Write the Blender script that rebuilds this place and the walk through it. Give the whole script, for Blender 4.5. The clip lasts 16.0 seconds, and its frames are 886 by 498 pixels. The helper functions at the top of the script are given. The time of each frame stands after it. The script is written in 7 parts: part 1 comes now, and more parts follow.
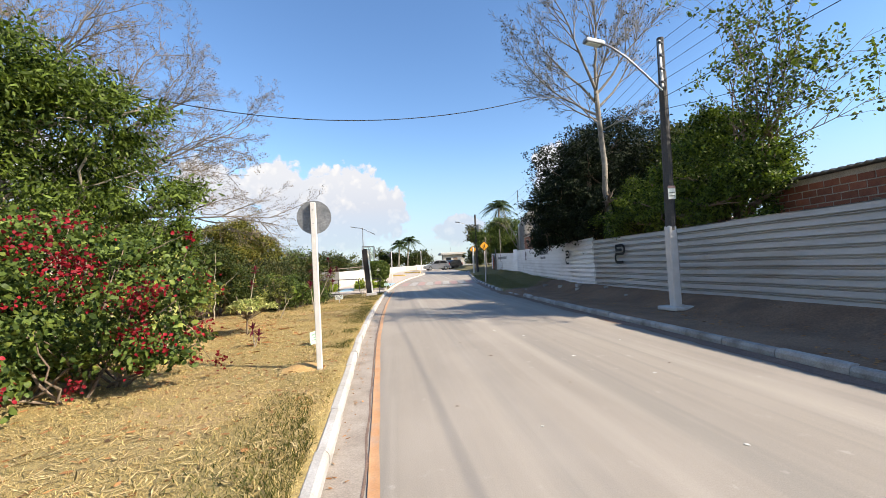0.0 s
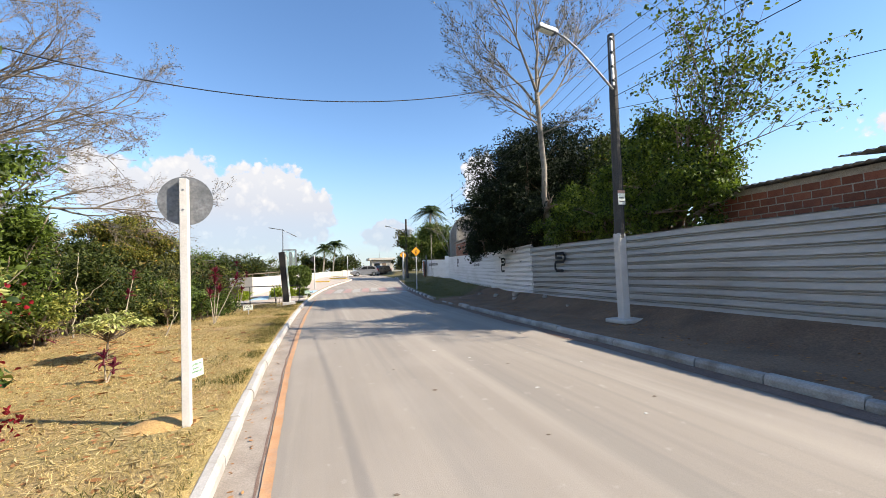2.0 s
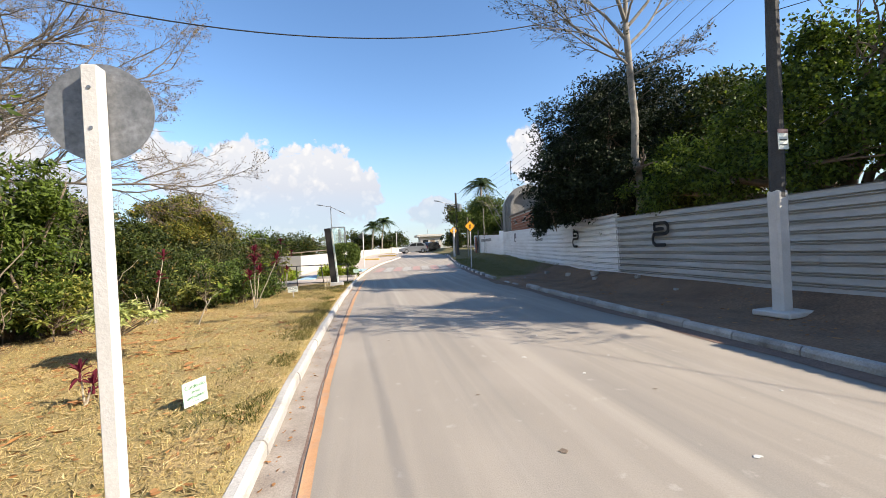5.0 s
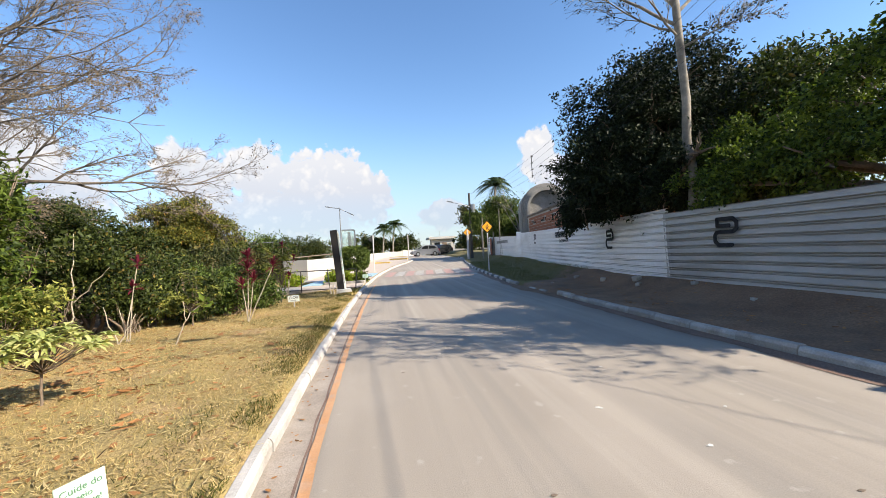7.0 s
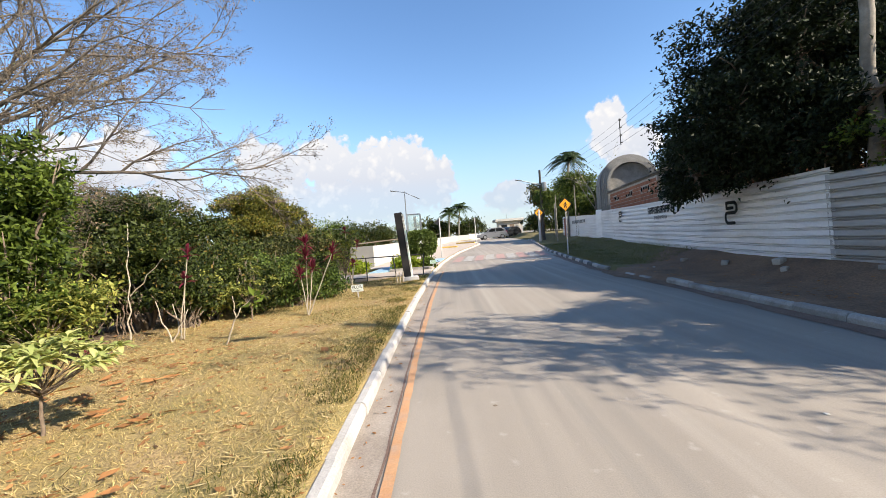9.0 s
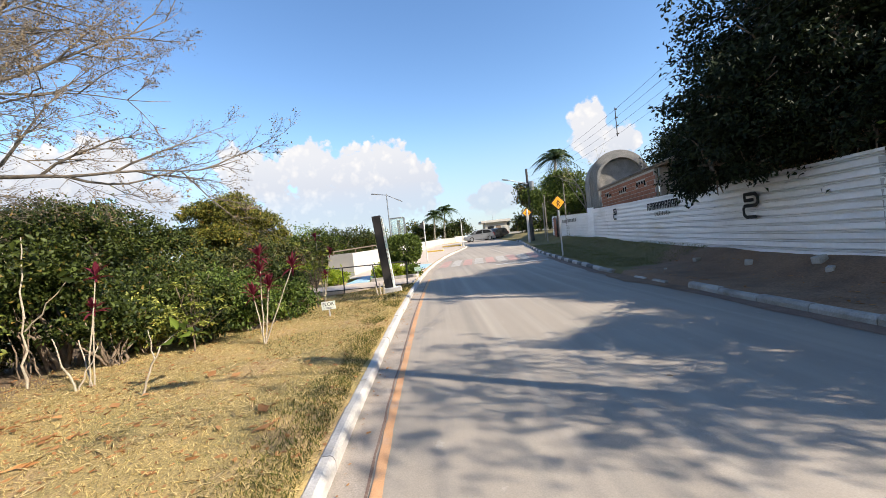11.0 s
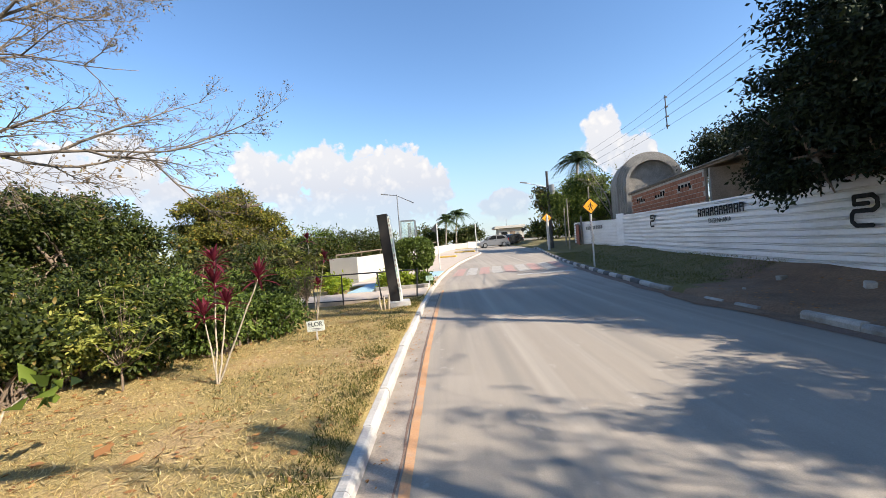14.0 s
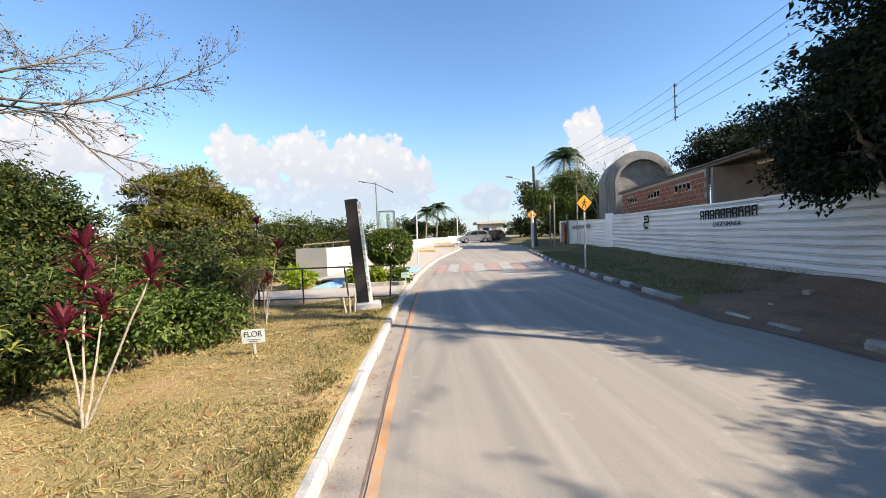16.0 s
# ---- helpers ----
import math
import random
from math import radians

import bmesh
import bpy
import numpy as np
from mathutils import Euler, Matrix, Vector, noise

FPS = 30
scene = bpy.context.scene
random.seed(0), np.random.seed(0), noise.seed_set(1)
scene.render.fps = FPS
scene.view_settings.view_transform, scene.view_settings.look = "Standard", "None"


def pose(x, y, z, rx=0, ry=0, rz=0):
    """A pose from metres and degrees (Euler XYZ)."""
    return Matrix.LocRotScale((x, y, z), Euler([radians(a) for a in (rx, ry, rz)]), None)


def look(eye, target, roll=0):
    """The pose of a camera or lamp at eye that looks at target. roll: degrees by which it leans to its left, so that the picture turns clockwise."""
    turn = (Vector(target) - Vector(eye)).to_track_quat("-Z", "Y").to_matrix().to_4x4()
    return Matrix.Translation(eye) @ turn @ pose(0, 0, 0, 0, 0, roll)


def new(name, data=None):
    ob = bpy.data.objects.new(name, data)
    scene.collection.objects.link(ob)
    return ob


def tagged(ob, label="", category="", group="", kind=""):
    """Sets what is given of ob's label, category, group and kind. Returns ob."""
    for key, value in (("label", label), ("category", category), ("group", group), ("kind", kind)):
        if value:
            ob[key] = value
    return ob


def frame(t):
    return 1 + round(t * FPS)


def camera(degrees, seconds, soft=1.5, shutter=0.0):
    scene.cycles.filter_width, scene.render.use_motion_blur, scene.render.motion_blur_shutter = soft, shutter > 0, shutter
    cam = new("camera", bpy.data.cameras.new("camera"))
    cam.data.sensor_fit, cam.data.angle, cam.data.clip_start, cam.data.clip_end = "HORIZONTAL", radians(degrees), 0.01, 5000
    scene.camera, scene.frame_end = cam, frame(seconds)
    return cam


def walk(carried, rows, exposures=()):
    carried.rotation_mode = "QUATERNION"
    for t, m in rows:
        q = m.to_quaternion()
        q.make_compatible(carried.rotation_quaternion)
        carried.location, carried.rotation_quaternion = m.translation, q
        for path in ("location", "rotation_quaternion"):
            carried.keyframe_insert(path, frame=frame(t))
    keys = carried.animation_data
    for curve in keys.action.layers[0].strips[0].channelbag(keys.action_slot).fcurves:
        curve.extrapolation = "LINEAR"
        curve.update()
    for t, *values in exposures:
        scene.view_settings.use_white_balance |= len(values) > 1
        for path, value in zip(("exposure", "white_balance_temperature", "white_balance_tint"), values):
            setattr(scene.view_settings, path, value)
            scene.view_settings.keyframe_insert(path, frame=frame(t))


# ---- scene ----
cam = camera(95.2, 16.0, soft=0.75)
METRES, EYE, TILT, LEAN, TURN = 12.8, 1.5, 0.0, 0.0, -6.8
ROWS = [
    (0.0, 0.0, 0.0, 0.0, 0.13, 2.66, 2.71),
    (0.5, 0.0002, 0.0299, 0.0016, -1.6, 2.57, 2.31),
    (1.0, -0.0034, 0.0596, 0.0017, -4.74, 2.83, 2.12),
    (1.5, -0.0009, 0.0901, 0.0023, -7.71, 2.98, 2.09),
    (2.0, -0.0046, 0.1195, 0.003, -10.01, 3.1, 2.05),
    (2.5, -0.0099, 0.1503, 0.0042, -10.42, 2.63, 1.57),
    (3.0, -0.0116, 0.181, 0.0045, -8.47, 1.76, 0.8),
    (3.5, -0.017, 0.2096, 0.0046, -6.24, 0.74, 0.95),
    (4.0, -0.0183, 0.2379, 0.0047, -4.7, -0.27, 1.6),
    (6.5, -0.0341, 0.3971, 0.006, -2.7, 0.68, 3.22),
    (7.0, -0.0362, 0.431, 0.0069, -1.91, 0.45, 3.13),
    (7.5, -0.0432, 0.4656, 0.007, -0.85, -0.21, 3.06),
    (8.0, -0.0471, 0.4996, 0.006, 2.75, -0.9, 3.14),
    (8.5, -0.0563, 0.5312, 0.0064, 6.67, -1.34, 3.75),
    (9.0, -0.0619, 0.5642, 0.0062, 7.28, -1.27, 4.46),
    (9.5, -0.0634, 0.5961, 0.0082, 6.7, -0.79, 4.98),
    (12.0, -0.0822, 0.7503, 0.0114, 5.07, -1.13, 6.28),
    (12.5, -0.0904, 0.7781, 0.0118, 5.58, -0.97, 5.98),
    (13.0, -0.0941, 0.8074, 0.0108, 5.98, -0.61, 5.63),
    (13.5, -0.1011, 0.8366, 0.0116, 6.43, -0.35, 5.16),
    (14.0, -0.1084, 0.8633, 0.0135, 6.71, -0.2, 4.72),
    (14.5, -0.1121, 0.8959, 0.0127, 6.84, -0.45, 4.33),
    (15.0, -0.1179, 0.9264, 0.0125, 6.07, -0.83, 4.08),
    (15.5, -0.1196, 0.9569, 0.0123, 4.93, -1.14, 3.4),
    (16.0, -0.1219, 0.9889, 0.0148, 3.85, -1.27, 2.33),
]
walk(cam, [(t, pose(0, 0, EYE, TILT, LEAN, TURN) @ pose(METRES * x, METRES * y, METRES * z, 90 + pitch, roll, yaw)) for t, x, y, z, yaw, pitch, roll in ROWS], [(0, 0.95, 7150, 11)])

# ---- light ----
SUN_FROM = Vector((0.86, -0.5, 0.0)).normalized()
SUN_ELEV = radians(34)
sun_dir = SUN_FROM * math.cos(SUN_ELEV) + Vector((0, 0, math.sin(SUN_ELEV)))
sun = new("sun", bpy.data.lights.new("sun", "SUN"))
sun.data.energy, sun.data.angle, sun.data.color = 5.0, radians(0.55), (1.0, 0.95, 0.87)
sun.matrix_world = look((40, -30, 60), Vector((40, -30, 60)) - sun_dir)
world = bpy.data.worlds.new("world")
scene.world = world
world.use_nodes = True
wn = world.node_tree
sky = wn.nodes.new("ShaderNodeTexSky")
sky.sky_type, sky.sun_disc = "NISHITA", False
sky.sun_elevation, sky.sun_rotation = SUN_ELEV, math.atan2(SUN_FROM.x, SUN_FROM.y)
sky.air_density, sky.dust_density, sky.ozone_density = 1.0, 0.05, 2.5
deep = wn.nodes.new("ShaderNodeHueSaturation")
deep.inputs["Saturation"].default_value = 1.17
deep.inputs["Hue"].default_value = 0.504
wn.links.new(sky.outputs[0], deep.inputs["Color"])
wn.links.new(deep.outputs[0], wn.nodes["Background"].inputs[0])
wn.nodes["Background"].inputs[1].default_value = 0.138

CLOUD = 0.56
HAZE = 0.42

# ---- helpers for building ----
def srgb(h):
    v = [int(h[i:i + 2], 16) / 255 for i in (0, 2, 4)]
    return tuple(c / 12.92 if c <= 0.04045 else ((c + 0.055) / 1.055) ** 2.4 for c in v)


def material(name, c1, c2, scale=2.0, fine=60.0, rough=0.8, bump=0.25, metal=0.0, stain=None, stain_scale=0.6, stain_amount=0.5, stretch=(1, 1, 1), vary=0.0, contrast=0.35, distance=0.01):
    m = bpy.data.materials.new(name)
    m.use_nodes = True
    nt = m.node_tree
    n, link = nt.nodes, nt.links.new
    bsdf = n["Principled BSDF"]
    tc = n.new("ShaderNodeTexCoord")
    mp = n.new("ShaderNodeMapping")
    mp.inputs["Scale"].default_value = stretch
    link(tc.outputs["Object"], mp.inputs[0])

    def noise_tex(s, detail, src):
        t = n.new("ShaderNodeTexNoise")
        t.inputs["Scale"].default_value, t.inputs["Detail"].default_value, t.inputs["Roughness"].default_value = s, detail, 0.6
        link(src, t.inputs["Vector"])
        return t
    big = noise_tex(scale, 4, mp.outputs[0])
    small = noise_tex(fine, 3, tc.outputs["Object"])
    ramp = n.new("ShaderNodeMapRange")
    ramp.inputs[1].default_value, ramp.inputs[2].default_value = 0.32, 0.68
    link(big.outputs[0], ramp.inputs[0])
    mix = n.new("ShaderNodeMix")
    mix.data_type = "RGBA"
    mix.inputs[6].default_value, mix.inputs[7].default_value = (*c1, 1), (*c2, 1)
    link(ramp.outputs[0], mix.inputs[0])
    out = mix.outputs[2]
    if stain:
        st = noise_tex(stain_scale, 5, mp.outputs[0])
        sr = n.new("ShaderNodeMapRange")
        sr.inputs[1].default_value, sr.inputs[2].default_value, sr.inputs[4].default_value = 0.5, 0.7, stain_amount
        link(st.outputs[0], sr.inputs[0])
        mx = n.new("ShaderNodeMix")
        mx.data_type = "RGBA"
        mx.inputs[7].default_value = (*stain, 1)
        link(sr.outputs[0], mx.inputs[0])
        link(out, mx.inputs[6])
        out = mx.outputs[2]
    hsv = n.new("ShaderNodeHueSaturation")
    fr = n.new("ShaderNodeMapRange")
    fr.inputs[1].default_value, fr.inputs[2].default_value = 0.25, 0.75
    fr.inputs[3].default_value, fr.inputs[4].default_value = 1 - contrast, 1 + contrast
    link(small.outputs[0], fr.inputs[0])
    val = fr.outputs[0]
    if vary:
        oi = n.new("ShaderNodeObjectInfo")
        vr = n.new("ShaderNodeMapRange")
        vr.inputs[3].default_value, vr.inputs[4].default_value = 1 - vary, 1 + vary
        link(oi.outputs["Random"], vr.inputs[0])
        mul = n.new("ShaderNodeMath")
        mul.operation = "MULTIPLY"
        link(val, mul.inputs[0]), link(vr.outputs[0], mul.inputs[1])
        val = mul.outputs[0]
    link(val, hsv.inputs["Value"])
    link(out, hsv.inputs["Color"])
    link(hsv.outputs[0], bsdf.inputs["Base Color"])
    bsdf.inputs["Roughness"].default_value, bsdf.inputs["Metallic"].default_value = rough, metal
    if bump:
        bp = n.new("ShaderNodeBump")
        bp.inputs["Strength"].default_value, bp.inputs["Distance"].default_value = bump, distance
        link(small.outputs[0], bp.inputs["Height"])
        link(bp.outputs[0], bsdf.inputs["Normal"])
    return m


def leaf_material(name, c1, c2, c3=None, glow=0.25, rough=0.55):
    """Leaves: reflecting and letting light through, each leaf with its own shade of colour."""
    m = bpy.data.materials.new(name)
    m.use_nodes = True
    nt = m.node_tree
    n, link = nt.nodes, nt.links.new
    bsdf = n["Principled BSDF"]
    geo = n.new("ShaderNodeNewGeometry")
    ramp = n.new("ShaderNodeValToRGB")
    ramp.color_ramp.elements[0].color, ramp.color_ramp.elements[1].color = (*c1, 1), (*c2, 1)
    if c3:
        e = ramp.color_ramp.elements.new(0.93)
        e.color = (*c2, 1)
        ramp.color_ramp.elements[2].color = (*c3, 1)
    link(geo.outputs["Random Per Island"], ramp.inputs[0])
    link(ramp.outputs[0], bsdf.inputs["Base Color"])
    bsdf.inputs["Roughness"].default_value, bsdf.inputs["Specular IOR Level"].default_value = rough, 0.22
    tr = n.new("ShaderNodeBsdfTranslucent")
    br = n.new("ShaderNodeHueSaturation")
    br.inputs["Value"].default_value, br.inputs["Saturation"].default_value = 1.5, 1.1
    link(ramp.outputs[0], br.inputs["Color"])
    link(br.outputs[0], tr.inputs[0])
    ms = n.new("ShaderNodeMixShader")
    ms.inputs[0].default_value = glow
    link(bsdf.outputs[0], ms.inputs[1]), link(tr.outputs[0], ms.inputs[2])
    link(ms.outputs[0], n["Material Output"].inputs[0])
    return m


def mesh_of(name, verts, faces, mats, smooth=False, idx=None):
    me = bpy.data.meshes.new(name)
    me.from_pydata(verts, [], faces)
    for mm in (mats if isinstance(mats, (list, tuple)) else [mats]):
        me.materials.append(mm)
    if idx is not None:
        me.polygons.foreach_set("material_index", idx)
    if smooth:
        me.polygons.foreach_set("use_smooth", [True] * len(me.polygons))
    me.update()
    return me


def part(name, bm, mat, parent, label="", smooth=False):
    me = bpy.data.meshes.new(name)
    bm.normal_update()
    bm.to_mesh(me)
    bm.free()
    me.materials.append(mat)
    if smooth:
        for p in me.polygons:
            p.use_smooth = True
    ob = new(name, me)
    ob.parent = parent
    if label:
        ob["label"] = label
    return ob


def part_of(name, me, parent, label="", m=None):
    ob = new(name, me)
    ob.parent = parent
    if m is not None:
        ob.matrix_local = m
    if label:
        ob["label"] = label
    return ob


def empty(name, m, label, category, group="", kind=""):
    ob = new(name)
    ob.matrix_world = m
    return tagged(ob, label, category, group, kind)


def add_box(bm, size, at=(0, 0, 0), rot=(0, 0, 0), bevel=0.0, seg=1):
    geom = bmesh.ops.create_cube(bm, size=1)
    vs = geom["verts"]
    bmesh.ops.transform(bm, matrix=pose(*at, *rot) @ Matrix.Diagonal((*size, 1)), verts=vs)
    if bevel:
        es = list({e for v in vs for e in v.link_edges})
        bmesh.ops.bevel(bm, geom=es, offset=bevel, segments=seg, affect="EDGES", profile=0.7)
    return bm


def box(size, at=(0, 0, 0), rot=(0, 0, 0), bevel=0.0, seg=1):
    return add_box(bmesh.new(), size, at, rot, bevel, seg)


def add_rod(bm, a, b, r1, r2=None, seg=10):
    a, b = Vector(a), Vector(b)
    r2 = r1 if r2 is None else r2
    q = (b - a).to_track_quat("Z", "Y").to_matrix().to_4x4()
    bmesh.ops.create_cone(bm, cap_ends=True, segments=seg, radius1=r1, radius2=r2, depth=(b - a).length, matrix=Matrix.Translation((a + b) / 2) @ q)
    return bm


def rod(a, b, r1, r2=None, seg=10):
    return add_rod(bmesh.new(), a, b, r1, r2, seg)


def prism(points, depth, at=None, bevel=0.0):
    """An outline in x and z, given depth along y."""
    bm = bmesh.new()
    f = bm.faces.new([bm.verts.new((x, -depth / 2, z)) for x, z in points])
    r = bmesh.ops.extrude_face_region(bm, geom=[f])
    bmesh.ops.translate(bm, verts=[v for v in r["geom"] if isinstance(v, bmesh.types.BMVert)], vec=(0, depth, 0))
    bmesh.ops.recalc_face_normals(bm, faces=bm.faces)
    if bevel:
        bmesh.ops.bevel(bm, geom=list(bm.edges), offset=bevel, segments=2, affect="EDGES")
    if at is not None:
        bmesh.ops.transform(bm, matrix=at, verts=bm.verts)
    return bm


def tubes(paths, sides=5):
    """Verts and faces of tapered tubes along paths of (point, radius)."""
    verts, faces = [], []
    for path in paths:
        k = sides if path[0][1] > 0.03 else (4 if path[0][1] > 0.012 else 3)
        base = len(verts)
        for i, (p, r) in enumerate(path):
            d = (path[min(i + 1, len(path) - 1)][0] - path[max(i - 1, 0)][0])
            d = d.normalized() if d.length > 1e-6 else Vector((0, 0, 1))
            u = d.cross(Vector((0.13, 0.91, 0.37))).normalized()
            v = d.cross(u)
            for j in range(k):
                a = 2 * math.pi * j / k
                verts.append(p + (u * math.cos(a) + v * math.sin(a)) * r)
        for i in range(len(path) - 1):
            for j in range(k):
                a, b = base + i * k + j, base + i * k + (j + 1) % k
                faces.append((a, b, b + k, a + k))
        faces.append(tuple(base + (len(path) - 1) * k + j for j in range(k)))
    return verts, faces


def grow(rng, p, d, length, r, depth, paths, tips, wiggle=0.25, lift=0.1, kids=4, spread=0.9, shrink=0.6, start=0.3, seg=0.45, fade=0.0):
    """One limb, and the smaller ones that leave it."""
    n = max(3, int(length / seg))
    path, pts = [], []
    d = Vector(d).normalized()
    p = Vector(p)
    for i in range(n + 1):
        f = i / n
        path.append((p.copy(), max(r * (1 - 0.88 * f) ** 1.15 if depth else r * (1 - 0.9 * f), 0.0035)))
        pts.append((p.copy(), d.copy(), r * (1 - 0.7 * f)))
        d = (d + Vector((rng.gauss(0, 1), rng.gauss(0, 1), rng.gauss(0, 1))) * wiggle * 0.5 + Vector((0, 0, lift * 0.4))).normalized()
        p = p + d * (length / n)
    paths.append(path)
    if depth == 0:
        tips.append((pts[-1][0], pts[-1][1]))
        tips.append((pts[len(pts) // 2][0], pts[len(pts) // 2][1]))
        return
    for k in range(kids):
        f = start + (1 - start) * (k + rng.random()) / kids
        q, dd, rr = pts[min(int(f * n), n)]
        side = dd.cross(Vector((rng.gauss(0, 1), rng.gauss(0, 1), rng.gauss(0, 1)))).normalized()
        cd = (dd + side * spread * rng.uniform(0.6, 1.2)).normalized()
        grow(rng, q, cd, length * shrink * rng.uniform(0.7, 1.15) * (1 - fade * f), rr * 0.62, depth - 1, paths, tips, wiggle, lift, kids, spread, shrink, 0.25, seg * 0.8, fade)


def leaf_mesh(name, pts, size, rng, mat, aspect=0.45, droop=0.3, out=None, fold=0.18):
    """One small bent leaf at each point."""
    n = len(pts)
    pts = np.asarray(pts)
    a = rng.normal(size=(n, 3))
    if out is not None:
        a = a * 0.7 + out
    a[:, 2] -= droop
    a /= np.linalg.norm(a, axis=1)[:, None]
    b = np.cross(a, rng.normal(size=(n, 3)))
    b /= np.linalg.norm(b, axis=1)[:, None]
    c = np.cross(a, b)
    l = (size * rng.uniform(0.6, 1.35, n))[:, None]
    w = l * aspect
    if n < 60000 and size < 0.15 and aspect > 0.2:
        shape = ((0, 0), (0.3, 0.46), (0.7, 0.4), (1, 0), (0.7, -0.4), (0.3, -0.46))
        tris = ((0, 1, 5), (1, 2, 4), (1, 4, 5), (2, 3, 4))
    else:
        shape = ((0, 0), (0.45, 0.5), (1, 0), (0.45, -0.5))
        tris = ((0, 1, 2), (0, 2, 3))
    k, t = len(shape), len(tris)
    v = np.empty((n, k, 3))
    for q, (f, e) in enumerate(shape):
        v[:, q] = pts + a * l * f + b * w * e + c * l * (fold * abs(e) * 2 - 0.12 * f * f)
    me = bpy.data.meshes.new(name)
    me.vertices.add(n * k)
    me.vertices.foreach_set("co", v.ravel())
    tri = (np.arange(n)[:, None, None] * k + np.array(tris)[None]).reshape(-1)
    me.loops.add(n * t * 3)
    me.loops.foreach_set("vertex_index", tri)
    me.polygons.add(n * t)
    me.polygons.foreach_set("loop_start", np.arange(n * t) * 3)
    me.materials.append(mat)
    me.update(calc_edges=True)
    return me


def crown_points(rng, blobs, clumps, per, sigma=0.22, shell=0.55):
    """Leaf places in clumps upon boughs, thickest towards the outside of the lobes (x, y, z, rx, ry, rz)."""
    bb = np.array(blobs, dtype=float)
    vol = (bb[:, 3] * bb[:, 4] * bb[:, 5]) ** 0.67
    boughs = max(9 * len(blobs), clumps // 11)
    pick = rng.choice(len(blobs), boughs, p=vol / vol.sum())
    d = rng.normal(size=(boughs, 3))
    d /= np.linalg.norm(d, axis=1)[:, None]
    rad = (1 - (1 - shell) * rng.random(boughs) ** 1.4) * rng.uniform(0.78, 1.08, boughs)
    b = bb[pick]
    cen = b[:, :3] + d * rad[:, None] * b[:, 3:]
    of = rng.integers(0, boughs, clumps)
    spread = 0.17 * b[of, 3:]
    cl = cen[of] + rng.normal(size=(clumps, 3)) * spread * np.array([1, 1, 0.6])
    pts = np.repeat(cl, per, 0) + rng.normal(size=(clumps * per, 3)) * sigma * np.array([1, 1, 0.7])
    return pts, np.repeat(d[of], per, 0)


def smoothstep(a, b, x):
    t = min(max((x - a) / (b - a), 0), 1)
    return t * t * (3 - 2 * t)


# ---- the plan ----
def road_z(y):
    return float(np.interp(y, (-60, 10, 16, 22, 28, 40, 52, 62, 80, 95, 130, 300), (0, 0, 0.02, 0.08, 0.2, 0.55, 0.92, 1.2, 1.3, 1.0, -2, -20)))


def kerb_l(y):
    return float(np.interp(y, (-60, 2, 5, 9, 13, 17.5, 22.5, 26, 29.2, 33, 37.7, 42, 46.5, 49, 60, 400), (-0.4, -0.46, -0.57, -0.71, -0.75, -0.72, -0.59, -0.42, -0.16, 0.3, 1.04, 2.0, 3.1, 3.6, 3.9, 3.9)))


def kerb_r(y):
    return float(np.interp(y, (-60, 4, 8, 13, 18, 22.3, 24.1, 26.8, 32.4, 40.8, 48, 400), (5.1, 5.24, 5.42, 5.48, 5.64, 5.61, 5.75, 5.95, 6.4, 7.5, 8.7, 9.2)))


def fence_x(y):
    return float(np.interp(y, (-60, 15.8, 35.5, 43, 400), (8.1, 8.1, 10.85, 10.4, 10.4)))


def left_z(x, y):
    d = kerb_l(y) - 0.2 - x
    z = road_z(y) + 0.12 - 0.1 * smoothstep(0, 3.5, d) - 0.5 * smoothstep(6, 12, d) - 5 * smoothstep(12, 45, d) - 14 * smoothstep(45, 160, d)
    return z + 0.03 * noise.noise((x * 0.5, y * 0.5, 3)) * smoothstep(0.3, 1.5, d)


def right_z(x, y):
    w = max(fence_x(y) - kerb_r(y), 1.0)
    d = (x - kerb_r(y) - 0.15) / w
    z = road_z(y) + 0.12 + 0.38 * smoothstep(0.5, 0.98, d)
    return z + 0.035 * noise.noise((x * 0.7, y * 0.7, 8)) * smoothstep(0.05, 0.3, d) * (1 - smoothstep(8, 20, x)) - 10 * smoothstep(60, 300, x)

# ---- materials ----
M_road = material("road_concrete", (0.27, 0.232, 0.19), (0.33, 0.284, 0.23), scale=0.9, fine=90, rough=0.82, bump=0.25, stain=(0.19, 0.175, 0.16), stain_scale=0.8, stain_amount=0.5, stretch=(1.6, 0.07, 1), contrast=0.12)
M_gutter = material("gutter_concrete", (0.29, 0.24, 0.19), (0.36, 0.305, 0.25), scale=3, fine=70, rough=0.9, bump=0.4, stain=(0.2, 0.16, 0.13), stain_scale=1.8, stain_amount=0.6, contrast=0.22)
# dirt in the gutter crack, and the painted shade strip by the east kerb
M_dirt_shade = material("red_dirt_shade", (0.16, 0.1, 0.075), (0.22, 0.14, 0.1), scale=3, fine=50, rough=0.95, bump=0.6)
M_orange = material("orange_paint", (0.5, 0.25, 0.11), (0.55, 0.31, 0.16), scale=4, fine=70, rough=0.75, bump=0.2, stain=(0.36, 0.3, 0.25), stain_scale=5, stain_amount=0.5, contrast=0.12)
M_white_line = material("white_road_paint", (0.42, 0.39, 0.35), (0.36, 0.33, 0.29), scale=2, fine=80, rough=0.8, bump=0.2, stain=(0.27, 0.245, 0.215), stain_scale=3, stain_amount=0.9, contrast=0.15)
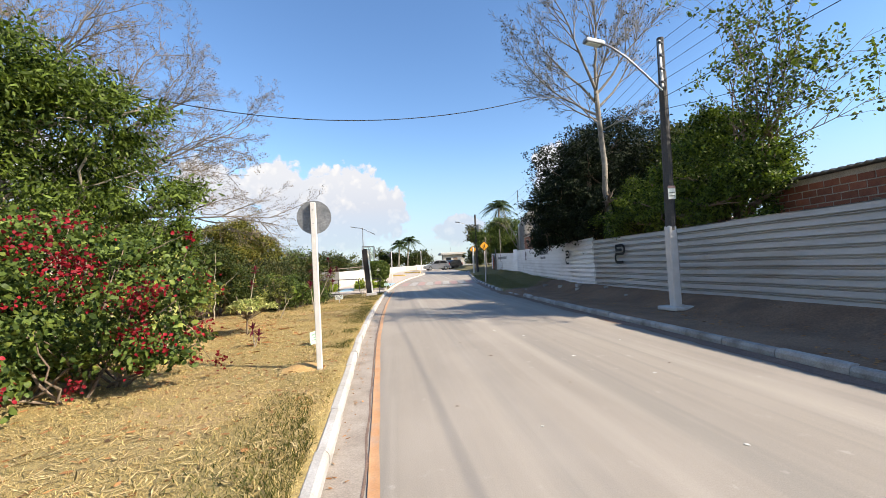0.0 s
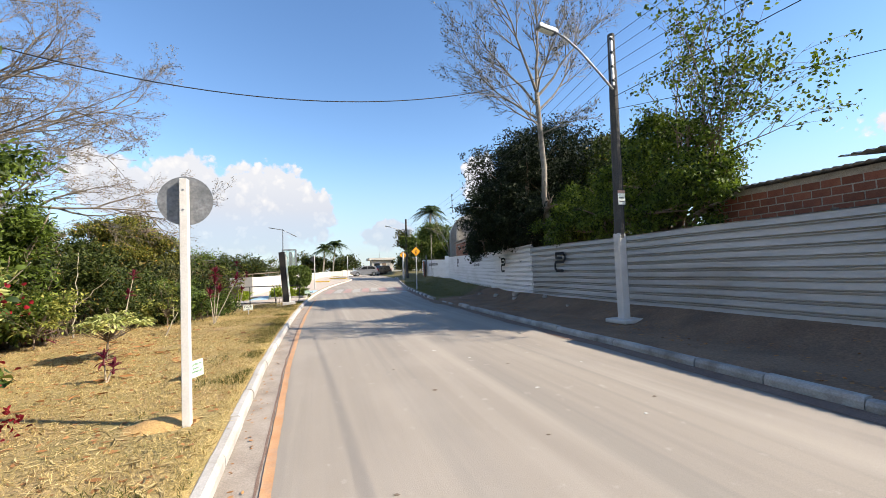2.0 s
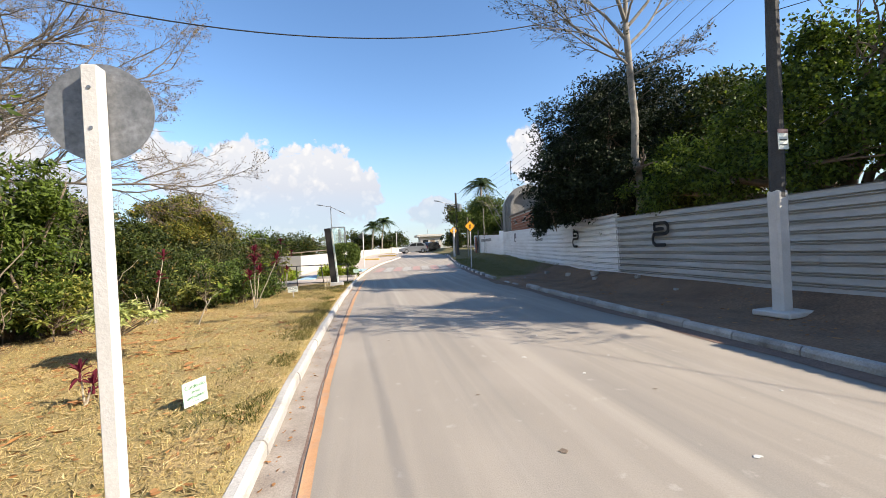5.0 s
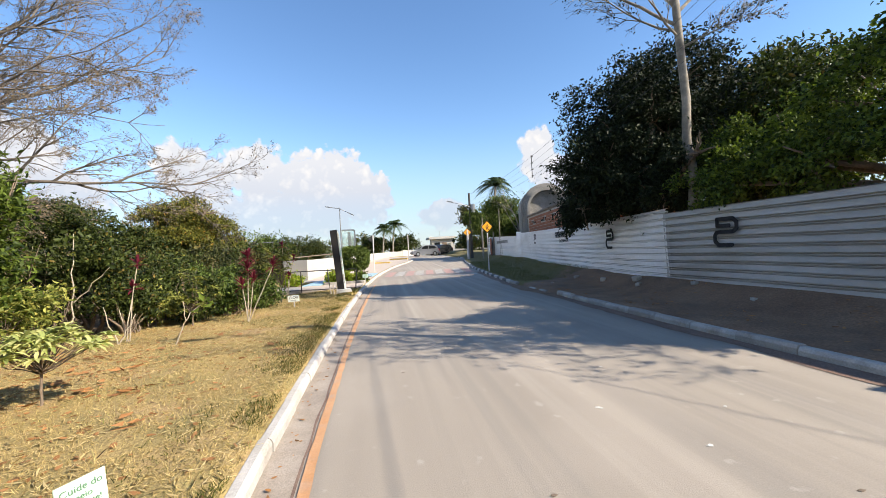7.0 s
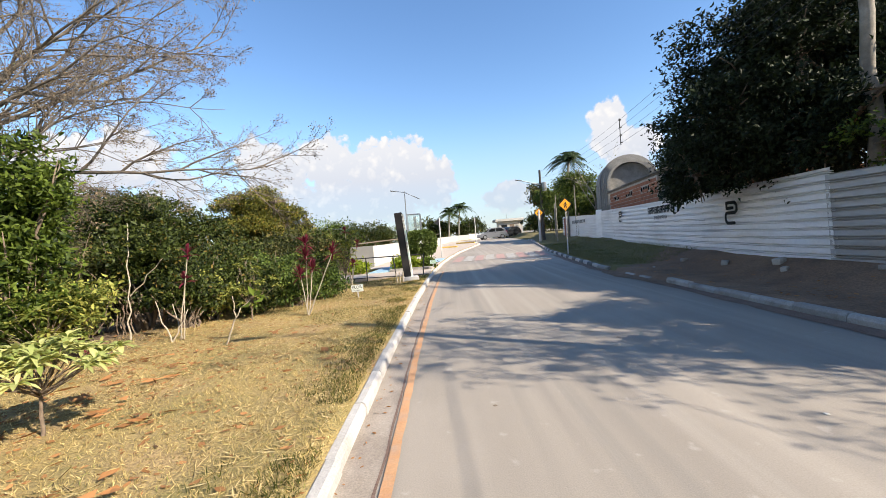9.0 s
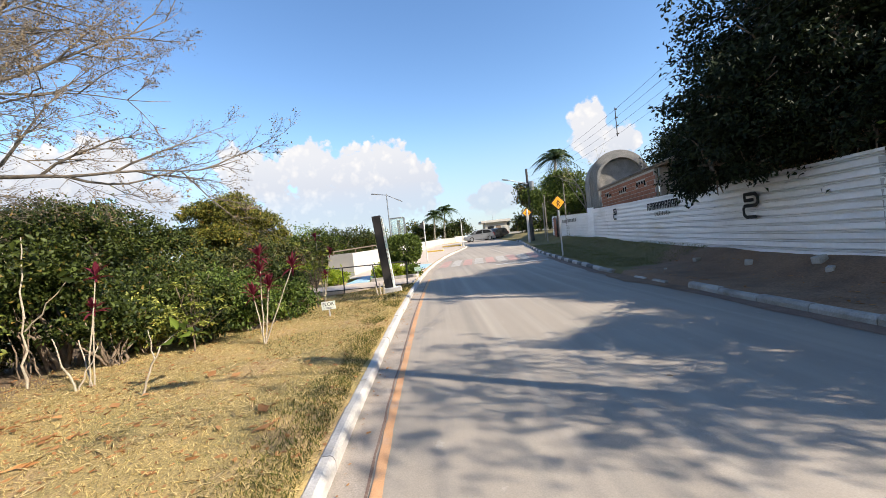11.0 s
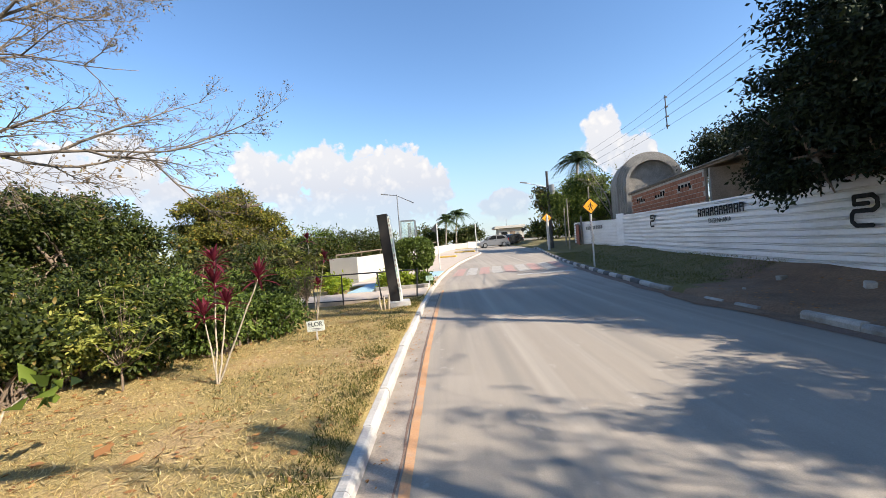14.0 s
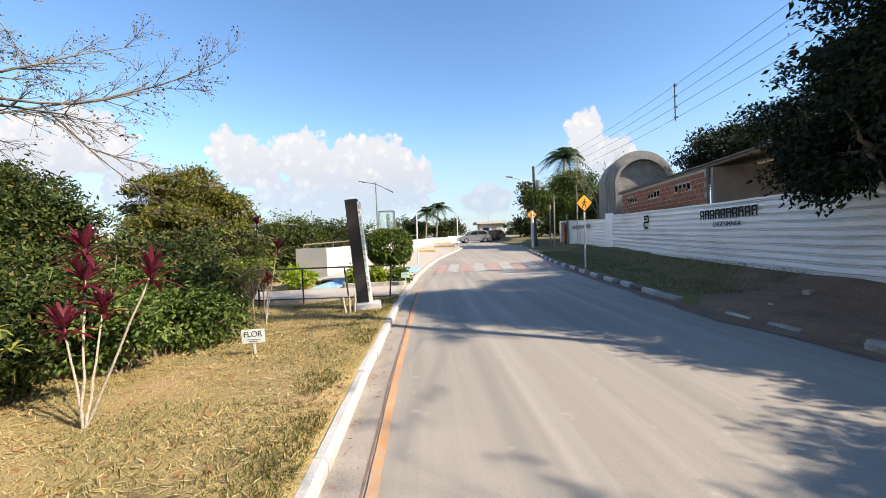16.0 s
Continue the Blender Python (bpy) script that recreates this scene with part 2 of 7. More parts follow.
M_stop_line = material("stop_line_paint", (0.46, 0.435, 0.4), (0.38, 0.355, 0.32), scale=2, fine=80, rough=0.8, bump=0.2, stain=(0.29, 0.26, 0.23), stain_scale=3, stain_amount=0.8, contrast=0.15)
M_red_line = material("red_road_paint", (0.43, 0.24, 0.2), (0.38, 0.25, 0.21), scale=2, fine=80, rough=0.8, bump=0.2, stain=(0.27, 0.245, 0.215), stain_scale=3, stain_amount=0.9, contrast=0.15)
M_yellow_line = material("worn_yellow_paint", (0.45, 0.4, 0.27), (0.37, 0.335, 0.28), scale=4, fine=80, rough=0.8, bump=0.2, stain=(0.31, 0.29, 0.26), stain_scale=7, stain_amount=1.0, contrast=0.15)
M_chip = material("pale_chip", (0.6, 0.58, 0.53), (0.5, 0.47, 0.42), scale=9, fine=80, rough=0.9)
M_kerb_w = material("whitewashed_kerb", (0.51, 0.485, 0.45), (0.41, 0.385, 0.35), scale=3, fine=45, rough=0.85, bump=0.5, stain=(0.3, 0.26, 0.21), stain_scale=2.4, stain_amount=0.5, vary=0.1, contrast=0.14)
M_kerb_g = material("bare_kerb", (0.4, 0.375, 0.34), (0.3, 0.28, 0.255), scale=3, fine=45, rough=0.9, bump=0.6, stain=(0.14, 0.115, 0.09), stain_scale=1.8, stain_amount=0.7, vary=0.2, contrast=0.2)
M_kerb_k = material("black_kerb", (0.06, 0.06, 0.062), (0.12, 0.115, 0.11), scale=4, fine=45, rough=0.85, bump=0.4, stain=(0.3, 0.28, 0.25), stain_scale=3, stain_amount=0.5)
M_lawn = material("dry_lawn", (0.41, 0.29, 0.115), (0.25, 0.2, 0.072), scale=1.0, fine=38, rough=0.95, bump=1.0, stain=(0.42, 0.27, 0.14), stain_scale=0.55, stain_amount=0.85, contrast=0.42, distance=0.03)
M_soil = material("bare_soil", (0.18, 0.102, 0.06), (0.26, 0.16, 0.098), scale=0.9, fine=26, rough=0.95, bump=0.9, stain=(0.1, 0.07, 0.05), stain_scale=1.3, stain_amount=0.55, contrast=0.35, distance=0.03)
M_verge = material("green_verge", (0.12, 0.11, 0.03), (0.2, 0.15, 0.055), scale=1.2, fine=34, rough=0.95, bump=1.0, stain=(0.2, 0.15, 0.09), stain_scale=0.9, stain_amount=0.6, contrast=0.4, distance=0.03)
M_far = material("far_land", (0.07, 0.1, 0.05), (0.11, 0.13, 0.07), scale=0.05, fine=0.6, rough=0.95, bump=0)
M_litter_soil = material("shrub_bed_soil", (0.13, 0.09, 0.055), (0.22, 0.155, 0.09), scale=1.5, fine=25, rough=0.95, bump=1.0, contrast=0.4, distance=0.03)
M_sheet = material("white_sheet_metal", (0.83, 0.83, 0.83), (0.77, 0.77, 0.78), scale=0.9, fine=8, rough=0.42, bump=0.05, stain=(0.45, 0.43, 0.4), stain_scale=1.4, stain_amount=0.4, stretch=(1, 0.35, 1.2), vary=0.07, contrast=0.05)
# darker copy of the white sheet: tree shade put into the colour, plus grime stains
M_sheet_shaded = material("shaded_grimy_sheet", (0.46, 0.455, 0.44), (0.37, 0.365, 0.355), scale=0.9, fine=8, rough=0.5, bump=0.05, stain=(0.22, 0.2, 0.175), stain_scale=1.4, stain_amount=0.55, stretch=(1, 0.35, 1.2), vary=0.07, contrast=0.06)
M_black_paint = material("black_paint", (0.022, 0.022, 0.024), (0.045, 0.045, 0.045), scale=6, fine=60, rough=0.8, bump=0.05)
M_black_paint.node_tree.nodes["Principled BSDF"].inputs["Specular IOR Level"].default_value = 0.1
M_cavity = material("dark_cavity", (0.012, 0.01, 0.009), (0.02, 0.017, 0.015), scale=6, rough=1.0, bump=0)
M_cavity.node_tree.nodes["Principled BSDF"].inputs["Specular IOR Level"].default_value = 0.0
M_concrete = material("pole_concrete", (0.33, 0.31, 0.28), (0.25, 0.235, 0.215), scale=2.5, fine=50, rough=0.9, bump=0.4, stain=(0.12, 0.11, 0.1), stain_scale=1.5, stain_amount=0.5)
M_concrete_dark = material("weathered_concrete", (0.07, 0.065, 0.06), (0.045, 0.042, 0.04), scale=2.5, fine=50, rough=0.9, bump=0.4)
M_whitewash = material("whitewash", (0.58, 0.555, 0.52), (0.5, 0.475, 0.445), scale=3, fine=50, rough=0.8, bump=0.25, stain=(0.4, 0.36, 0.31), stain_scale=2, stain_amount=0.4, contrast=0.08)
M_dark_metal = material("dark_metal", (0.035, 0.035, 0.037), (0.06, 0.058, 0.055), scale=6, fine=60, rough=0.5, bump=0.1, metal=0.4)
M_grey_metal = material("galvanised_metal", (0.3, 0.31, 0.32), (0.22, 0.23, 0.24), scale=5, fine=60, rough=0.45, bump=0.08, metal=0.7)
M_sign_back = material("sign_back_metal", (0.14, 0.145, 0.15), (0.19, 0.195, 0.2), scale=5, fine=30, rough=0.5, bump=0.05, metal=0.3, stain=(0.4, 0.4, 0.4), stain_scale=7, stain_amount=0.35)
M_cable = material("cable_rubber", (0.012, 0.012, 0.013), (0.02, 0.02, 0.02), scale=9, rough=0.6, bump=0)
M_brick = material("fired_brick", (0.2, 0.062, 0.034), (0.29, 0.105, 0.06), scale=4, fine=40, rough=0.9, bump=0.5, vary=0.22, contrast=0.2)
M_brick2 = material("hollow_brick", (0.33, 0.125, 0.065), (0.23, 0.09, 0.052), scale=4, fine=40, rough=0.9, bump=0.4, vary=0.16, contrast=0.15)
M_mortar = material("mortar", (0.42, 0.36, 0.3), (0.32, 0.275, 0.23), scale=6, fine=50, rough=0.95, bump=0.4)
M_plaster = material("grey_render", (0.3, 0.285, 0.26), (0.23, 0.22, 0.2), scale=1.2, fine=30, rough=0.95, bump=0.4, stain=(0.14, 0.13, 0.115), stain_scale=1.1, stain_amount=0.6)
M_roof_sheet = material("fibre_cement", (0.34, 0.31, 0.27), (0.24, 0.215, 0.19), scale=1.5, fine=30, rough=0.9, bump=0.3, stain=(0.11, 0.1, 0.09), stain_scale=2, stain_amount=0.6)
M_wall_white = material("white_wall", (0.47, 0.445, 0.405), (0.41, 0.39, 0.355), scale=0.8, fine=30, rough=0.85, bump=0.1, stain=(0.5, 0.46, 0.4), stain_scale=1.2, stain_amount=0.4, contrast=0.05)
M_paving = material("pink_paving", (0.43, 0.355, 0.285), (0.48, 0.4, 0.33), scale=1.5, fine=50, rough=0.9, bump=0.2, contrast=0.12)
M_blue_paint = material("pale_blue_paint", (0.25, 0.42, 0.52), (0.33, 0.47, 0.55), scale=3, fine=50, rough=0.8, bump=0.2)
M_yellow = material("yellow_sign", (0.75, 0.34, 0.012), (0.66, 0.3, 0.012), scale=5, fine=40, rough=0.45, bump=0)
M_yellow_kerb = material("yellow_kerb_paint", (0.7, 0.47, 0.1), (0.6, 0.4, 0.1), scale=3, rough=0.8)
M_totem = material("dark_totem_panel", (0.013, 0.011, 0.01), (0.022, 0.018, 0.016), scale=3, fine=50, rough=0.8, bump=0.1)
M_card_white = material("white_board", (0.72, 0.75, 0.68), (0.66, 0.69, 0.62), scale=6, fine=60, rough=0.6, bump=0.05)
M_card_green = material("pale_green_board", (0.5, 0.66, 0.52), (0.46, 0.61, 0.48), scale=6, fine=60, rough=0.6, bump=0.05)
M_ink = material("dark_ink", (0.03, 0.04, 0.04), (0.05, 0.055, 0.05), scale=8, rough=0.7, bump=0)
M_greenink = material("green_ink", (0.06, 0.16, 0.09), (0.09, 0.2, 0.12), scale=8, rough=0.7, bump=0)
M_bark = material("brown_bark", (0.14, 0.1, 0.07), (0.22, 0.165, 0.12), scale=5, fine=30, rough=0.95, bump=0.8, contrast=0.3)
M_bark_pale = material("pale_bark", (0.33, 0.295, 0.245), (0.15, 0.13, 0.105), scale=2.5, fine=20, rough=0.95, bump=0.7, stain=(0.1, 0.085, 0.07), stain_scale=2, stain_amount=0.6, contrast=0.25)
M_bark_grey = material("grey_twig_bark", (0.1, 0.08, 0.06), (0.2, 0.165, 0.13), scale=3, fine=20, rough=0.95, bump=0.5)
M_stem_pale = material("pale_stem", (0.4, 0.34, 0.26), (0.32, 0.27, 0.2), scale=6, fine=40, rough=0.9, bump=0.5)
M_sand = material("sand_mound", (0.56, 0.35, 0.13), (0.44, 0.26, 0.1), scale=5, fine=60, rough=0.95, bump=0.8)

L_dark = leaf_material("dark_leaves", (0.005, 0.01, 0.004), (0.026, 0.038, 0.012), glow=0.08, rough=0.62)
L_bright = leaf_material("bright_leaves", (0.009, 0.022, 0.004), (0.15, 0.205, 0.034), glow=0.3)
L_mid = leaf_material("mid_leaves", (0.008, 0.016, 0.004), (0.072, 0.094, 0.018), (0.17, 0.11, 0.025), glow=0.16)
L_mid2 = leaf_material("olive_leaves", (0.013, 0.02, 0.006), (0.11, 0.112, 0.032), (0.2, 0.125, 0.04), glow=0.16)
L_mango = leaf_material("mango_leaves", (0.014, 0.026, 0.005), (0.23, 0.215, 0.036), (0.4, 0.2, 0.04), glow=0.2)
L_bush = leaf_material("bougainvillea_leaves", (0.01, 0.026, 0.005), (0.13, 0.18, 0.036), (0.25, 0.28, 0.06), glow=0.2)
L_pink = leaf_material("red_bracts", (0.09, 0.006, 0.009), (0.33, 0.016, 0.026), glow=0.25)
L_pale = leaf_material("variegated_leaves", (0.22, 0.27, 0.07), (0.55, 0.53, 0.22), (0.1, 0.16, 0.03), glow=0.25)
L_croton = leaf_material("croton_leaves", (0.05, 0.08, 0.014), (0.33, 0.33, 0.08), (0.45, 0.4, 0.11), glow=0.25)
L_cord = leaf_material("cordyline_leaves", (0.07, 0.012, 0.02), (0.19, 0.025, 0.045), glow=0.35)
L_palm = leaf_material("palm_leaves", (0.025, 0.045, 0.015), (0.06, 0.085, 0.03), glow=0.25)
L_hedge = leaf_material("clipped_leaves", (0.025, 0.05, 0.01), (0.15, 0.19, 0.04), glow=0.18)
L_yellowgreen = leaf_material("yellow_green_leaves", (0.12, 0.19, 0.02), (0.3, 0.34, 0.04), glow=0.35)
L_litter = leaf_material("fallen_leaves", (0.26, 0.12, 0.045), (0.42, 0.21, 0.085), (0.12, 0.07, 0.035), glow=0.1, rough=0.8)
L_straw = leaf_material("straw_blades", (0.33, 0.24, 0.095), (0.64, 0.5, 0.235), (0.2, 0.22, 0.055), glow=0.25, rough=0.8)
L_loose = leaf_material("loose_straw", (0.4, 0.29, 0.12), (0.72, 0.57, 0.3), (0.22, 0.13, 0.06), glow=0.2, rough=0.8)
L_bud = leaf_material("dry_buds", (0.12, 0.085, 0.055), (0.24, 0.18, 0.11), (0.16, 0.17, 0.05), glow=0.15, rough=0.8)
L_bud_dark = leaf_material("dark_buds", (0.02, 0.022, 0.012), (0.07, 0.07, 0.03), (0.14, 0.15, 0.05), glow=0.15, rough=0.8)
L_green_blade = leaf_material("green_blades", (0.05, 0.062, 0.012), (0.14, 0.13, 0.03), (0.3, 0.23, 0.08), glow=0.3, rough=0.7)

# tyre tracks and worn patches along the road
nt = M_road.node_tree
hs = next(q for q in nt.nodes if q.bl_idname == "ShaderNodeHueSaturation")
tc = next(q for q in nt.nodes if q.bl_idname == "ShaderNodeTexCoord")
src = hs.inputs["Color"].links[0].from_socket
for scl, lo, hi, stretch, tone, amount in ((1.0, 0.52, 0.72, (2.6, 0.045, 1), (0.42, 0.365, 0.3), 0.6), (1.0, 0.5, 0.7, (4.2, 0.06, 1), (0.185, 0.175, 0.155), 0.42), (0.55, 0.5, 0.75, (1, 0.6, 1), (0.4, 0.345, 0.285), 0.5), (7.0, 0.66, 0.74, (1, 0.8, 1), (0.46, 0.41, 0.35), 0.4)):
    mp = nt.nodes.new("ShaderNodeMapping")
    mp.inputs["Scale"].default_value, mp.inputs["Location"].default_value = stretch, (scl * 3.3, lo * 7, hi)
    nz = nt.nodes.new("ShaderNodeTexNoise")
    nz.inputs["Scale"].default_value, nz.inputs["Detail"].default_value = scl, 5
    mr = nt.nodes.new("ShaderNodeMapRange")
    mr.inputs[1].default_value, mr.inputs[2].default_value, mr.inputs[4].default_value = lo, hi, amount
    mb = nt.nodes.new("ShaderNodeMix")
    mb.data_type = "RGBA"
    mb.inputs[7].default_value = (*tone, 1)
    nt.links.new(tc.outputs["Object"], mp.inputs[0]), nt.links.new(mp.outputs[0], nz.inputs["Vector"]), nt.links.new(nz.outputs[0], mr.inputs[0])
    nt.links.new(mr.outputs[0], mb.inputs[0]), nt.links.new(src, mb.inputs[6])
    src = mb.outputs[2]
nt.links.new(src, hs.inputs["Color"])

# the shrub bed: bare earth where the lawn ends
nt = M_lawn.node_tree
hs = next(q for q in nt.nodes if q.bl_idname == "ShaderNodeHueSaturation")
src = hs.inputs["Color"].links[0].from_socket
tc = next(q for q in nt.nodes if q.bl_idname == "ShaderNodeTexCoord")
sx = nt.nodes.new("ShaderNodeSeparateXYZ")
nt.links.new(tc.outputs["Object"], sx.inputs[0])
nz = nt.nodes.new("ShaderNodeTexNoise")
nz.inputs["Scale"].default_value, nz.inputs["Detail"].default_value = 0.7, 5
nt.links.new(tc.outputs["Object"], nz.inputs["Vector"])
ma = nt.nodes.new("ShaderNodeMath")
ma.operation = "MULTIPLY_ADD"
ma.inputs[1].default_value = 3.0
nt.links.new(nz.outputs[0], ma.inputs[0]), nt.links.new(sx.outputs[0], ma.inputs[2])
mr = nt.nodes.new("ShaderNodeMapRange")
mr.inputs[1].default_value, mr.inputs[2].default_value, mr.inputs[3].default_value, mr.inputs[4].default_value = -5.6, -4.2, 1.0, 0.0
nt.links.new(ma.outputs[0], mr.inputs[0])
mb = nt.nodes.new("ShaderNodeMix")
mb.data_type = "RGBA"
mb.inputs[7].default_value = (0.15, 0.1, 0.06, 1)
nt.links.new(mr.outputs[0], mb.inputs[0]), nt.links.new(src, mb.inputs[6])
nt.links.new(mb.outputs[2], hs.inputs["Color"])

# ---- ground ----
ys = list(np.arange(-30, 60, 0.6)) + list(np.arange(60, 140, 5)) + [180, 250, 400, 800, 2000, 4500]
ys = [-4500, -1500, -500, -200, -90, -50] + ys
lcols = [-4500, -1500, -500, -250, -150, -90, -60, -40, -28, -20] + [-16 + 0.8 * i for i in range(13)] + [-5.6 + 0.55 * i for i in range(8)] + [-1.3]
rcols = [0.5, 1.0, 1.5, 2.0, 2.4, 3.0, 4.0, 6, 9, 14, 22, 40, 70, 120, 250, 500, 1500, 4500]
verts, faces, idx = [], [], []
for y in ys:
    kl, kr, fz = kerb_l(y), kerb_r(y), road_z(y)
    row = []
    for x in lcols:
        xx = x + (kl + 0.7)
        row.append((xx, y, left_z(xx, y)))
    row.append((kl - 0.18, y, left_z(kl - 0.2, y)))
    row += [(kl - 0.1, y, fz - 0.06), (kr + 0.02, y, fz - 0.06)]
    row.append((kr + 0.15, y, right_z(kr + 0.15, y)))
    for x in rcols:
        row.append((kr + 0.15 + x, y, right_z(kr + 0.15 + x, y)))
    verts += row
cols = len(lcols) + 4 + len(rcols)
for j in range(len(ys) - 1):
    for i in range(cols - 1):
        a = j * cols + i
        faces.append((a, a + 1, a + cols + 1, a + cols))
        y, x = (ys[j] + ys[j + 1]) / 2, verts[a][0]
        if abs(y) > 130 or x < -26 or x > 60:
            k = 3
        elif i < len(lcols) + 2:
            k = 0
        else:
            k = 2 if y > 21.2 + 0.9 * (x - 6) + 0.6 * noise.noise((x, y * 0.5, 2)) else 1
        idx.append(k)
ground = new("ground", mesh_of("ground", verts, faces, [M_lawn, M_soil, M_verge, M_far, M_litter_soil], True, idx))
tagged(ground, "dry straw-coloured lawn, bare soil and verge beside the road", "ground", kind="structure")


def strip(name, f1, f2, y0, y1, dz, mat, step=0.6, across=1, crown=0.0, ragged=0.0):
    vs, fs = [], []
    n = max(2, int((y1 - y0) / step))
    for j in range(n + 1):
        y = y0 + (y1 - y0) * j / n
        for i in range(across + 1):
            u = i / across
            x = f1(y) + (f2(y) - f1(y)) * u
            if ragged and i in (0, across):
                x += ragged * noise.noise((y * 3.1, i * 9.7, 5.0 + u))
            vs.append((x, y, road_z(y) + dz + crown * 4 * u * (1 - u)))
    for j in range(n):
        for i in range(across):
            a = j * (across + 1) + i
            fs.append((a, a + 1, a + across + 2, a + across + 1))
    return mesh_of(name, vs, fs, mat, True)


ob = new("road", strip("road", lambda y: kerb_l(y) - 0.1, lambda y: kerb_r(y) + 0.05, -40, 120, 0, M_road, 0.6, 8, 0.0))
tagged(ob, "pale grey-beige concrete road with long tyre streaks", "road", kind="structure")
ob = new("gutter", strip("gutter", lambda y: kerb_l(y) - 0.09, lambda y: kerb_l(y) + 0.215, -12, 49, 0.006, M_gutter, 0.3, 1, 0, 0.0))
tagged(ob, "dusty concrete gutter strip along the whitewashed kerb", "gutter", kind="structure")
ob = new("gutter_crack", strip("gutter_crack", lambda y: kerb_l(y) + 0.2 + 0.02 * noise.noise((0, y * 1.7, 0)), lambda y: kerb_l(y) + 0.222 + 0.02 * noise.noise((0, y * 1.7, 0)) + 0.012 * noise.noise((4, y * 5, 0)), -12, 25, 0.009, M_dirt_shade, 0.08))
tagged(ob, "ragged dirt-filled crack between gutter and road", "crack", kind="structure")
ob = new("orange_edge_line", strip("orange_edge_line", lambda y: kerb_l(y) + 0.238, lambda y: kerb_l(y) + 0.32, -12, 25.5, 0.009, M_orange, 0.25, 1, 0, 0.012))
tagged(ob, "worn orange painted line along the road edge", "road marking", kind="structure")
# fence and kerb shadow on the road, laid on as a dark strip
ob = new("dirt_edge", strip("dirt_edge", lambda y: kerb_r(y) - 0.3 + 0.1 * noise.noise((1, y * 0.7, 0)), lambda y: kerb_r(y) + 0.04, -12, 30, 0.007, M_dirt_shade, 0.3, 1, 0, 0.05))
tagged(ob, "dark reddish strip painted as the shade along the road edge", "dirt", kind="structure")
ob = new("dirt_spill", strip("dirt_spill", lambda y: kerb_r(y) - 0.5 + 0.25 * noise.noise((1, y * 0.9, 3)) + 0.12 * abs(y - 19.8), lambda y: kerb_r(y) + 0.2, 17.2, 22.2, 0.012, M_soil, 0.2, 1, 0, 0.06))
tagged(ob, "soil spilt over the missing kerb onto the road", "dirt", kind="structure")

# crossing: red ground with white bars, then a white stop line
for k in range(9):
    u0, u1 = k / 9 + 0.012, (k + 1) / 9 - 0.012
    f1 = lambda y, u=u0: kerb_l(y) + 0.25 + (kerb_r(y) - kerb_l(y) - 0.5) * u
    f2 = lambda y, u=u1: kerb_l(y) + 0.25 + (kerb_r(y) - kerb_l(y) - 0.5) * u
    ob = new("crossing_bar", strip("crossing_bar", f1, f2, 30.2, 34.0, 0.009, M_red_line if k % 2 == 0 else M_white_line, 0.3, 1, 0, 0.03))
    tagged(ob, "worn red bar of the crossing" if k % 2 == 0 else "worn white bar of the crossing", "road marking", "crossing bars", "structure")
ob = new("stop_line", strip("stop_line", lambda y: kerb_l(y) + 3.3, lambda y: kerb_r(y) - 0.4, 28.5, 28.95, 0.009, M_stop_line, 0.2, 1, 0, 0.03))
tagged(ob, "worn white stop line across one lane", "road marking", kind="structure")
# kerb stones
KERB_PROFILE = ((0.0, -0.08), (0.0, 0.085), (0.025, 0.125), (0.05, 0.138), (0.135, 0.135), (0.16, 0.12), (0.16, -0.08))


KERB_WEST = ((0.065, -0.08), (0.065, 0.08), (0.08, 0.112), (0.1, 0.124), (0.165, 0.124), (0.185, 0.108), (0.185, -0.08))


def kerb_stone(f, side, y0, y1, mat, parent, rng, sink=0.0):
    n = 2
    vs, fs = [], []
    j = [rng.uniform(-0.008, 0.008) for _ in range(3)]
    prof = KERB_PROFILE if side > 0 else KERB_WEST
    k = len(prof)
    for i in range(n + 1):
        y = y0 + (y1 - y0) * i / n
        for px, pz in prof:
            vs.append((f(y) + side * (px + j[0]), y, road_z(y) + pz + (j[1] if pz > 0 else 0) - sink))
    for i in range(n):
        for q in range(k - 1):
            a = i * k + q
            fs.append((a, a + 1, a + k + 1, a + k) if side > 0 else (a + 1, a, a + k, a + k + 1))
    fs += [tuple(range(k)) if side < 0 else tuple(reversed(range(k))), tuple(n * k + q for q in range(k))[::side]]
    part_of("kerbstone", mesh_of("kerbstone", vs, fs, mat), parent)


rk = random.Random(4)
kerb_left = empty("kerb_west", pose(0, 0, 0), "whitewashed concrete kerb of single stones beside the lawn", "kerb", kind="structure")
y = -12.0
while y < 50:
    L = rk.uniform(0.92, 1.0)
    kerb_stone(kerb_l, -1, y, y + L - 0.006, M_kerb_w, kerb_left, rk)
    y += L
kerb_right = empty("kerb_east", pose(0, 0, 0), "bare grey concrete kerb, partly missing, turning black and white", "kerb", kind="structure")
y, k = -12.0, 0
while y < 50:
    L = rk.uniform(0.9, 1.0) if y < 22 else rk.uniform(0.6, 0.75)
    k += 1
    if y < 17.2 or y > 21.4:
        kerb_stone(kerb_r, 1, y, y + L - 0.015, M_kerb_g if y < 21.5 else (M_kerb_w if k % 2 else M_kerb_k), kerb_right, rk, rk.uniform(0, 0.02))
    elif 18.6 < y < 20.2:
        kerb_stone(kerb_r, 1, y, y + L * 0.6, M_kerb_g, kerb_right, rk, 0.09)
    y += L

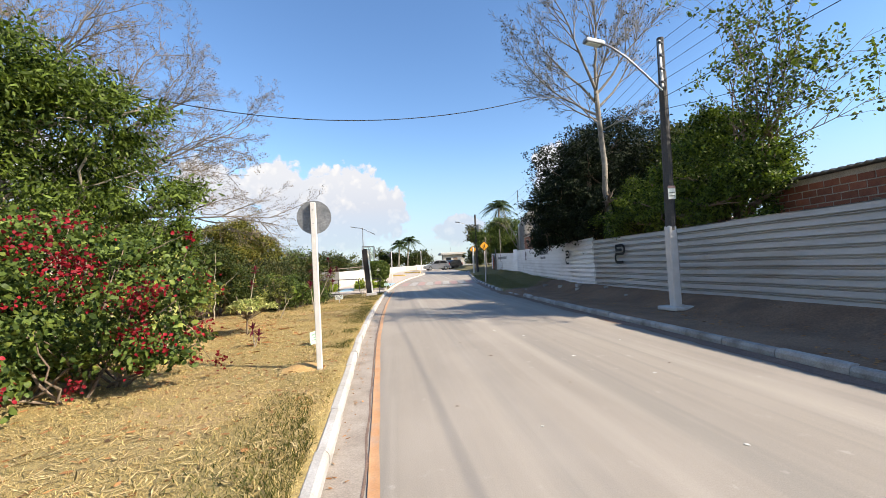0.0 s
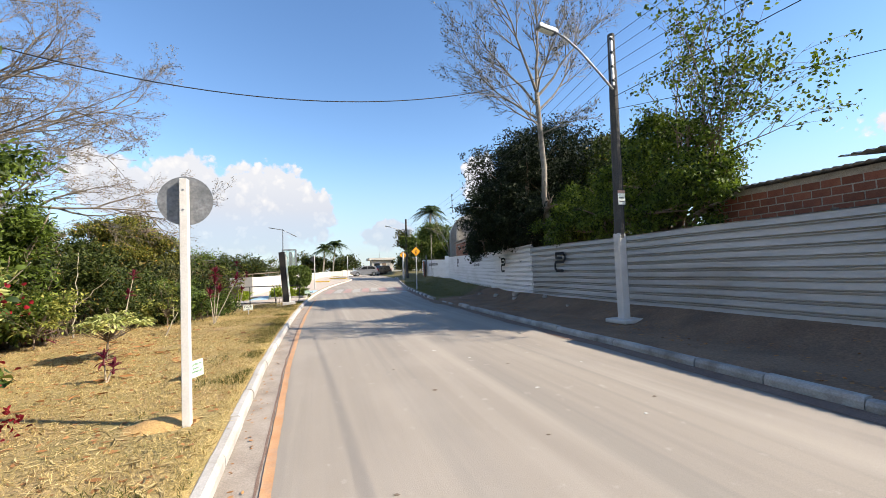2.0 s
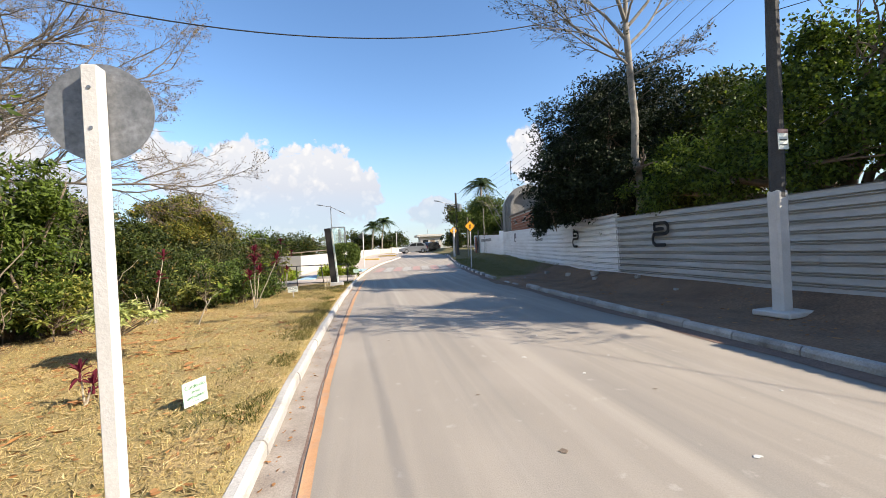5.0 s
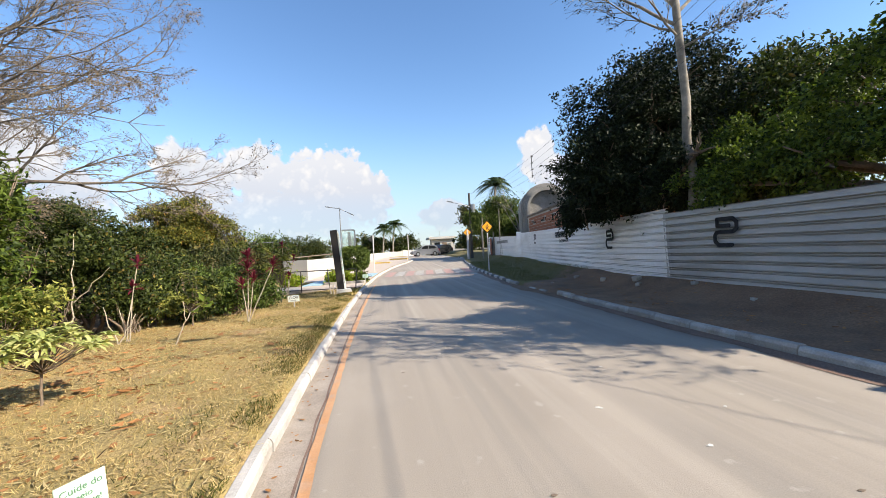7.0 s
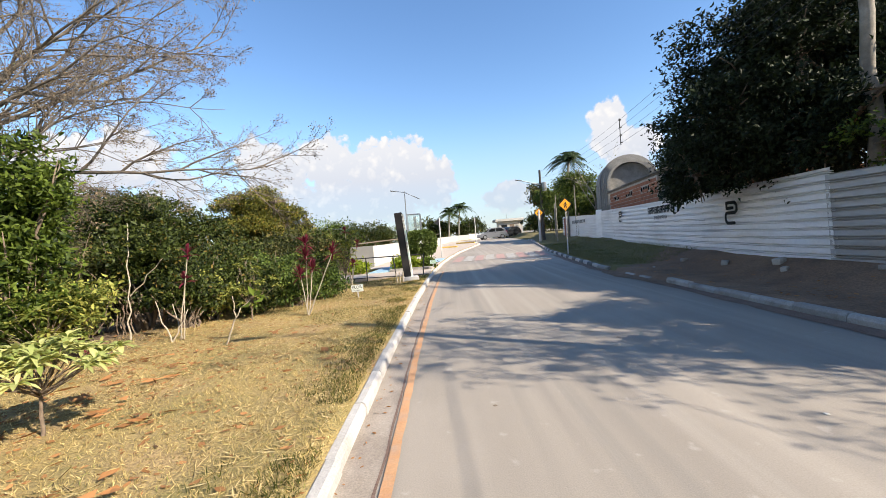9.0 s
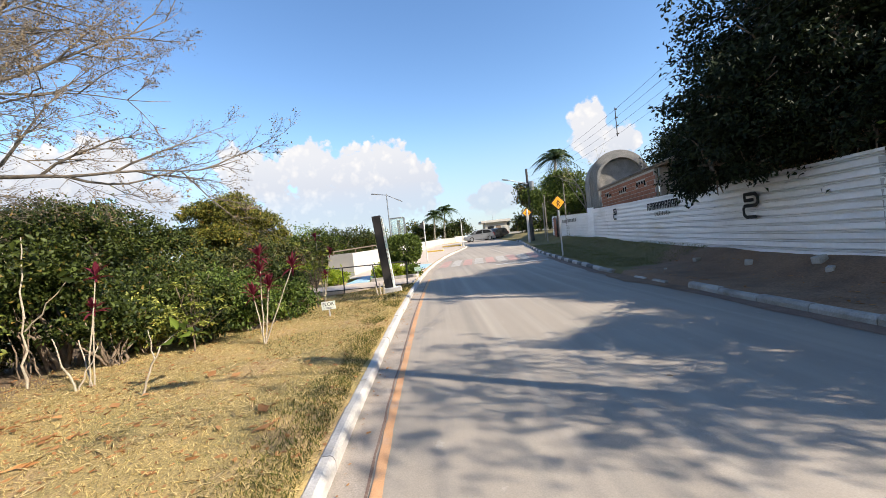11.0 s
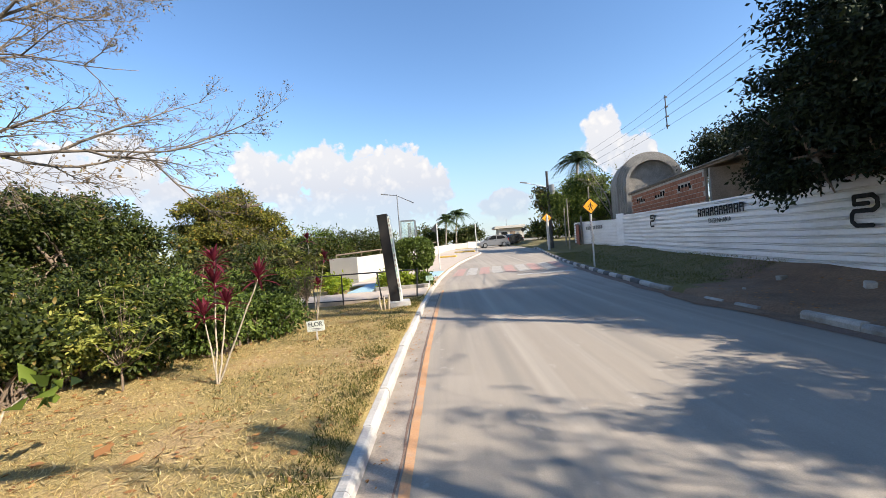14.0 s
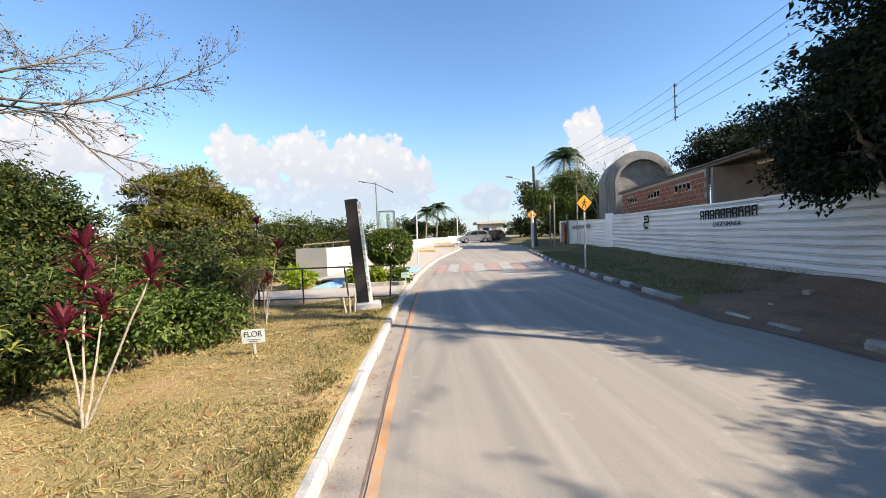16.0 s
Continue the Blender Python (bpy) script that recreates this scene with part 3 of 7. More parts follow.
# ---- fence of sheet metal ----
def sheet_profile(h, pitch=0.194):
    pts, z = [], 0.0
    while z < h - 0.02:
        pts += [(0.0, z), (0.004, z + 0.06), (0.0, z + pitch * 0.58), (0.075, z + pitch * 0.6), (0.075, z + pitch * 0.74), (0.004, z + pitch * 0.76), (0.004, z + pitch * 0.82), (0.075, z + pitch * 0.84), (0.075, z + pitch * 0.96), (0.004, z + pitch * 0.98)]
        z += pitch
    return [(a, min(b, h)) for a, b in pts] + [(0.0, h)]


def fence_sheet(a, b, z0a, z0b, h, rng, parent, lean=0.0, mat=None):
    prof = sheet_profile(h)
    n, k = 10, len(prof)
    ax, ay = a
    bx, by = b
    d = Vector((bx - ax, by - ay, 0)).normalized()
    nrm = Vector((d.y, -d.x, 0))
    sx, ph = rng.uniform(0.008, 0.02), rng.uniform(0, 6)
    vs, fs = [], []
    for back in (0, 1):
        for i in range(n + 1):
            u = i / n
            x, y, z0 = ax + (bx - ax) * u, ay + (by - ay) * u, z0a + (z0b - z0a) * u
            for px, pz in prof:
                off = px + sx * math.sin(ph + u * 5 + pz * 2.2) + lean * pz + 0.004 * back
                vs.append((x + nrm.x * off, y + nrm.y * off, z0 + pz + 0.006 * math.sin(ph + 9 * u)))
    for back in (0, 1):
        o = back * (n + 1) * k
        for i in range(n):
            for q in range(k - 1):
                a0 = o + i * k + q
                fs.append((a0, a0 + 1, a0 + k + 1, a0 + k))
    part_of("sheet", mesh_of("sheet", vs, fs, mat or M_sheet, False), parent)


def base_z(y):
    return float(np.interp(y, (-20, 10, 17, 23, 32.5, 35.5, 43), (0.43, 0.43, 0.45, 0.5, 0.66, 0.74, 1.0)))


rf = random.Random(7)
fence = empty("site_fence", pose(0, 0, 0), "long site fence of white horizontally ribbed metal sheets", "fence")
# near sheets take the copy with tree shade in its base colour
for y0, y1 in ((-14, -8.1), (-8.1, -2.1), (-2.1, 3.9), (3.9, 9.85), (9.85, 15.8), (15.8, 21.2), (21.2, 26.8), (26.8, 32.4), (32.4, 35.4)):
    s = 0.012 if round(y0) % 2 else 0.0
    fence_sheet((fence_x(y0) - s, y0 - 0.05), (fence_x(y1) - s, y1 + 0.05), base_z(y0) + rf.uniform(-0.015, 0.015), base_z(y1) + rf.uniform(-0.015, 0.015), 1.88 if y1 < 20 else 2.0, rf, fence, 0.0, M_sheet_shaded if y0 < 15 else M_sheet)
for y in np.arange(-12, 35, 3.0):
    part("post", box((0.08, 0.08, 2.35), (fence_x(y) + 0.17, y, base_z(y) + 0.75), (0, 0, 0), 0.005), M_bark, fence, "timber post behind the sheets")
fence2 = empty("far_site_fence", pose(0, 0, 0), "lower fence of white ribbed metal sheets beyond the corner", "fence")
fence_sheet((10.82, 36.2), (10.6, 39.6), 0.8, 0.92, 1.75, rf, fence2)
fence_sheet((10.59, 39.6), (10.4, 43), 0.92, 1.02, 1.75, rf, fence2)
part("corner_sheet", box((0.05, 0.75, 2.1), (10.86, 35.8, 1.8), (2, 0, 8), 0.01), M_sheet, fence2, "bent sheet closing the corner")
for x, y in ((10.95, 36.2), (10.75, 39.6), (10.55, 43)):
    part("post", box((0.09, 0.09, 2.1), (x, y, 1.8)), M_bark, fence2, "timber post behind the sheets")


def emblem(y, z, s, lab, wide=1.4):
    """The company's mark: an angular loop of bars."""
    e = empty("fence_emblem", pose(fence_x(y) - 0.055, y, z, 0, 0, -90 - math.degrees(math.atan2(fence_x(y + 0.5) - fence_x(y - 0.5), 1.0))), lab, "emblem", "fence emblems")
    bars = (((-0.22, 0.42), (0.2, 0.42)), ((0.2, 0.42), (0.3, 0.3)), ((0.3, 0.3), (0.3, 0.1)), ((0.3, 0.1), (0.2, 0.0)), ((0.2, 0.0), (-0.2, 0.0)), ((-0.22, 0.2), (0.1, 0.2)),
            ((-0.22, 0.42), (-0.22, 0.24)), ((-0.24, 0.0), (-0.3, -0.1)), ((-0.3, -0.1), (-0.3, -0.3)), ((-0.3, -0.3), (-0.2, -0.42)), ((-0.2, -0.42), (0.16, -0.42)))
    for (x0, z0), (x1, z1) in bars:
        x0, x1 = x0 * wide, x1 * wide
        L, ang = math.hypot(x1 - x0, z1 - z0), math.degrees(math.atan2(z1 - z0, x1 - x0))
        bm = box((L * s, 0.008, 0.13 * s), ((x0 + x1) / 2 * s, 0, (z0 + z1) / 2 * s), (0, -ang, 0))
        for x, z in ((x0, z0), (x1, z1)):
            bmesh.ops.create_cone(bm, cap_ends=True, segments=12, radius1=0.065 * s, radius2=0.065 * s, depth=0.0078, matrix=pose(x * s, 0, z * s, 90, 0, 0))
        part("bar", bm, M_black_paint, e)


emblem(13.75, 1.7, 0.72, "black angular emblem painted on the white sheets")
emblem(19.35, 1.72, 0.72, "black angular emblem half hidden by branches")
emblem(30.6, 2.12, 0.62, "black angular emblem painted on the white sheets")

# ---- trees and shrubs ----
def plant(name, label, category, paths, bark, leaf_sets, group="", at=(0, 0, 0), stem="trunk"):
    """paths: limbs; leaf_sets: (part name, mesh) pairs."""
    root = empty(name, pose(*at), label, category, group)
    inv = Matrix.Translation(-Vector(at))
    if paths:
        for run in ([[p] for p in paths] if stem == "branch" else [paths]):
            vs, fs = tubes(run, 8)
            me = mesh_of(stem, vs, fs, bark, True)
            me.transform(inv)
            part_of(stem, me, root)
    for nm, me in leaf_sets:
        me.transform(inv)
        part_of(nm, me, root)
    return root


def limb(rng, a, b, r1, r2, n=8, wig=0.06, sag=0.0):
    a, b = Vector(a), Vector(b)
    L = (b - a).length
    out = []
    for i in range(n + 1):
        f = i / n
        p = a.lerp(b, f) + Vector((rng.gauss(0, 1), rng.gauss(0, 1), rng.gauss(0, 0.6))) * wig * L * 0.3 * (0 if i == 0 else 1) * math.sin(math.pi * min(f + 0.1, 1))
        p.z += sag * L * math.sin(math.pi * f)
        out.append((p, r1 + (r2 - r1) * f))
    return out


def leafy_tree(name, label, base, blobs, trunk_r, clumps, per, leaf, leafmat, bark, seed, sigma=0.22, shell=0.5, aspect=0.45, droop=0.4, category="tree", group="", fork=None):
    rng, nr = random.Random(seed), np.random.default_rng(seed)
    base = Vector(base)
    paths = []
    fork = Vector(fork) if fork else Vector((base.x, base.y, base.z + 0.35 * (max(b[2] for b in blobs) - base.z)))
    paths.append(limb(rng, base - Vector((0, 0, 0.2)), fork, trunk_r, trunk_r * 0.75, 5, 0.03))
    for b in blobs:
        c = Vector(b[:3])
        paths.append(limb(rng, fork, c, trunk_r * 0.6, trunk_r * 0.25, 6, 0.1))
        for _ in range(7):
            d = Vector((rng.gauss(0, 1), rng.gauss(0, 1), rng.gauss(0.3, 0.8))).normalized()
            e = c + Vector((d.x * b[3], d.y * b[4], d.z * b[5])) * 0.9
            paths.append(limb(rng, c - d * 0.1, e, trunk_r * 0.25, 0.012, 5, 0.15))
    pts, out = crown_points(nr, blobs, clumps, per, sigma, shell)
    me = leaf_mesh("crown", pts, leaf, nr, leafmat, aspect, droop, out * 0.5)
    return plant(name, label, category, paths, bark, [("crown", me)], group, base)


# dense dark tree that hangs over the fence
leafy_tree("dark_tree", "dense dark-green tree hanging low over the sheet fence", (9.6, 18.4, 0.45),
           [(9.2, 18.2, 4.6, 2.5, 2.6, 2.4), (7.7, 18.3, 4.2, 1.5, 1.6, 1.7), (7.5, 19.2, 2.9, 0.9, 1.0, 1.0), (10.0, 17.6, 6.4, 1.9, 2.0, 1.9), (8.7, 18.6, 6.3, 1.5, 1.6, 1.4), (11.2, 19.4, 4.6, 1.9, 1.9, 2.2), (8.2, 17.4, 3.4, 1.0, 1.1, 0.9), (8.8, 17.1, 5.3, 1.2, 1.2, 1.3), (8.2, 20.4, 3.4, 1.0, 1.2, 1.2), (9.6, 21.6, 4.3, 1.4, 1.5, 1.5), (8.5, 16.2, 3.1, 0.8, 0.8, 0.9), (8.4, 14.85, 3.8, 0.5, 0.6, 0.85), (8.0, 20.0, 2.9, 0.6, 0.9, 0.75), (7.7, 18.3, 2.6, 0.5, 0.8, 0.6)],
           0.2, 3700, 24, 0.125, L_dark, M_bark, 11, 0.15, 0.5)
# broad light tree behind the fence
leafy_tree("light_tree", "leafy light-green tree standing behind the sheet fence", (9.9, 10.5, 0.45),
           [(9.7, 13.2, 3.4, 1.2, 1.2, 1.2), (9.7, 11.6, 3.8, 1.3, 1.4, 1.4), (9.5, 10.1, 4.0, 1.3, 1.2, 1.5), (8.7, 12.2, 3.0, 0.8, 1.4, 0.7), (8.6, 10.4, 2.9, 0.7, 1.4, 0.6), (8.5, 14.3, 2.9, 0.75, 1.0, 0.7), (9.2, 9.0, 3.6, 0.8, 0.7, 0.7), (9.2, 9.4, 4.7, 0.6, 0.6, 0.45), (9.0, 9.0, 2.8, 0.5, 0.8, 0.5), (9.5, 10.6, 5.3, 0.8, 0.7, 0.5), (9.5, 14.6, 3.7, 0.9, 0.9, 0.9)],
           0.17, 2450, 24, 0.095, L_bright, M_bark, 12, 0.13, 0.45, 0.5)
leafy_tree("back_tree", "dim green tree behind the fence by the pale trunk", (11.2, 16.4, 0.45), [(10.9, 16.4, 3.8, 1.4, 1.2, 1.8), (12, 17, 4.4, 1.5, 1.4, 1.8), (11.1, 14.5, 3.4, 1.2, 1.3, 1.5), (10.4, 15.8, 3.0, 1.0, 1.0, 1.3), (12, 15.6, 5.6, 1.5, 1.4, 1.5), (11.6, 14.0, 5.6, 1.2, 1.1, 1.2)], 0.13, 1700, 18, 0.14, L_mid, M_bark, 13, 0.22, 0.4)

# long sprouting shoots above the light tree
rng, nr = random.Random(21), np.random.default_rng(21)
paths, tips = [], []
for b in ((9.0, 10.0, 8.4), (9.0, 8.8, 6.9), (9.0, 7.0, 6.0), (9.0, 6.5, 4.5), (8.9, 7.4, 5.4), (9.3, 9.6, 7.2), (9.0, 9.4, 6.6), (9.0, 8.3, 6.2), (8.8, 6.8, 6.8), (9.1, 6.9, 5.5), (8.8, 6.6, 7.4), (8.5, 6.9, 7.1), (9.1, 6.5, 7.0), (8.3, 7.0, 7.5), (8.5, 8.4, 7.4), (8.7, 7.2, 6.8), (9.3, 6.8, 5.0), (8.3, 8.3, 7.2), (9.0, 10.6, 6.4), (9.2, 7.8, 5.6)):
    a = Vector((9.6 + rng.uniform(-0.2, 0.2), 9.6 + rng.uniform(-0.5, 0.8), 4.1))
    d = Vector(b) - a
    grow(rng, a, d, d.length, 0.028, 1, paths, tips, 0.2, 0.05, 9, 0.9, 0.28, 0.3, 0.25)
pp = np.repeat(np.array([t[0] for t in tips]), 12, 0) + nr.normal(size=(len(tips) * 12, 3)) * 0.075
plant("sprouting_tree", "tall thin leafy shoots rising above the fence", "tree", paths + [limb(rng, (9.9, 9.2, 0.3), (9.7, 9.2, 4.8), 0.09, 0.05)], M_bark, [("crown", leaf_mesh("crown", pp, 0.088, nr, L_bright, 0.6, 0.3))], at=(9.9, 9.2, 0.45))


def bare_tree(name, label, base, fork, limbs, r, bark, seed, leafmat=None, depth=2, kids=5, lift=0.15, leaf=0.05, per=2, spread=0.75, share=0.6, fade=0.0, wiggle=0.17):
    rng, nr = random.Random(seed), np.random.default_rng(seed)
    base, fork = Vector(base), Vector(fork)
    paths, tips = [limb(rng, base - Vector((0, 0, 0.2)), fork, r, r * 0.72, 8, 0.02)], []
    for start, tip, lr in limbs:
        s = base.lerp(fork, start)
        d = Vector(tip) - s
        grow(rng, s, d.normalized() + Vector((0, 0, 0.0)), d.length, lr, depth, paths, tips, wiggle, lift, kids, spread, 0.45, 0.3, 0.5, fade)
    sets = []
    if leafmat:
        tp = np.array([t[0] for t in tips])
        tp = tp[nr.random(len(tp)) < share]
        pp = np.repeat(tp, per, 0) + nr.normal(size=(len(tp) * per, 3)) * 0.05
        sets.append(("leaves", leaf_mesh("leaves", pp, leaf, nr, leafmat, 0.7, 0.3)))
    return plant(name, label, "tree", paths, bark, sets, at=base)


bare_tree("tall_bare_tree", "tall almost leafless tree with a pale trunk behind the fence", (8.7, 15.3, 0.45), (8.4, 15.3, 8.4),
          [(0.87, (4.4, 15.6, 9.9), 0.050), (0.83, (5.4, 14.6, 8.2), 0.036), (0.93, (5.6, 16.5, 11.4), 0.058), (1.00, (6.7, 15.0, 13.0), 0.065), (1.00, (8.8, 15.6, 13.6), 0.072), (0.98, (11.6, 14.8, 12.0), 0.058), (0.91, (12.4, 16.2, 10.6), 0.050),
           (1.00, (9.6, 16.8, 12.2), 0.050), (0.79, (9.9, 14.0, 7.4), 0.032), (0.99, (7.6, 13.2, 10.8), 0.043), (0.85, (5.9, 17.4, 8.8), 0.036)], 0.135, M_bark_pale, 31, L_bud_dark, 3, 8, 0.14, 0.06, 2, 0.65, 0.14, 0.12, 0.18)
bare_tree("spreading_bare_tree", "wide spreading leafless tree reaching over the lawn", (-17.0, 18.5, -1.2), (-16.2, 18.4, 5.0),
          [(0.9, (-4.8, 18.6, 6.4), 0.11), (0.95, (-5.4, 20.8, 6.4), 0.1), (1.0, (-5.8, 18.2, 8.2), 0.1), (0.97, (-6.4, 16.2, 6.6), 0.085), (1.0, (-7.6, 17.0, 10.4), 0.1), (1.0, (-9.6, 14.2, 10.8), 0.1), (0.95, (-8.0, 23.5, 8.4), 0.095),
           (0.85, (-6.8, 21.6, 6.4), 0.07), (1.0, (-10.0, 19, 12.6), 0.1), (0.9, (-20.5, 15.5, 10.5), 0.1), (0.9, (-21.5, 21.5, 9), 0.1), (0.9, (-8.4, 12.2, 8.6), 0.085), (0.85, (-7.4, 14.4, 6.6), 0.06), (1.0, (-6.4, 19.6, 7.4), 0.08), (1.0, (-12.0, 12, 9.6), 0.08), (1.0, (-8.2, 15.6, 12.2), 0.09), (1.0, (-9.0, 16.5, 11.6), 0.08), (1.0, (-7.4, 18.6, 11.2), 0.08), (1.0, (-7.0, 20.0, 9.4), 0.08), (1.0, (-11.0, 14.0, 12.6), 0.08)], 0.34, M_bark_grey, 35, L_bud, 3, 10, 0.05, 0.045, 2, 0.8, 0.5, 0.45, 0.24)


def shrub(name, label, x, y, w, h, leafmat, seed, clumps=260, per=14, leaf=0.13, sigma=0.14, aspect=0.45, droop=0.2, bark=M_bark, shell=0.25, z0=None, group="", category="shrub", bare=0.05):
    rng, nr = random.Random(seed), np.random.default_rng(seed)
    z = left_z(x, y) if z0 is None else z0
    blobs = [(x, y, z + h * 0.55, w * 0.6, w * 0.6, h * 0.42)]
    for _ in range(4):
        a = rng.uniform(0, 6.28)
        s = rng.uniform(0.28, 0.48)
        blobs.append((x + math.cos(a) * w * 0.5, y + math.sin(a) * w * 0.5, z + h * rng.uniform(0.25, 0.8), w * s, w * s, h * s * 0.75))
    paths = []
    for b in blobs * 2:
        top = Vector(b[:3]) + Vector((rng.uniform(-1, 1) * b[3], rng.uniform(-1, 1) * b[4], rng.uniform(0, 0.8) * b[5]))
        paths.append(limb(rng, (x + rng.uniform(-0.15, 0.15) * w, y + rng.uniform(-0.15, 0.15) * w, z - 0.08), top, 0.025 + 0.008 * h, 0.006, 6, 0.14))
    pts, out = crown_points(nr, blobs, clumps, per, sigma, shell)
    for _ in range(int(10 * w)):
        a, q = rng.uniform(0, 6.28), w * rng.uniform(0.1, 0.45)
        foot = Vector((x + math.cos(a) * q, y + math.sin(a) * q, z - 0.08))
        paths.append(limb(rng, foot, foot + Vector((math.cos(a) * w * rng.uniform(0, 0.5), math.sin(a) * w * rng.uniform(0, 0.5), h * rng.uniform(0.4, 0.95))), 0.017, 0.004, 6, 0.16))
    keep = pts[:, 2] > z + bare * h * (0.75 + 0.25 * np.sin(pts[:, 0] * 5 + pts[:, 1] * 7))
    return plant(name, label, category, paths, bark, [("foliage", leaf_mesh("foliage", pts[keep], leaf, nr, leafmat, aspect, droop, out[keep] * 0.6))], group, (x, y, z), "branchwork")


# bougainvillea in flower beside the lawn
nr = np.random.default_rng(5)
rng = random.Random(5)
bb = [(-4.6, 6.3, 1.45, 1.3, 1.2, 0.95), (-3.6, 6.2, 1.6, 0.75, 0.8, 0.6), (-3.2, 6.0, 0.95, 0.5, 0.6, 0.5), (-5.6, 5.4, 1.5, 1.2, 1.2, 1.0), (-4.4, 5.2, 0.7, 0.8, 0.7, 0.55), (-6.6, 6.5, 1.8, 1.4, 1.4, 1.3), (-5.2, 7.2, 2.0, 1.0, 0.9, 0.8), (-4.7, 5.5, 0.5, 1.2, 0.7, 0.4), (-3.3, 5.9, 0.65, 0.55, 0.5, 0.5), (-5.9, 4.7, 0.6, 1.1, 0.8, 0.55), (-2.9, 6.0, 0.5, 0.3, 0.25, 0.2)]
pts, out = crown_points(nr, bb, 1450, 16, 0.12, 0.4)
low = pts[:, 2] > 0.3 + 0.28 * np.sin(pts[:, 0] * 4.3 + 1) * np.sin(pts[:, 1] * 3.7)
pts, out = pts[low], out[low]
fl, fo = crown_points(nr, [(-3.5, 5.9, 1.5, 0.7, 0.8, 0.65), (-4.6, 5.5, 1.75, 1.1, 0.9, 0.6), (-3.1, 5.8, 0.95, 0.4, 0.5, 0.5), (-5.6, 4.9, 1.3, 0.9, 0.9, 0.8), (-4.3, 4.9, 0.6, 0.7, 0.5, 0.4), (-4.9, 5.6, 1.9, 1.5, 0.9, 0.6), (-6.2, 5.4, 1.7, 1.0, 0.9, 0.8)], 300, 12, 0.085, 0.75)
extra = np.repeat(np.array([(-2.75, 5.95, 0.42), (-2.5, 6.1, 0.36), (-3.3, 5.6, 0.42), (-2.9, 6.1, 2.1), (-3.9, 5.4, 0.3), (-4.6, 4.8, 0.35)]), 30, 0)
extra = extra + nr.normal(size=extra.shape) * 0.055
fl = np.concatenate([fl, extra])
fl = fl[fl[:, 2] > 0.1]
paths = [limb(rng, (-4.6 + rng.uniform(-0.6, 0.6), 6.2 + rng.uniform(-0.5, 0.5), -0.1), (b[0] + rng.uniform(-0.5, 0.5), b[1], b[2] + b[5] * 0.6), 0.024, 0.006, 7, 0.15) for b in bb * 3]
paths += [limb(rng, (-3.3, 6.0, 1.5), (-2.6, 6.0, 0.4), 0.012, 0.004, 6, 0.1), limb(rng, (-3.5, 6.2, 1.9), (-2.85, 6.15, 2.2), 0.012, 0.004, 6, 0.1)]
plant("bougainvillea", "sprawling bougainvillea bush thick with crimson flowers", "shrub", paths, M_bark,
      [("foliage", leaf_mesh("foliage", pts[pts[:, 2] > 0.08], 0.085, nr, L_bush, 0.62, 0.5, out[pts[:, 2] > 0.08] * 0.5)), ("blossom", leaf_mesh("blossom", fl, 0.05, nr, L_pink, 0.8, 0.1))], at=(-4.6, 6.2, 0.02), stem="branch")
leafy_tree("green_tree", "bushy green tree standing behind the bougainvillea", (-6.6, 8.6, -0.1), [(-6.4, 8.4, 4.6, 1.7, 1.5, 1.3), (-5.3, 8.2, 4.6, 0.9, 0.9, 0.8), (-7.6, 8.0, 4.2, 1.5, 1.5, 1.6), (-6.0, 8.6, 3.4, 1.2, 1.1, 0.7), (-4.7, 8.9, 3.2, 0.8, 0.8, 0.4), (-6.9, 8.2, 5.5, 1.3, 1.2, 0.8), (-8.4, 7.4, 5.4, 1.3, 1.3, 1.0)],
           0.07, 1500, 20, 0.125, L_bright, M_stem_pale, 14, 0.14, 0.4, 0.3)

# pale variegated plants and the band of mixed shrubs
shrub("variegated_shrub", "pale variegated shrub with cream and green leaves", -5.1, 9.4, 0.7, 2.2, L_pale, 41, 120, 22, 0.17, 0.1, 0.26, 0.2, M_stem_pale, 0.3)
shrub("variegated_shrub", "pale variegated shrub with cream and green leaves", -5.9, 8.0, 0.8, 1.9, L_pale, 42, 120, 22, 0.17, 0.1, 0.26, 0.2, M_stem_pale, 0.3)
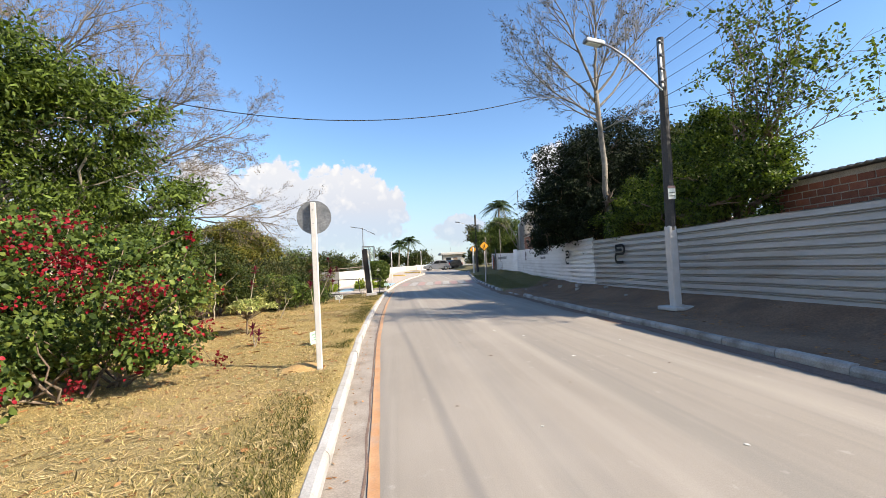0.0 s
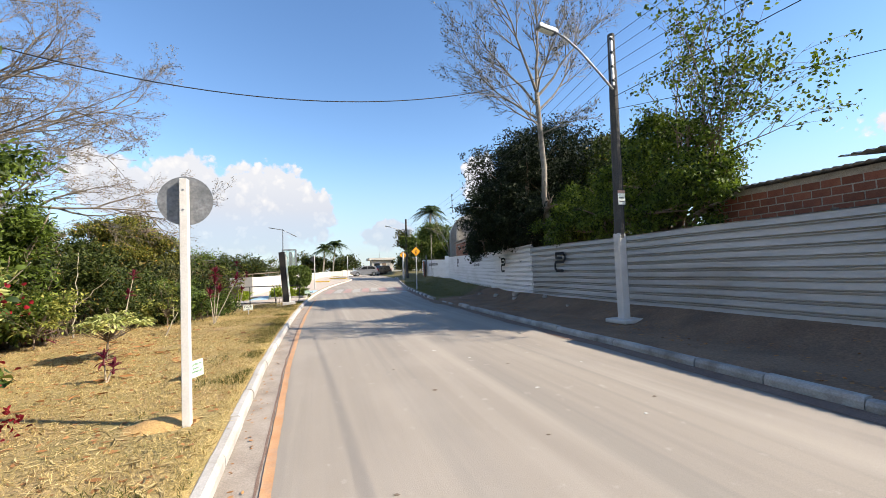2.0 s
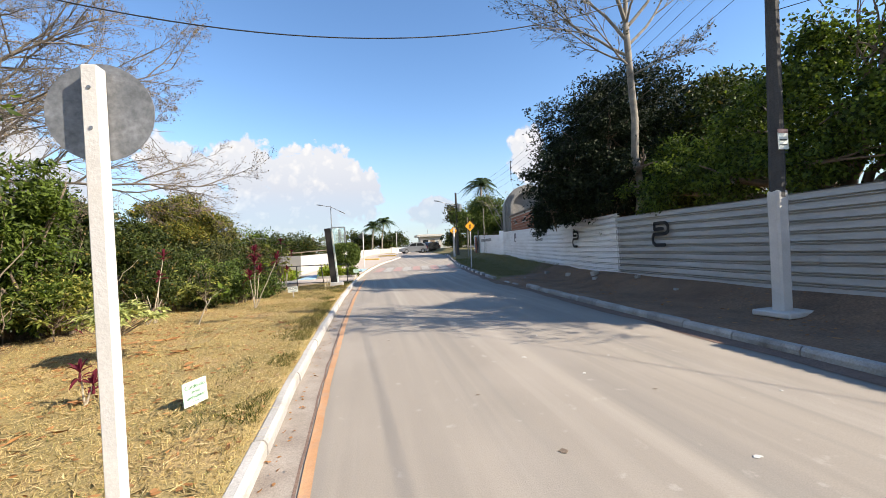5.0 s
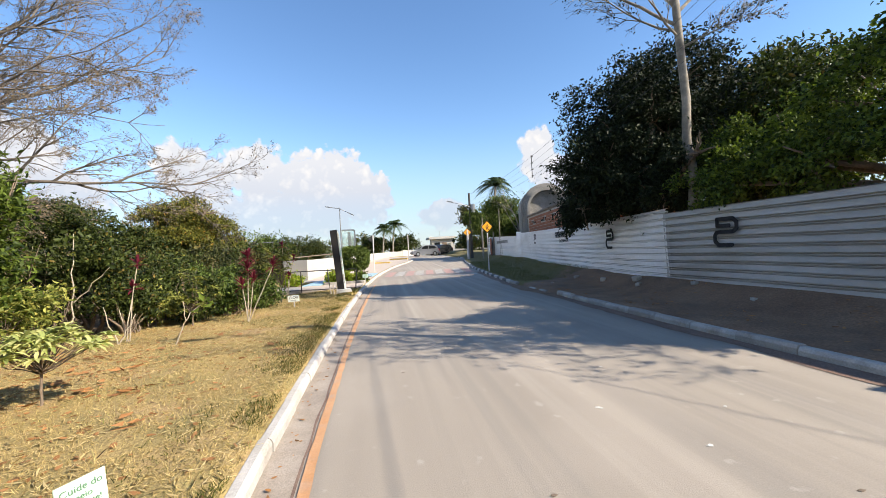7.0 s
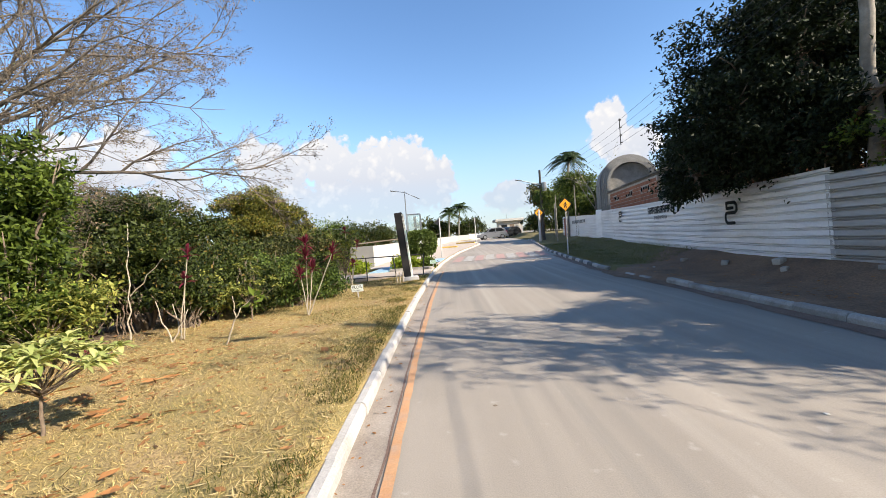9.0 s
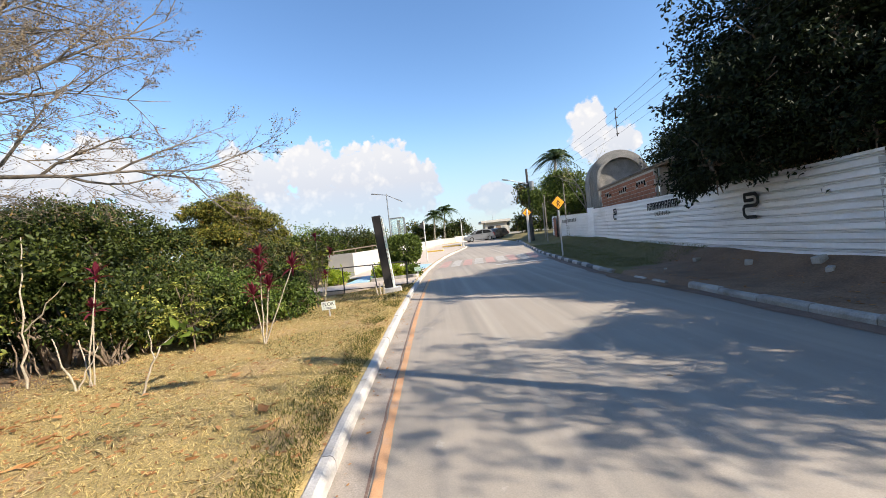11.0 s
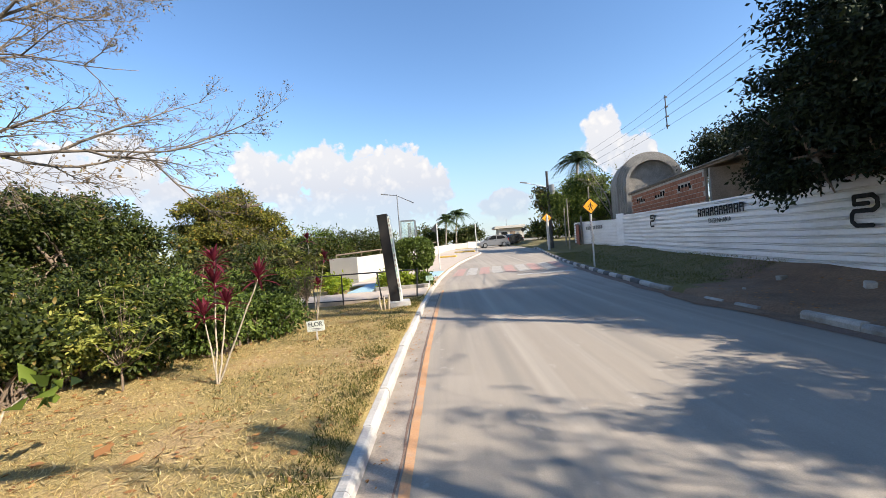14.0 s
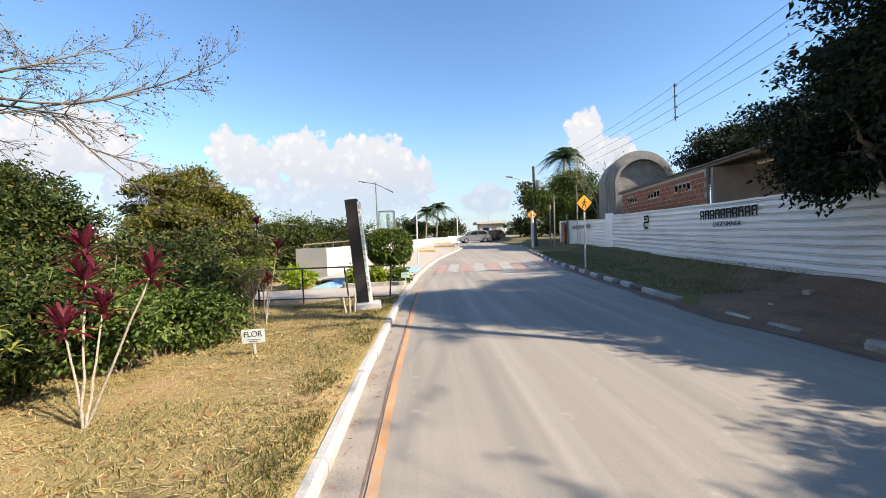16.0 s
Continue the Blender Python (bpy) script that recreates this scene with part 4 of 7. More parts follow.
SHRUBS = ((-7.4, 10.6, 1.6, 3.3, L_bright), (-8.3, 12.6, 1.9, 4.5, L_bright), (-7.0, 12.4, 1.0, 1.7, L_mid), (-7.5, 14.2, 1.4, 4.2, L_bright), (-6.8, 14.3, 0.9, 1.5, L_croton), (-7.0, 16.6, 1.3, 2.4, L_mid), (-8.8, 17.0, 1.7, 2.8, L_mid2),
          (-6.1, 18.4, 1.1, 1.6, L_mid), (-7.6, 19.4, 1.5, 1.9, L_mid), (-5.6, 20.0, 1.1, 1.6, L_bush), (-4.9, 21.4, 1.0, 1.5, L_mid), (-6.3, 22.0, 1.3, 1.9, L_mid2), (-8.6, 22.4, 1.6, 1.7, L_mid), (-5.2, 23.0, 0.9, 1.3, L_hedge),
          (-7.0, 24.6, 1.4, 1.9, L_mid), (-9.4, 26.0, 1.6, 1.6, L_mid2), (-6.2, 26.8, 0.9, 1.2, L_yellowgreen), (-4.4, 19.2, 0.8, 1.1, L_bush), (-10.4, 15.5, 2.0, 4.2, L_mid2), (-10.8, 20.5, 1.9, 2.7, L_mid), (-10.0, 11.0, 1.8, 4.4, L_mid), (-5.9, 17.3, 0.7, 1.0, L_croton), (-4.3, 18.5, 0.75, 1.05, L_bush), (-3.8, 19.6, 0.75, 1.0, L_bush), (-5.2, 18.1, 0.8, 1.2, L_mid), (-4.8, 17.5, 0.5, 0.8, L_mid), (-5.9, 16.4, 0.7, 1.3, L_mid), (-6.6, 18.0, 0.9, 1.5, L_mid))
for i, (x, y, w, h, lm) in enumerate(SHRUBS):
    lab = {"bright_leaves": "glossy bright-green shrub at the lawn's edge", "croton_leaves": "yellow-green croton shrub at the lawn's edge", "olive_leaves": "olive-green bushy shrub with bare twigs", "yellow_green_leaves": "low yellow-green shrub by the footpath"}.get(lm.name, "mid-green bushy shrub at the lawn's edge")
    shrub("shrub", lab, x, y, w, h, lm, 100 + i, int(215 * w * math.sqrt(h)), 18, 0.095 if lm is not L_bright else 0.14, 0.12, 0.42 if lm is not L_bright else 0.3, 0.25, M_bark if i % 6 else M_stem_pale, 0.3, group="shrubs along the lawn", bare=0.1)

# trees further back
leafy_tree("mango_tree", "round mango tree with yellowing outer leaves", (-14, 39, -0.5), [(-14, 38.5, 3.0, 2.8, 2.6, 2.2), (-14.2, 38.0, 5.6, 1.6, 1.5, 1.2), (-16.3, 38.0, 3.6, 1.4, 1.4, 1.3), (-11.7, 38.0, 3.9, 1.3, 1.4, 1.2), (-12.5, 37.4, 5.3, 1.2, 1.2, 0.9), (-15.7, 37.4, 5.3, 1.1, 1.1, 0.9), (-13.4, 36.4, 3.4, 1.3, 1.2, 1.0), (-15.2, 36.2, 2.6, 1.3, 1.2, 1.0), (-11.2, 37.0, 2.2, 1.2, 1.2, 1.2)], 0.3, 2500, 20, 0.19, L_mango, M_bark, 51, 0.2, 0.72, 0.42)
leafy_tree("mango_tree", "dark bushy mango tree at the back", (-18.5, 30, -1.2), [(-18.2, 30, 2.8, 3.2, 3.0, 2.4), (-16.2, 29.4, 2.2, 1.9, 2.0, 2.0), (-19.6, 29, 4.2, 1.7, 1.7, 1.3), (-15.3, 28.5, 1.4, 1.6, 1.6, 1.6), (-15.8, 29.6, 4.1, 1.5, 1.5, 1.2), (-14.3, 30.0, 2.7, 1.2, 1.3, 1.2), (-17.4, 29.0, 4.6, 1.4, 1.4, 1.0)], 0.28, 2000, 20, 0.19, L_mid, M_bark, 52, 0.2, 0.7, 0.42)
leafy_tree("back_tree", "bushy tree behind the shrubs", (-15.8, 25.6, -1.0), [(-15.6, 25.6, 2.6, 2.4, 2.2, 2.0), (-14.3, 26.4, 1.9, 1.4, 1.4, 1.7), (-16.6, 24.4, 3.3, 1.7, 1.7, 1.6)], 0.18, 1500, 18, 0.15, L_mid2, M_bark, 53, 0.2, 0.45)
leafy_tree("back_tree", "dark bushy tree close behind the shrubs", (-11.6, 24.2, -0.7), [(-12.2, 24.0, 2.5, 1.6, 1.5, 1.7), (-10.5, 24.5, 2.2, 1.3, 1.3, 1.3), (-13.8, 23.6, 3.0, 1.5, 1.4, 1.3), (-12.8, 23.2, 3.5, 1.1, 1.1, 0.9)], 0.14, 1300, 18, 0.13, L_mid, M_bark, 56, 0.17, 0.55)
leafy_tree("back_tree", "bushy tree behind the shrubs", (-15.5, 17, -1.2), [(-15, 16.5, 2.6, 2.5, 2.4, 2.2), (-13.2, 15, 2.2, 1.8, 1.8, 1.8), (-13, 13, 2.4, 1.8, 1.8, 1.9)], 0.2, 1600, 18, 0.15, L_mid, M_bark, 54, 0.2, 0.45)
leafy_tree("back_tree", "bushy tree behind the shrubs", (-12, 6, -0.9), [(-11, 6, 2.6, 2.4, 2.4, 2.2), (-10, 3.5, 2.2, 1.8, 1.8, 1.8)], 0.2, 800, 15, 0.22, L_mid, M_bark, 55, 0.28, 0.45)
for i, (x, y, r, h, lm) in enumerate(((-20, 56, 4, 4.6, L_mid), (-14.5, 59, 3.6, 5.2, L_bright), (-10.5, 60, 3.0, 5.0, L_mid), (-7.4, 63, 2.6, 4.2, L_mid), (-27, 44, 5, 3.4, L_mango), (-9.4, 33, 2.0, 2.7, L_mid2), (-11, 31, 2.0, 2.4, L_mid), (-9.6, 42, 2.4, 3.4, L_mid), (-32, 33, 5, 6, L_mid), (-27, 22, 4, 5, L_mid), (-24, 12, 4, 5, L_mid2), (-18, 4, 3.5, 5, L_mid))):
    z = left_z(x, y)
    leafy_tree("far_tree", "green tree beyond the lawn", (x, y, z), [(x, y, h * 0.55, r, r, h * 0.5), (x + r * 0.6, y - 0.5, h * 0.45, r * 0.6, r * 0.6, h * 0.42), (x - r * 0.6, y, h * 0.5, r * 0.6, r * 0.6, h * 0.42)], 0.15, int(150 * r), 16, 0.26, lm, M_bark, 60 + i, 0.32, 0.4, group="far trees")

# ---- clouds: a far backdrop ----
def cloud_backdrop():
    R, vs, fs, uv = 1600.0, [], [], []
    az = np.linspace(-180, 180, 121)
    el = np.linspace(-1, 42, 18)
    for e in el:
        for a in az:
            ra, re = radians(a), radians(e)
            vs.append((R * math.sin(ra), R * math.cos(ra), R * math.tan(re)))
            uv.append((a, e))
    k = len(az)
    for j in range(len(el) - 1):
        for i in range(k - 1):
            a = j * k + i
            fs.append((a, a + 1, a + k + 1, a + k))
    m = bpy.data.materials.new("clouds")
    m.use_nodes = True
    nt = m.node_tree
    n, link = nt.nodes, nt.links.new
    n.remove(n["Principled BSDF"])
    u = n.new("ShaderNodeUVMap")
    u.uv_map = "UVMap"
    warp = n.new("ShaderNodeTexNoise")
    warp.inputs["Scale"].default_value, warp.inputs["Detail"].default_value, warp.inputs["Roughness"].default_value = 0.3, 9, 0.62
    link(u.outputs[0], warp.inputs["Vector"])
    bend = n.new("ShaderNodeVectorMath")
    bend.operation = "MULTIPLY_ADD"
    bend.inputs[1].default_value = (1.6, 1.6, 0)
    link(warp.outputs["Color"], bend.inputs[0]), link(u.outputs[0], bend.inputs[2])
    lump = n.new("ShaderNodeTexVoronoi")
    lump.feature = "SMOOTH_F1"
    lump.inputs["Scale"].default_value, lump.inputs["Smoothness"].default_value = 0.5, 0.35
    lump.inputs["Detail"].default_value, lump.inputs["Roughness"].default_value = 2.5, 0.55
    link(bend.outputs[0], lump.inputs["Vector"])
    best = None
    for ca, ce, rx, ry in ((-24.3, 12.0, 2.6, 3.6), (-21.5, 10.0, 4.6, 4.2), (-15.2, 11.2, 5.2, 4.9), (-9.5, 10.8, 4.6, 4.6), (-4.8, 11.4, 4.4, 4.4), (-1.2, 8.2, 4.4, 4.6), (-11, 6.2, 14, 4.6), (-43, 9.6, 6, 4.6), (-37, 11.6, 4.2, 4.8), (-33.8, 7.5, 4.4, 4), (9.4, 5.4, 4.4, 2.6), (22.6, 12.6, 3.2, 4.4), (25.4, 9.8, 3.4, 3.4), (42, 8, 7, 3), (-58, 10, 7, 5), (75, 12, 12, 6), (98, 18, 13, 8), (125, 14, 15, 9), (150, 20, 14, 9), (172, 15, 12, 8), (-172, 18, 12, 9), (-150, 15, 14, 8), (-125, 20, 14, 9), (-100, 14, 13, 8), (-78, 11, 9, 6), (110, 33, 13, 5), (-140, 34, 14, 5)):
        sub = n.new("ShaderNodeVectorMath")
        sub.operation = "SUBTRACT"
        sub.inputs[1].default_value = (ca, ce, 0)
        link(u.outputs[0], sub.inputs[0])
        mul = n.new("ShaderNodeVectorMath")
        mul.operation = "MULTIPLY"
        mul.inputs[1].default_value = (1 / rx, 1 / ry, 0)
        link(sub.outputs[0], mul.inputs[0])
        ln = n.new("ShaderNodeVectorMath")
        ln.operation = "LENGTH"
        link(mul.outputs[0], ln.inputs[0])
        if best is None:
            best = ln.outputs["Value"]
        else:
            mn = n.new("ShaderNodeMath")
            mn.operation = "SMOOTH_MIN"
            mn.inputs[2].default_value = 0.25
            link(best, mn.inputs[0]), link(ln.outputs["Value"], mn.inputs[1])
            best = mn.outputs[0]
    add = n.new("ShaderNodeMath")
    add.operation = "MULTIPLY_ADD"
    add.inputs[1].default_value = -0.9
    link(warp.outputs[0], add.inputs[0]), link(best, add.inputs[2])
    puffs = n.new("ShaderNodeMath")
    puffs.operation = "MULTIPLY_ADD"
    puffs.inputs[1].default_value = 0.42
    link(lump.outputs["Distance"], puffs.inputs[0]), link(add.outputs[0], puffs.inputs[2])
    edge = n.new("ShaderNodeMapRange")
    edge.interpolation_type = "SMOOTHSTEP"
    edge.inputs[1].default_value, edge.inputs[2].default_value, edge.inputs[3].default_value, edge.inputs[4].default_value = 0.66, 0.84, 1.0, 0.0
    link(puffs.outputs[0], edge.inputs[0])
    # thinner towards the bottom
    sep = n.new("ShaderNodeSeparateXYZ")
    link(u.outputs[0], sep.inputs[0])
    low = n.new("ShaderNodeMapRange")
    low.inputs[1].default_value, low.inputs[2].default_value, low.inputs[3].default_value, low.inputs[4].default_value = 0, 9, 0.25, 0.96
    link(sep.outputs[1], low.inputs[0])
    al = n.new("ShaderNodeMath")
    al.operation = "MULTIPLY"
    link(edge.outputs[0], al.inputs[0]), link(low.outputs[0], al.inputs[1])
    # bright rounded heads, grey-blue hollows and undersides
    puff = n.new("ShaderNodeMapRange")
    puff.inputs[1].default_value, puff.inputs[2].default_value, puff.inputs[3].default_value, puff.inputs[4].default_value = 0.1, 0.95, 0.62, 0.0
    link(lump.outputs["Distance"], puff.inputs[0])
    tall = n.new("ShaderNodeMapRange")
    tall.inputs[1].default_value, tall.inputs[2].default_value, tall.inputs[3].default_value, tall.inputs[4].default_value = 3, 13, 0.0, 0.6
    link(sep.outputs[1], tall.inputs[0])
    pr = n.new("ShaderNodeMath")
    pr.operation, pr.use_clamp = "ADD", True
    link(puff.outputs[0], pr.inputs[0]), link(tall.outputs[0], pr.inputs[1])
    col = n.new("ShaderNodeMix")
    col.data_type = "RGBA"
    col.inputs[6].default_value, col.inputs[7].default_value = (0.5, 0.6, 0.8, 1), (0.96, 0.97, 1.0, 1)
    link(pr.outputs[0], col.inputs[0])
    em, tr, ms = n.new("ShaderNodeEmission"), n.new("ShaderNodeBsdfTransparent"), n.new("ShaderNodeMixShader")
    # pale blue haze low over the horizon
    hz, hm, hr = n.new("ShaderNodeEmission"), n.new("ShaderNodeMixShader"), n.new("ShaderNodeMapRange")
    hz.inputs[0].default_value, hz.inputs[1].default_value = (0.56, 0.74, 1.0, 1), HAZE
    hr.interpolation_type = "SMOOTHSTEP"
    hr.inputs[1].default_value, hr.inputs[2].default_value, hr.inputs[3].default_value, hr.inputs[4].default_value = 0, 17, 0.8, 0.0
    link(sep.outputs[1], hr.inputs[0])
    link(hr.outputs[0], hm.inputs[0]), link(tr.outputs[0], hm.inputs[1]), link(hz.outputs[0], hm.inputs[2])
    em.inputs[1].default_value = CLOUD
    link(col.outputs[2], em.inputs[0])
    link(al.outputs[0], ms.inputs[0]), link(hm.outputs[0], ms.inputs[1]), link(em.outputs[0], ms.inputs[2])
    link(ms.outputs[0], n["Material Output"].inputs[0])
    me = mesh_of("backdrop", vs, fs, m, True)
    lay = me.uv_layers.new(name="UVMap")
    for lp in me.loops:
        lay.data[lp.index].uv = uv[lp.vertex_index]
    ob = new("backdrop", me)
    ob.visible_shadow = False
    tagged(ob, "far bank of white cumulus clouds in the sky", "clouds", kind="structure")


cloud_backdrop()

# ---- street things ----
def ico(r, at, scale=(1, 1, 1), sub=1):
    bm = bmesh.new()
    bmesh.ops.create_icosphere(bm, subdivisions=sub, radius=r, matrix=Matrix.Translation(at) @ Matrix.Diagonal((*scale, 1)))
    return bm


def disc(r, depth, m, seg=40, bevel=0.0):
    bm = bmesh.new()
    bmesh.ops.create_cone(bm, cap_ends=True, segments=seg, radius1=r, radius2=r, depth=depth, matrix=m)
    return bm


# round road sign seen from behind
s = empty("road_sign", pose(-1.15, 6.13, 0.08, 0, -0.6, 0), "round traffic sign seen from behind on a white wooden post", "road sign")
part("post", box((0.075, 0.075, 2.55), (0, 0, 1.2), bevel=0.006), M_whitewash, s, "whitewashed timber post")
part("sign_disc", disc(0.25, 0.006, pose(0.0, 0.043, 2.26, 90, 0, 0)), M_sign_back, s, "bare grey metal back of the round sign")
for z in (2.16, 2.36):
    part("bolt", rod((0, -0.043, z), (0, 0.055, z), 0.009, seg=8), M_grey_metal, s)


def mound(name, x, y, z, r, h, mat, label, seed):
    vs, fs = [], []
    rg = random.Random(seed)
    n, rings = 18, 5
    for j in range(rings + 1):
        f = j / rings
        for i in range(n):
            a = 2 * math.pi * i / n
            rr = r * (1 - f) * (1 + 0.28 * noise.noise((math.cos(a) * 2, math.sin(a) * 2, seed)))
            vs.append((x + rr * math.cos(a), y + rr * math.sin(a) * 0.8, z - 0.02 + h * smoothstep(0, 1, f) + rg.uniform(-1, 1) * 0.008 * (j > 0)))
    for j in range(rings):
        for i in range(n):
            a, b = j * n + i, j * n + (i + 1) % n
            fs.append((a, b, b + n, a + n))
    ob = new(name, mesh_of(name, vs, fs, mat, True))
    return tagged(ob, label, "mound")


mound("sand_mound", -1.4, 6.3, 0.09, 0.55, 0.11, M_sand, "small heap of orange sand round the sign post", 3)

# concrete power pole with street lamp
p = empty("power_pole", pose(7.08, 9.65, 0.18), "tall dark concrete power pole with whitewashed foot", "power pole")
part("shaft", rod((0, 0, 2.0), (0.1, 0, 7.1), 0.115, 0.085, 10), M_concrete_dark, p, "dark weathered upper shaft")
part("foot", box((0.23, 0.21, 2.15), (0, 0, 1.05), bevel=0.03), M_whitewash, p, "whitewashed lower shaft")
part("plinth", box((0.72, 0.62, 0.1), (0.05, 0, 0.02), (0, 0, 6), bevel=0.02), M_whitewash, p, "low painted concrete plinth")
part("plaque", box((0.2, 0.012, 0.3), (0.02, -0.125, 2.95)), M_card_white, p, "small white notice")
part("plaque_band", box((0.2, 0.014, 0.07), (0.02, -0.127, 3.11)), M_red_line, p, "red band of the notice")
for z in (2.75, 2.88, 2.96):
    part("writing", box((0.14, 0.004, 0.022), (0.02, -0.134, z)), M_ink, p)
for z, y in ((6.9, -0.11), (6.55, -0.11), (6.2, -0.11), (5.85, -0.11)):
    part("insulator", rod((0.06, y + 0.02, z), (-0.06, y - 0.05, z), 0.045, 0.03, 10), M_dark_metal, p, "dark insulator of the wires")
part("crossbracket", box((0.06, 0.06, 1.25), (-0.02, -0.12, 6.35), bevel=0.004), M_grey_metal, p, "upright wire bracket")
part("cable_riser", rod((0.13, -0.03, 2.2), (0.17, -0.02, 6.2), 0.022), M_cable, p, "black cable running up the pole")
lamp_arm = [((-0.02, -0.1, 5.65), 0.03), ((-0.5, -0.15, 6.05), 0.028), ((-1.0, -0.2, 6.45), 0.026), ((-1.4, -0.22, 6.7), 0.025), ((-1.65, -0.24, 6.78), 0.024)]
vs, fs = tubes([[(Vector(a), r) for a, r in lamp_arm]], 8)
part_of("lamp_arm", mesh_of("lamp_arm", vs, fs, M_grey_metal, True), p, "curved grey lamp arm")
part("lamp_head", box((0.52, 0.2, 0.1), (-1.9, -0.26, 6.8), (0, 8, 5), bevel=0.04, seg=2), M_grey_metal, p, "grey street lamp head")
part("lamp_glass", box((0.36, 0.14, 0.02), (-1.92, -0.26, 6.74), (0, 8, 5), bevel=0.008), M_card_white, p, "clear lamp cover")


def wire(name, a, b, sag, r, label, n=24):
    a, b = Vector(a), Vector(b)
    path = []
    for i in range(n + 1):
        f = i / n
        q = a.lerp(b, f)
        q.z -= sag * 4 * f * (1 - f)
        path.append((q, r))
    vs, fs = tubes([path], 5)
    return tagged(new(name, mesh_of(name, vs, fs, M_cable, True)), label, "cable", "power lines")


for z, dx in ((7.05, 0), (6.72, 0), (6.38, 0), (6.03, 0)):
    wire("power_line", (7.0 + dx, 9.5, z), (9.4, 46, z + 0.35), 1.0, 0.006, "black power line slung between the poles")
    wire("power_line", (7.0 + dx, 9.5, z), (6.4, -28, z), 0.7, 0.006, "black power line slung between the poles")
wire("power_line", (7.0, 9.5, 5.6), (6.6, -28, 5.2), 0.6, 0.009, "thick black cable slung between the poles")
wire("power_line", (7.0, 9.5, 5.3), (14.5, -3, 5.0), 0.25, 0.008, "black service cable to the house")
sp = empty("line_spacer", pose(7.95, 25, 5.1), "thin upright spacer holding the power lines apart", "spacer")
part("rod", rod((0, 0, 0), (0, 0, 1.15), 0.018), M_dark_metal, sp)
for z in (0.1, 0.42, 0.75, 1.08):
    part("clip", box((0.09, 0.06, 0.05), (0.02, 0, z)), M_dark_metal, sp)
path = []
for i in range(41):
    x = 8.5 - i * 0.55
    path.append((Vector((x, 13.2 + 0.125 * x, 6.35 + 0.0205 * (x + 2.2) ** 2)), 0.013))
vs, fs = tubes([path], 5)
tagged(new("road_cable", mesh_of("road_cable", vs, fs, M_cable, True)), "single black cable slung high across the road", "cable")

# ---- signs and plants on the lawn ----
def text_mesh(body, size, mat, name="lettering"):
    cu = bpy.data.curves.new(name, "FONT")
    cu.body, cu.size, cu.align_x, cu.align_y, cu.extrude = body, size, "CENTER", "CENTER", 0.0015
    tmp = bpy.data.objects.new("tmp", cu)
    me = bpy.data.meshes.new_from_object(tmp)
    bpy.data.objects.remove(tmp)
    me.materials.append(mat)
    return me


def garden_sign(m, w, h, board, ink, word, label, stake=0.28):
    s = empty("garden_sign", m, label, "sign")
    part("board", box((w, 0.008, h), (0, 0, stake), bevel=0.002), board, s)
    part("stake", box((0.03, 0.015, stake + 0.08), (0, 0.012, stake / 2 - 0.05)), M_whitewash, s, "small white stake")
    if word:
        part_of("lettering", text_mesh(word, 0.12, ink), s, "dark capital letters", pose(0, -0.007, stake + 0.03, 90, 0, 0))
        part("writing", box((w * 0.55, 0.002, 0.012), (0, -0.006, stake - 0.05), (0, 3, 0)), M_sign_back, s)
        part("writing", box((w * 0.4, 0.002, 0.012), (0, -0.006, stake - 0.075), (0, 3, 0)), M_sign_back, s)
    elif ink is M_greenink and h > 0.2:
        for line, size, z in (("Cuide do", 0.056, 0.065), ("meio", 0.05, 0.012), ("ambiente!", 0.047, -0.038)):
            part_of("lettering", text_mesh(line, size, ink), s, "dark green lettering", pose(0, -0.007, stake + z, 90, 0, 0))
        part("writing", box((w * 0.3, 0.002, 0.005), (0, -0.006, stake - 0.085)), ink, s)
    else:
        for z, q in ((0.06, 0.6), (0.02, 0.75), (-0.02, 0.5), (-0.06, 0.68)):
            part("writing", box((w * q, 0.002, 0.008), (0, -0.006, stake + z), (0, 3, 0)), ink, s)


garden_sign(pose(-2.57, 18.8, left_z(-2.57, 18.8), 0, -3, -6), 0.35, 0.2, M_card_white, M_ink, "FLOR", "small white garden sign lettered FLOR on the lawn")
garden_sign(pose(-1.62, 8.25, left_z(-1.62, 8.25), 0, -4, 56), 0.25, 0.24, M_card_green, M_greenink, "", "small pale-green garden sign with dark green words", 0.15)


def blades(rg, at, d, n, length, width, mat_verts, arch=0.7, up=0.5):
    """A rosette of long arched leaves appended to (verts, faces)."""
    vs, fs = mat_verts
    at, d = Vector(at), Vector(d).normalized()
    for i in range(n):
        a = i * 2.4 + rg.uniform(-0.3, 0.3)
        e = rg.uniform(up - 0.45, up + 0.5)
        side = Vector((math.cos(a), math.sin(a), 0))
        o = (side * math.cos(e) + d * math.sin(e)).normalized()
        w = o.cross(Vector((0, 0, 1)))
        w = w.normalized() if w.length > 1e-3 else Vector((1, 0, 0))
        L, W = length * rg.uniform(0.75, 1.15), width * rg.uniform(0.8, 1.2)
        b = len(vs)
        for k, (f, ww) in enumerate(((0, 0.3), (0.35, 1.0), (0.7, 0.8), (1.0, 0.06))):
            q = at + o * L * f + Vector((0, 0, -arch * L * f * f * 0.5))
            vs += [q + w * W * ww * 0.5 + Vector((0, 0, W * 0.2 * ww)), q, q - w * W * ww * 0.5 + Vector((0, 0, W * 0.2 * ww))]
        for k in range(3):
            for c in (0, 1):
                j = b + k * 3 + c
                fs.append((j, j + 1, j + 4, j + 3))


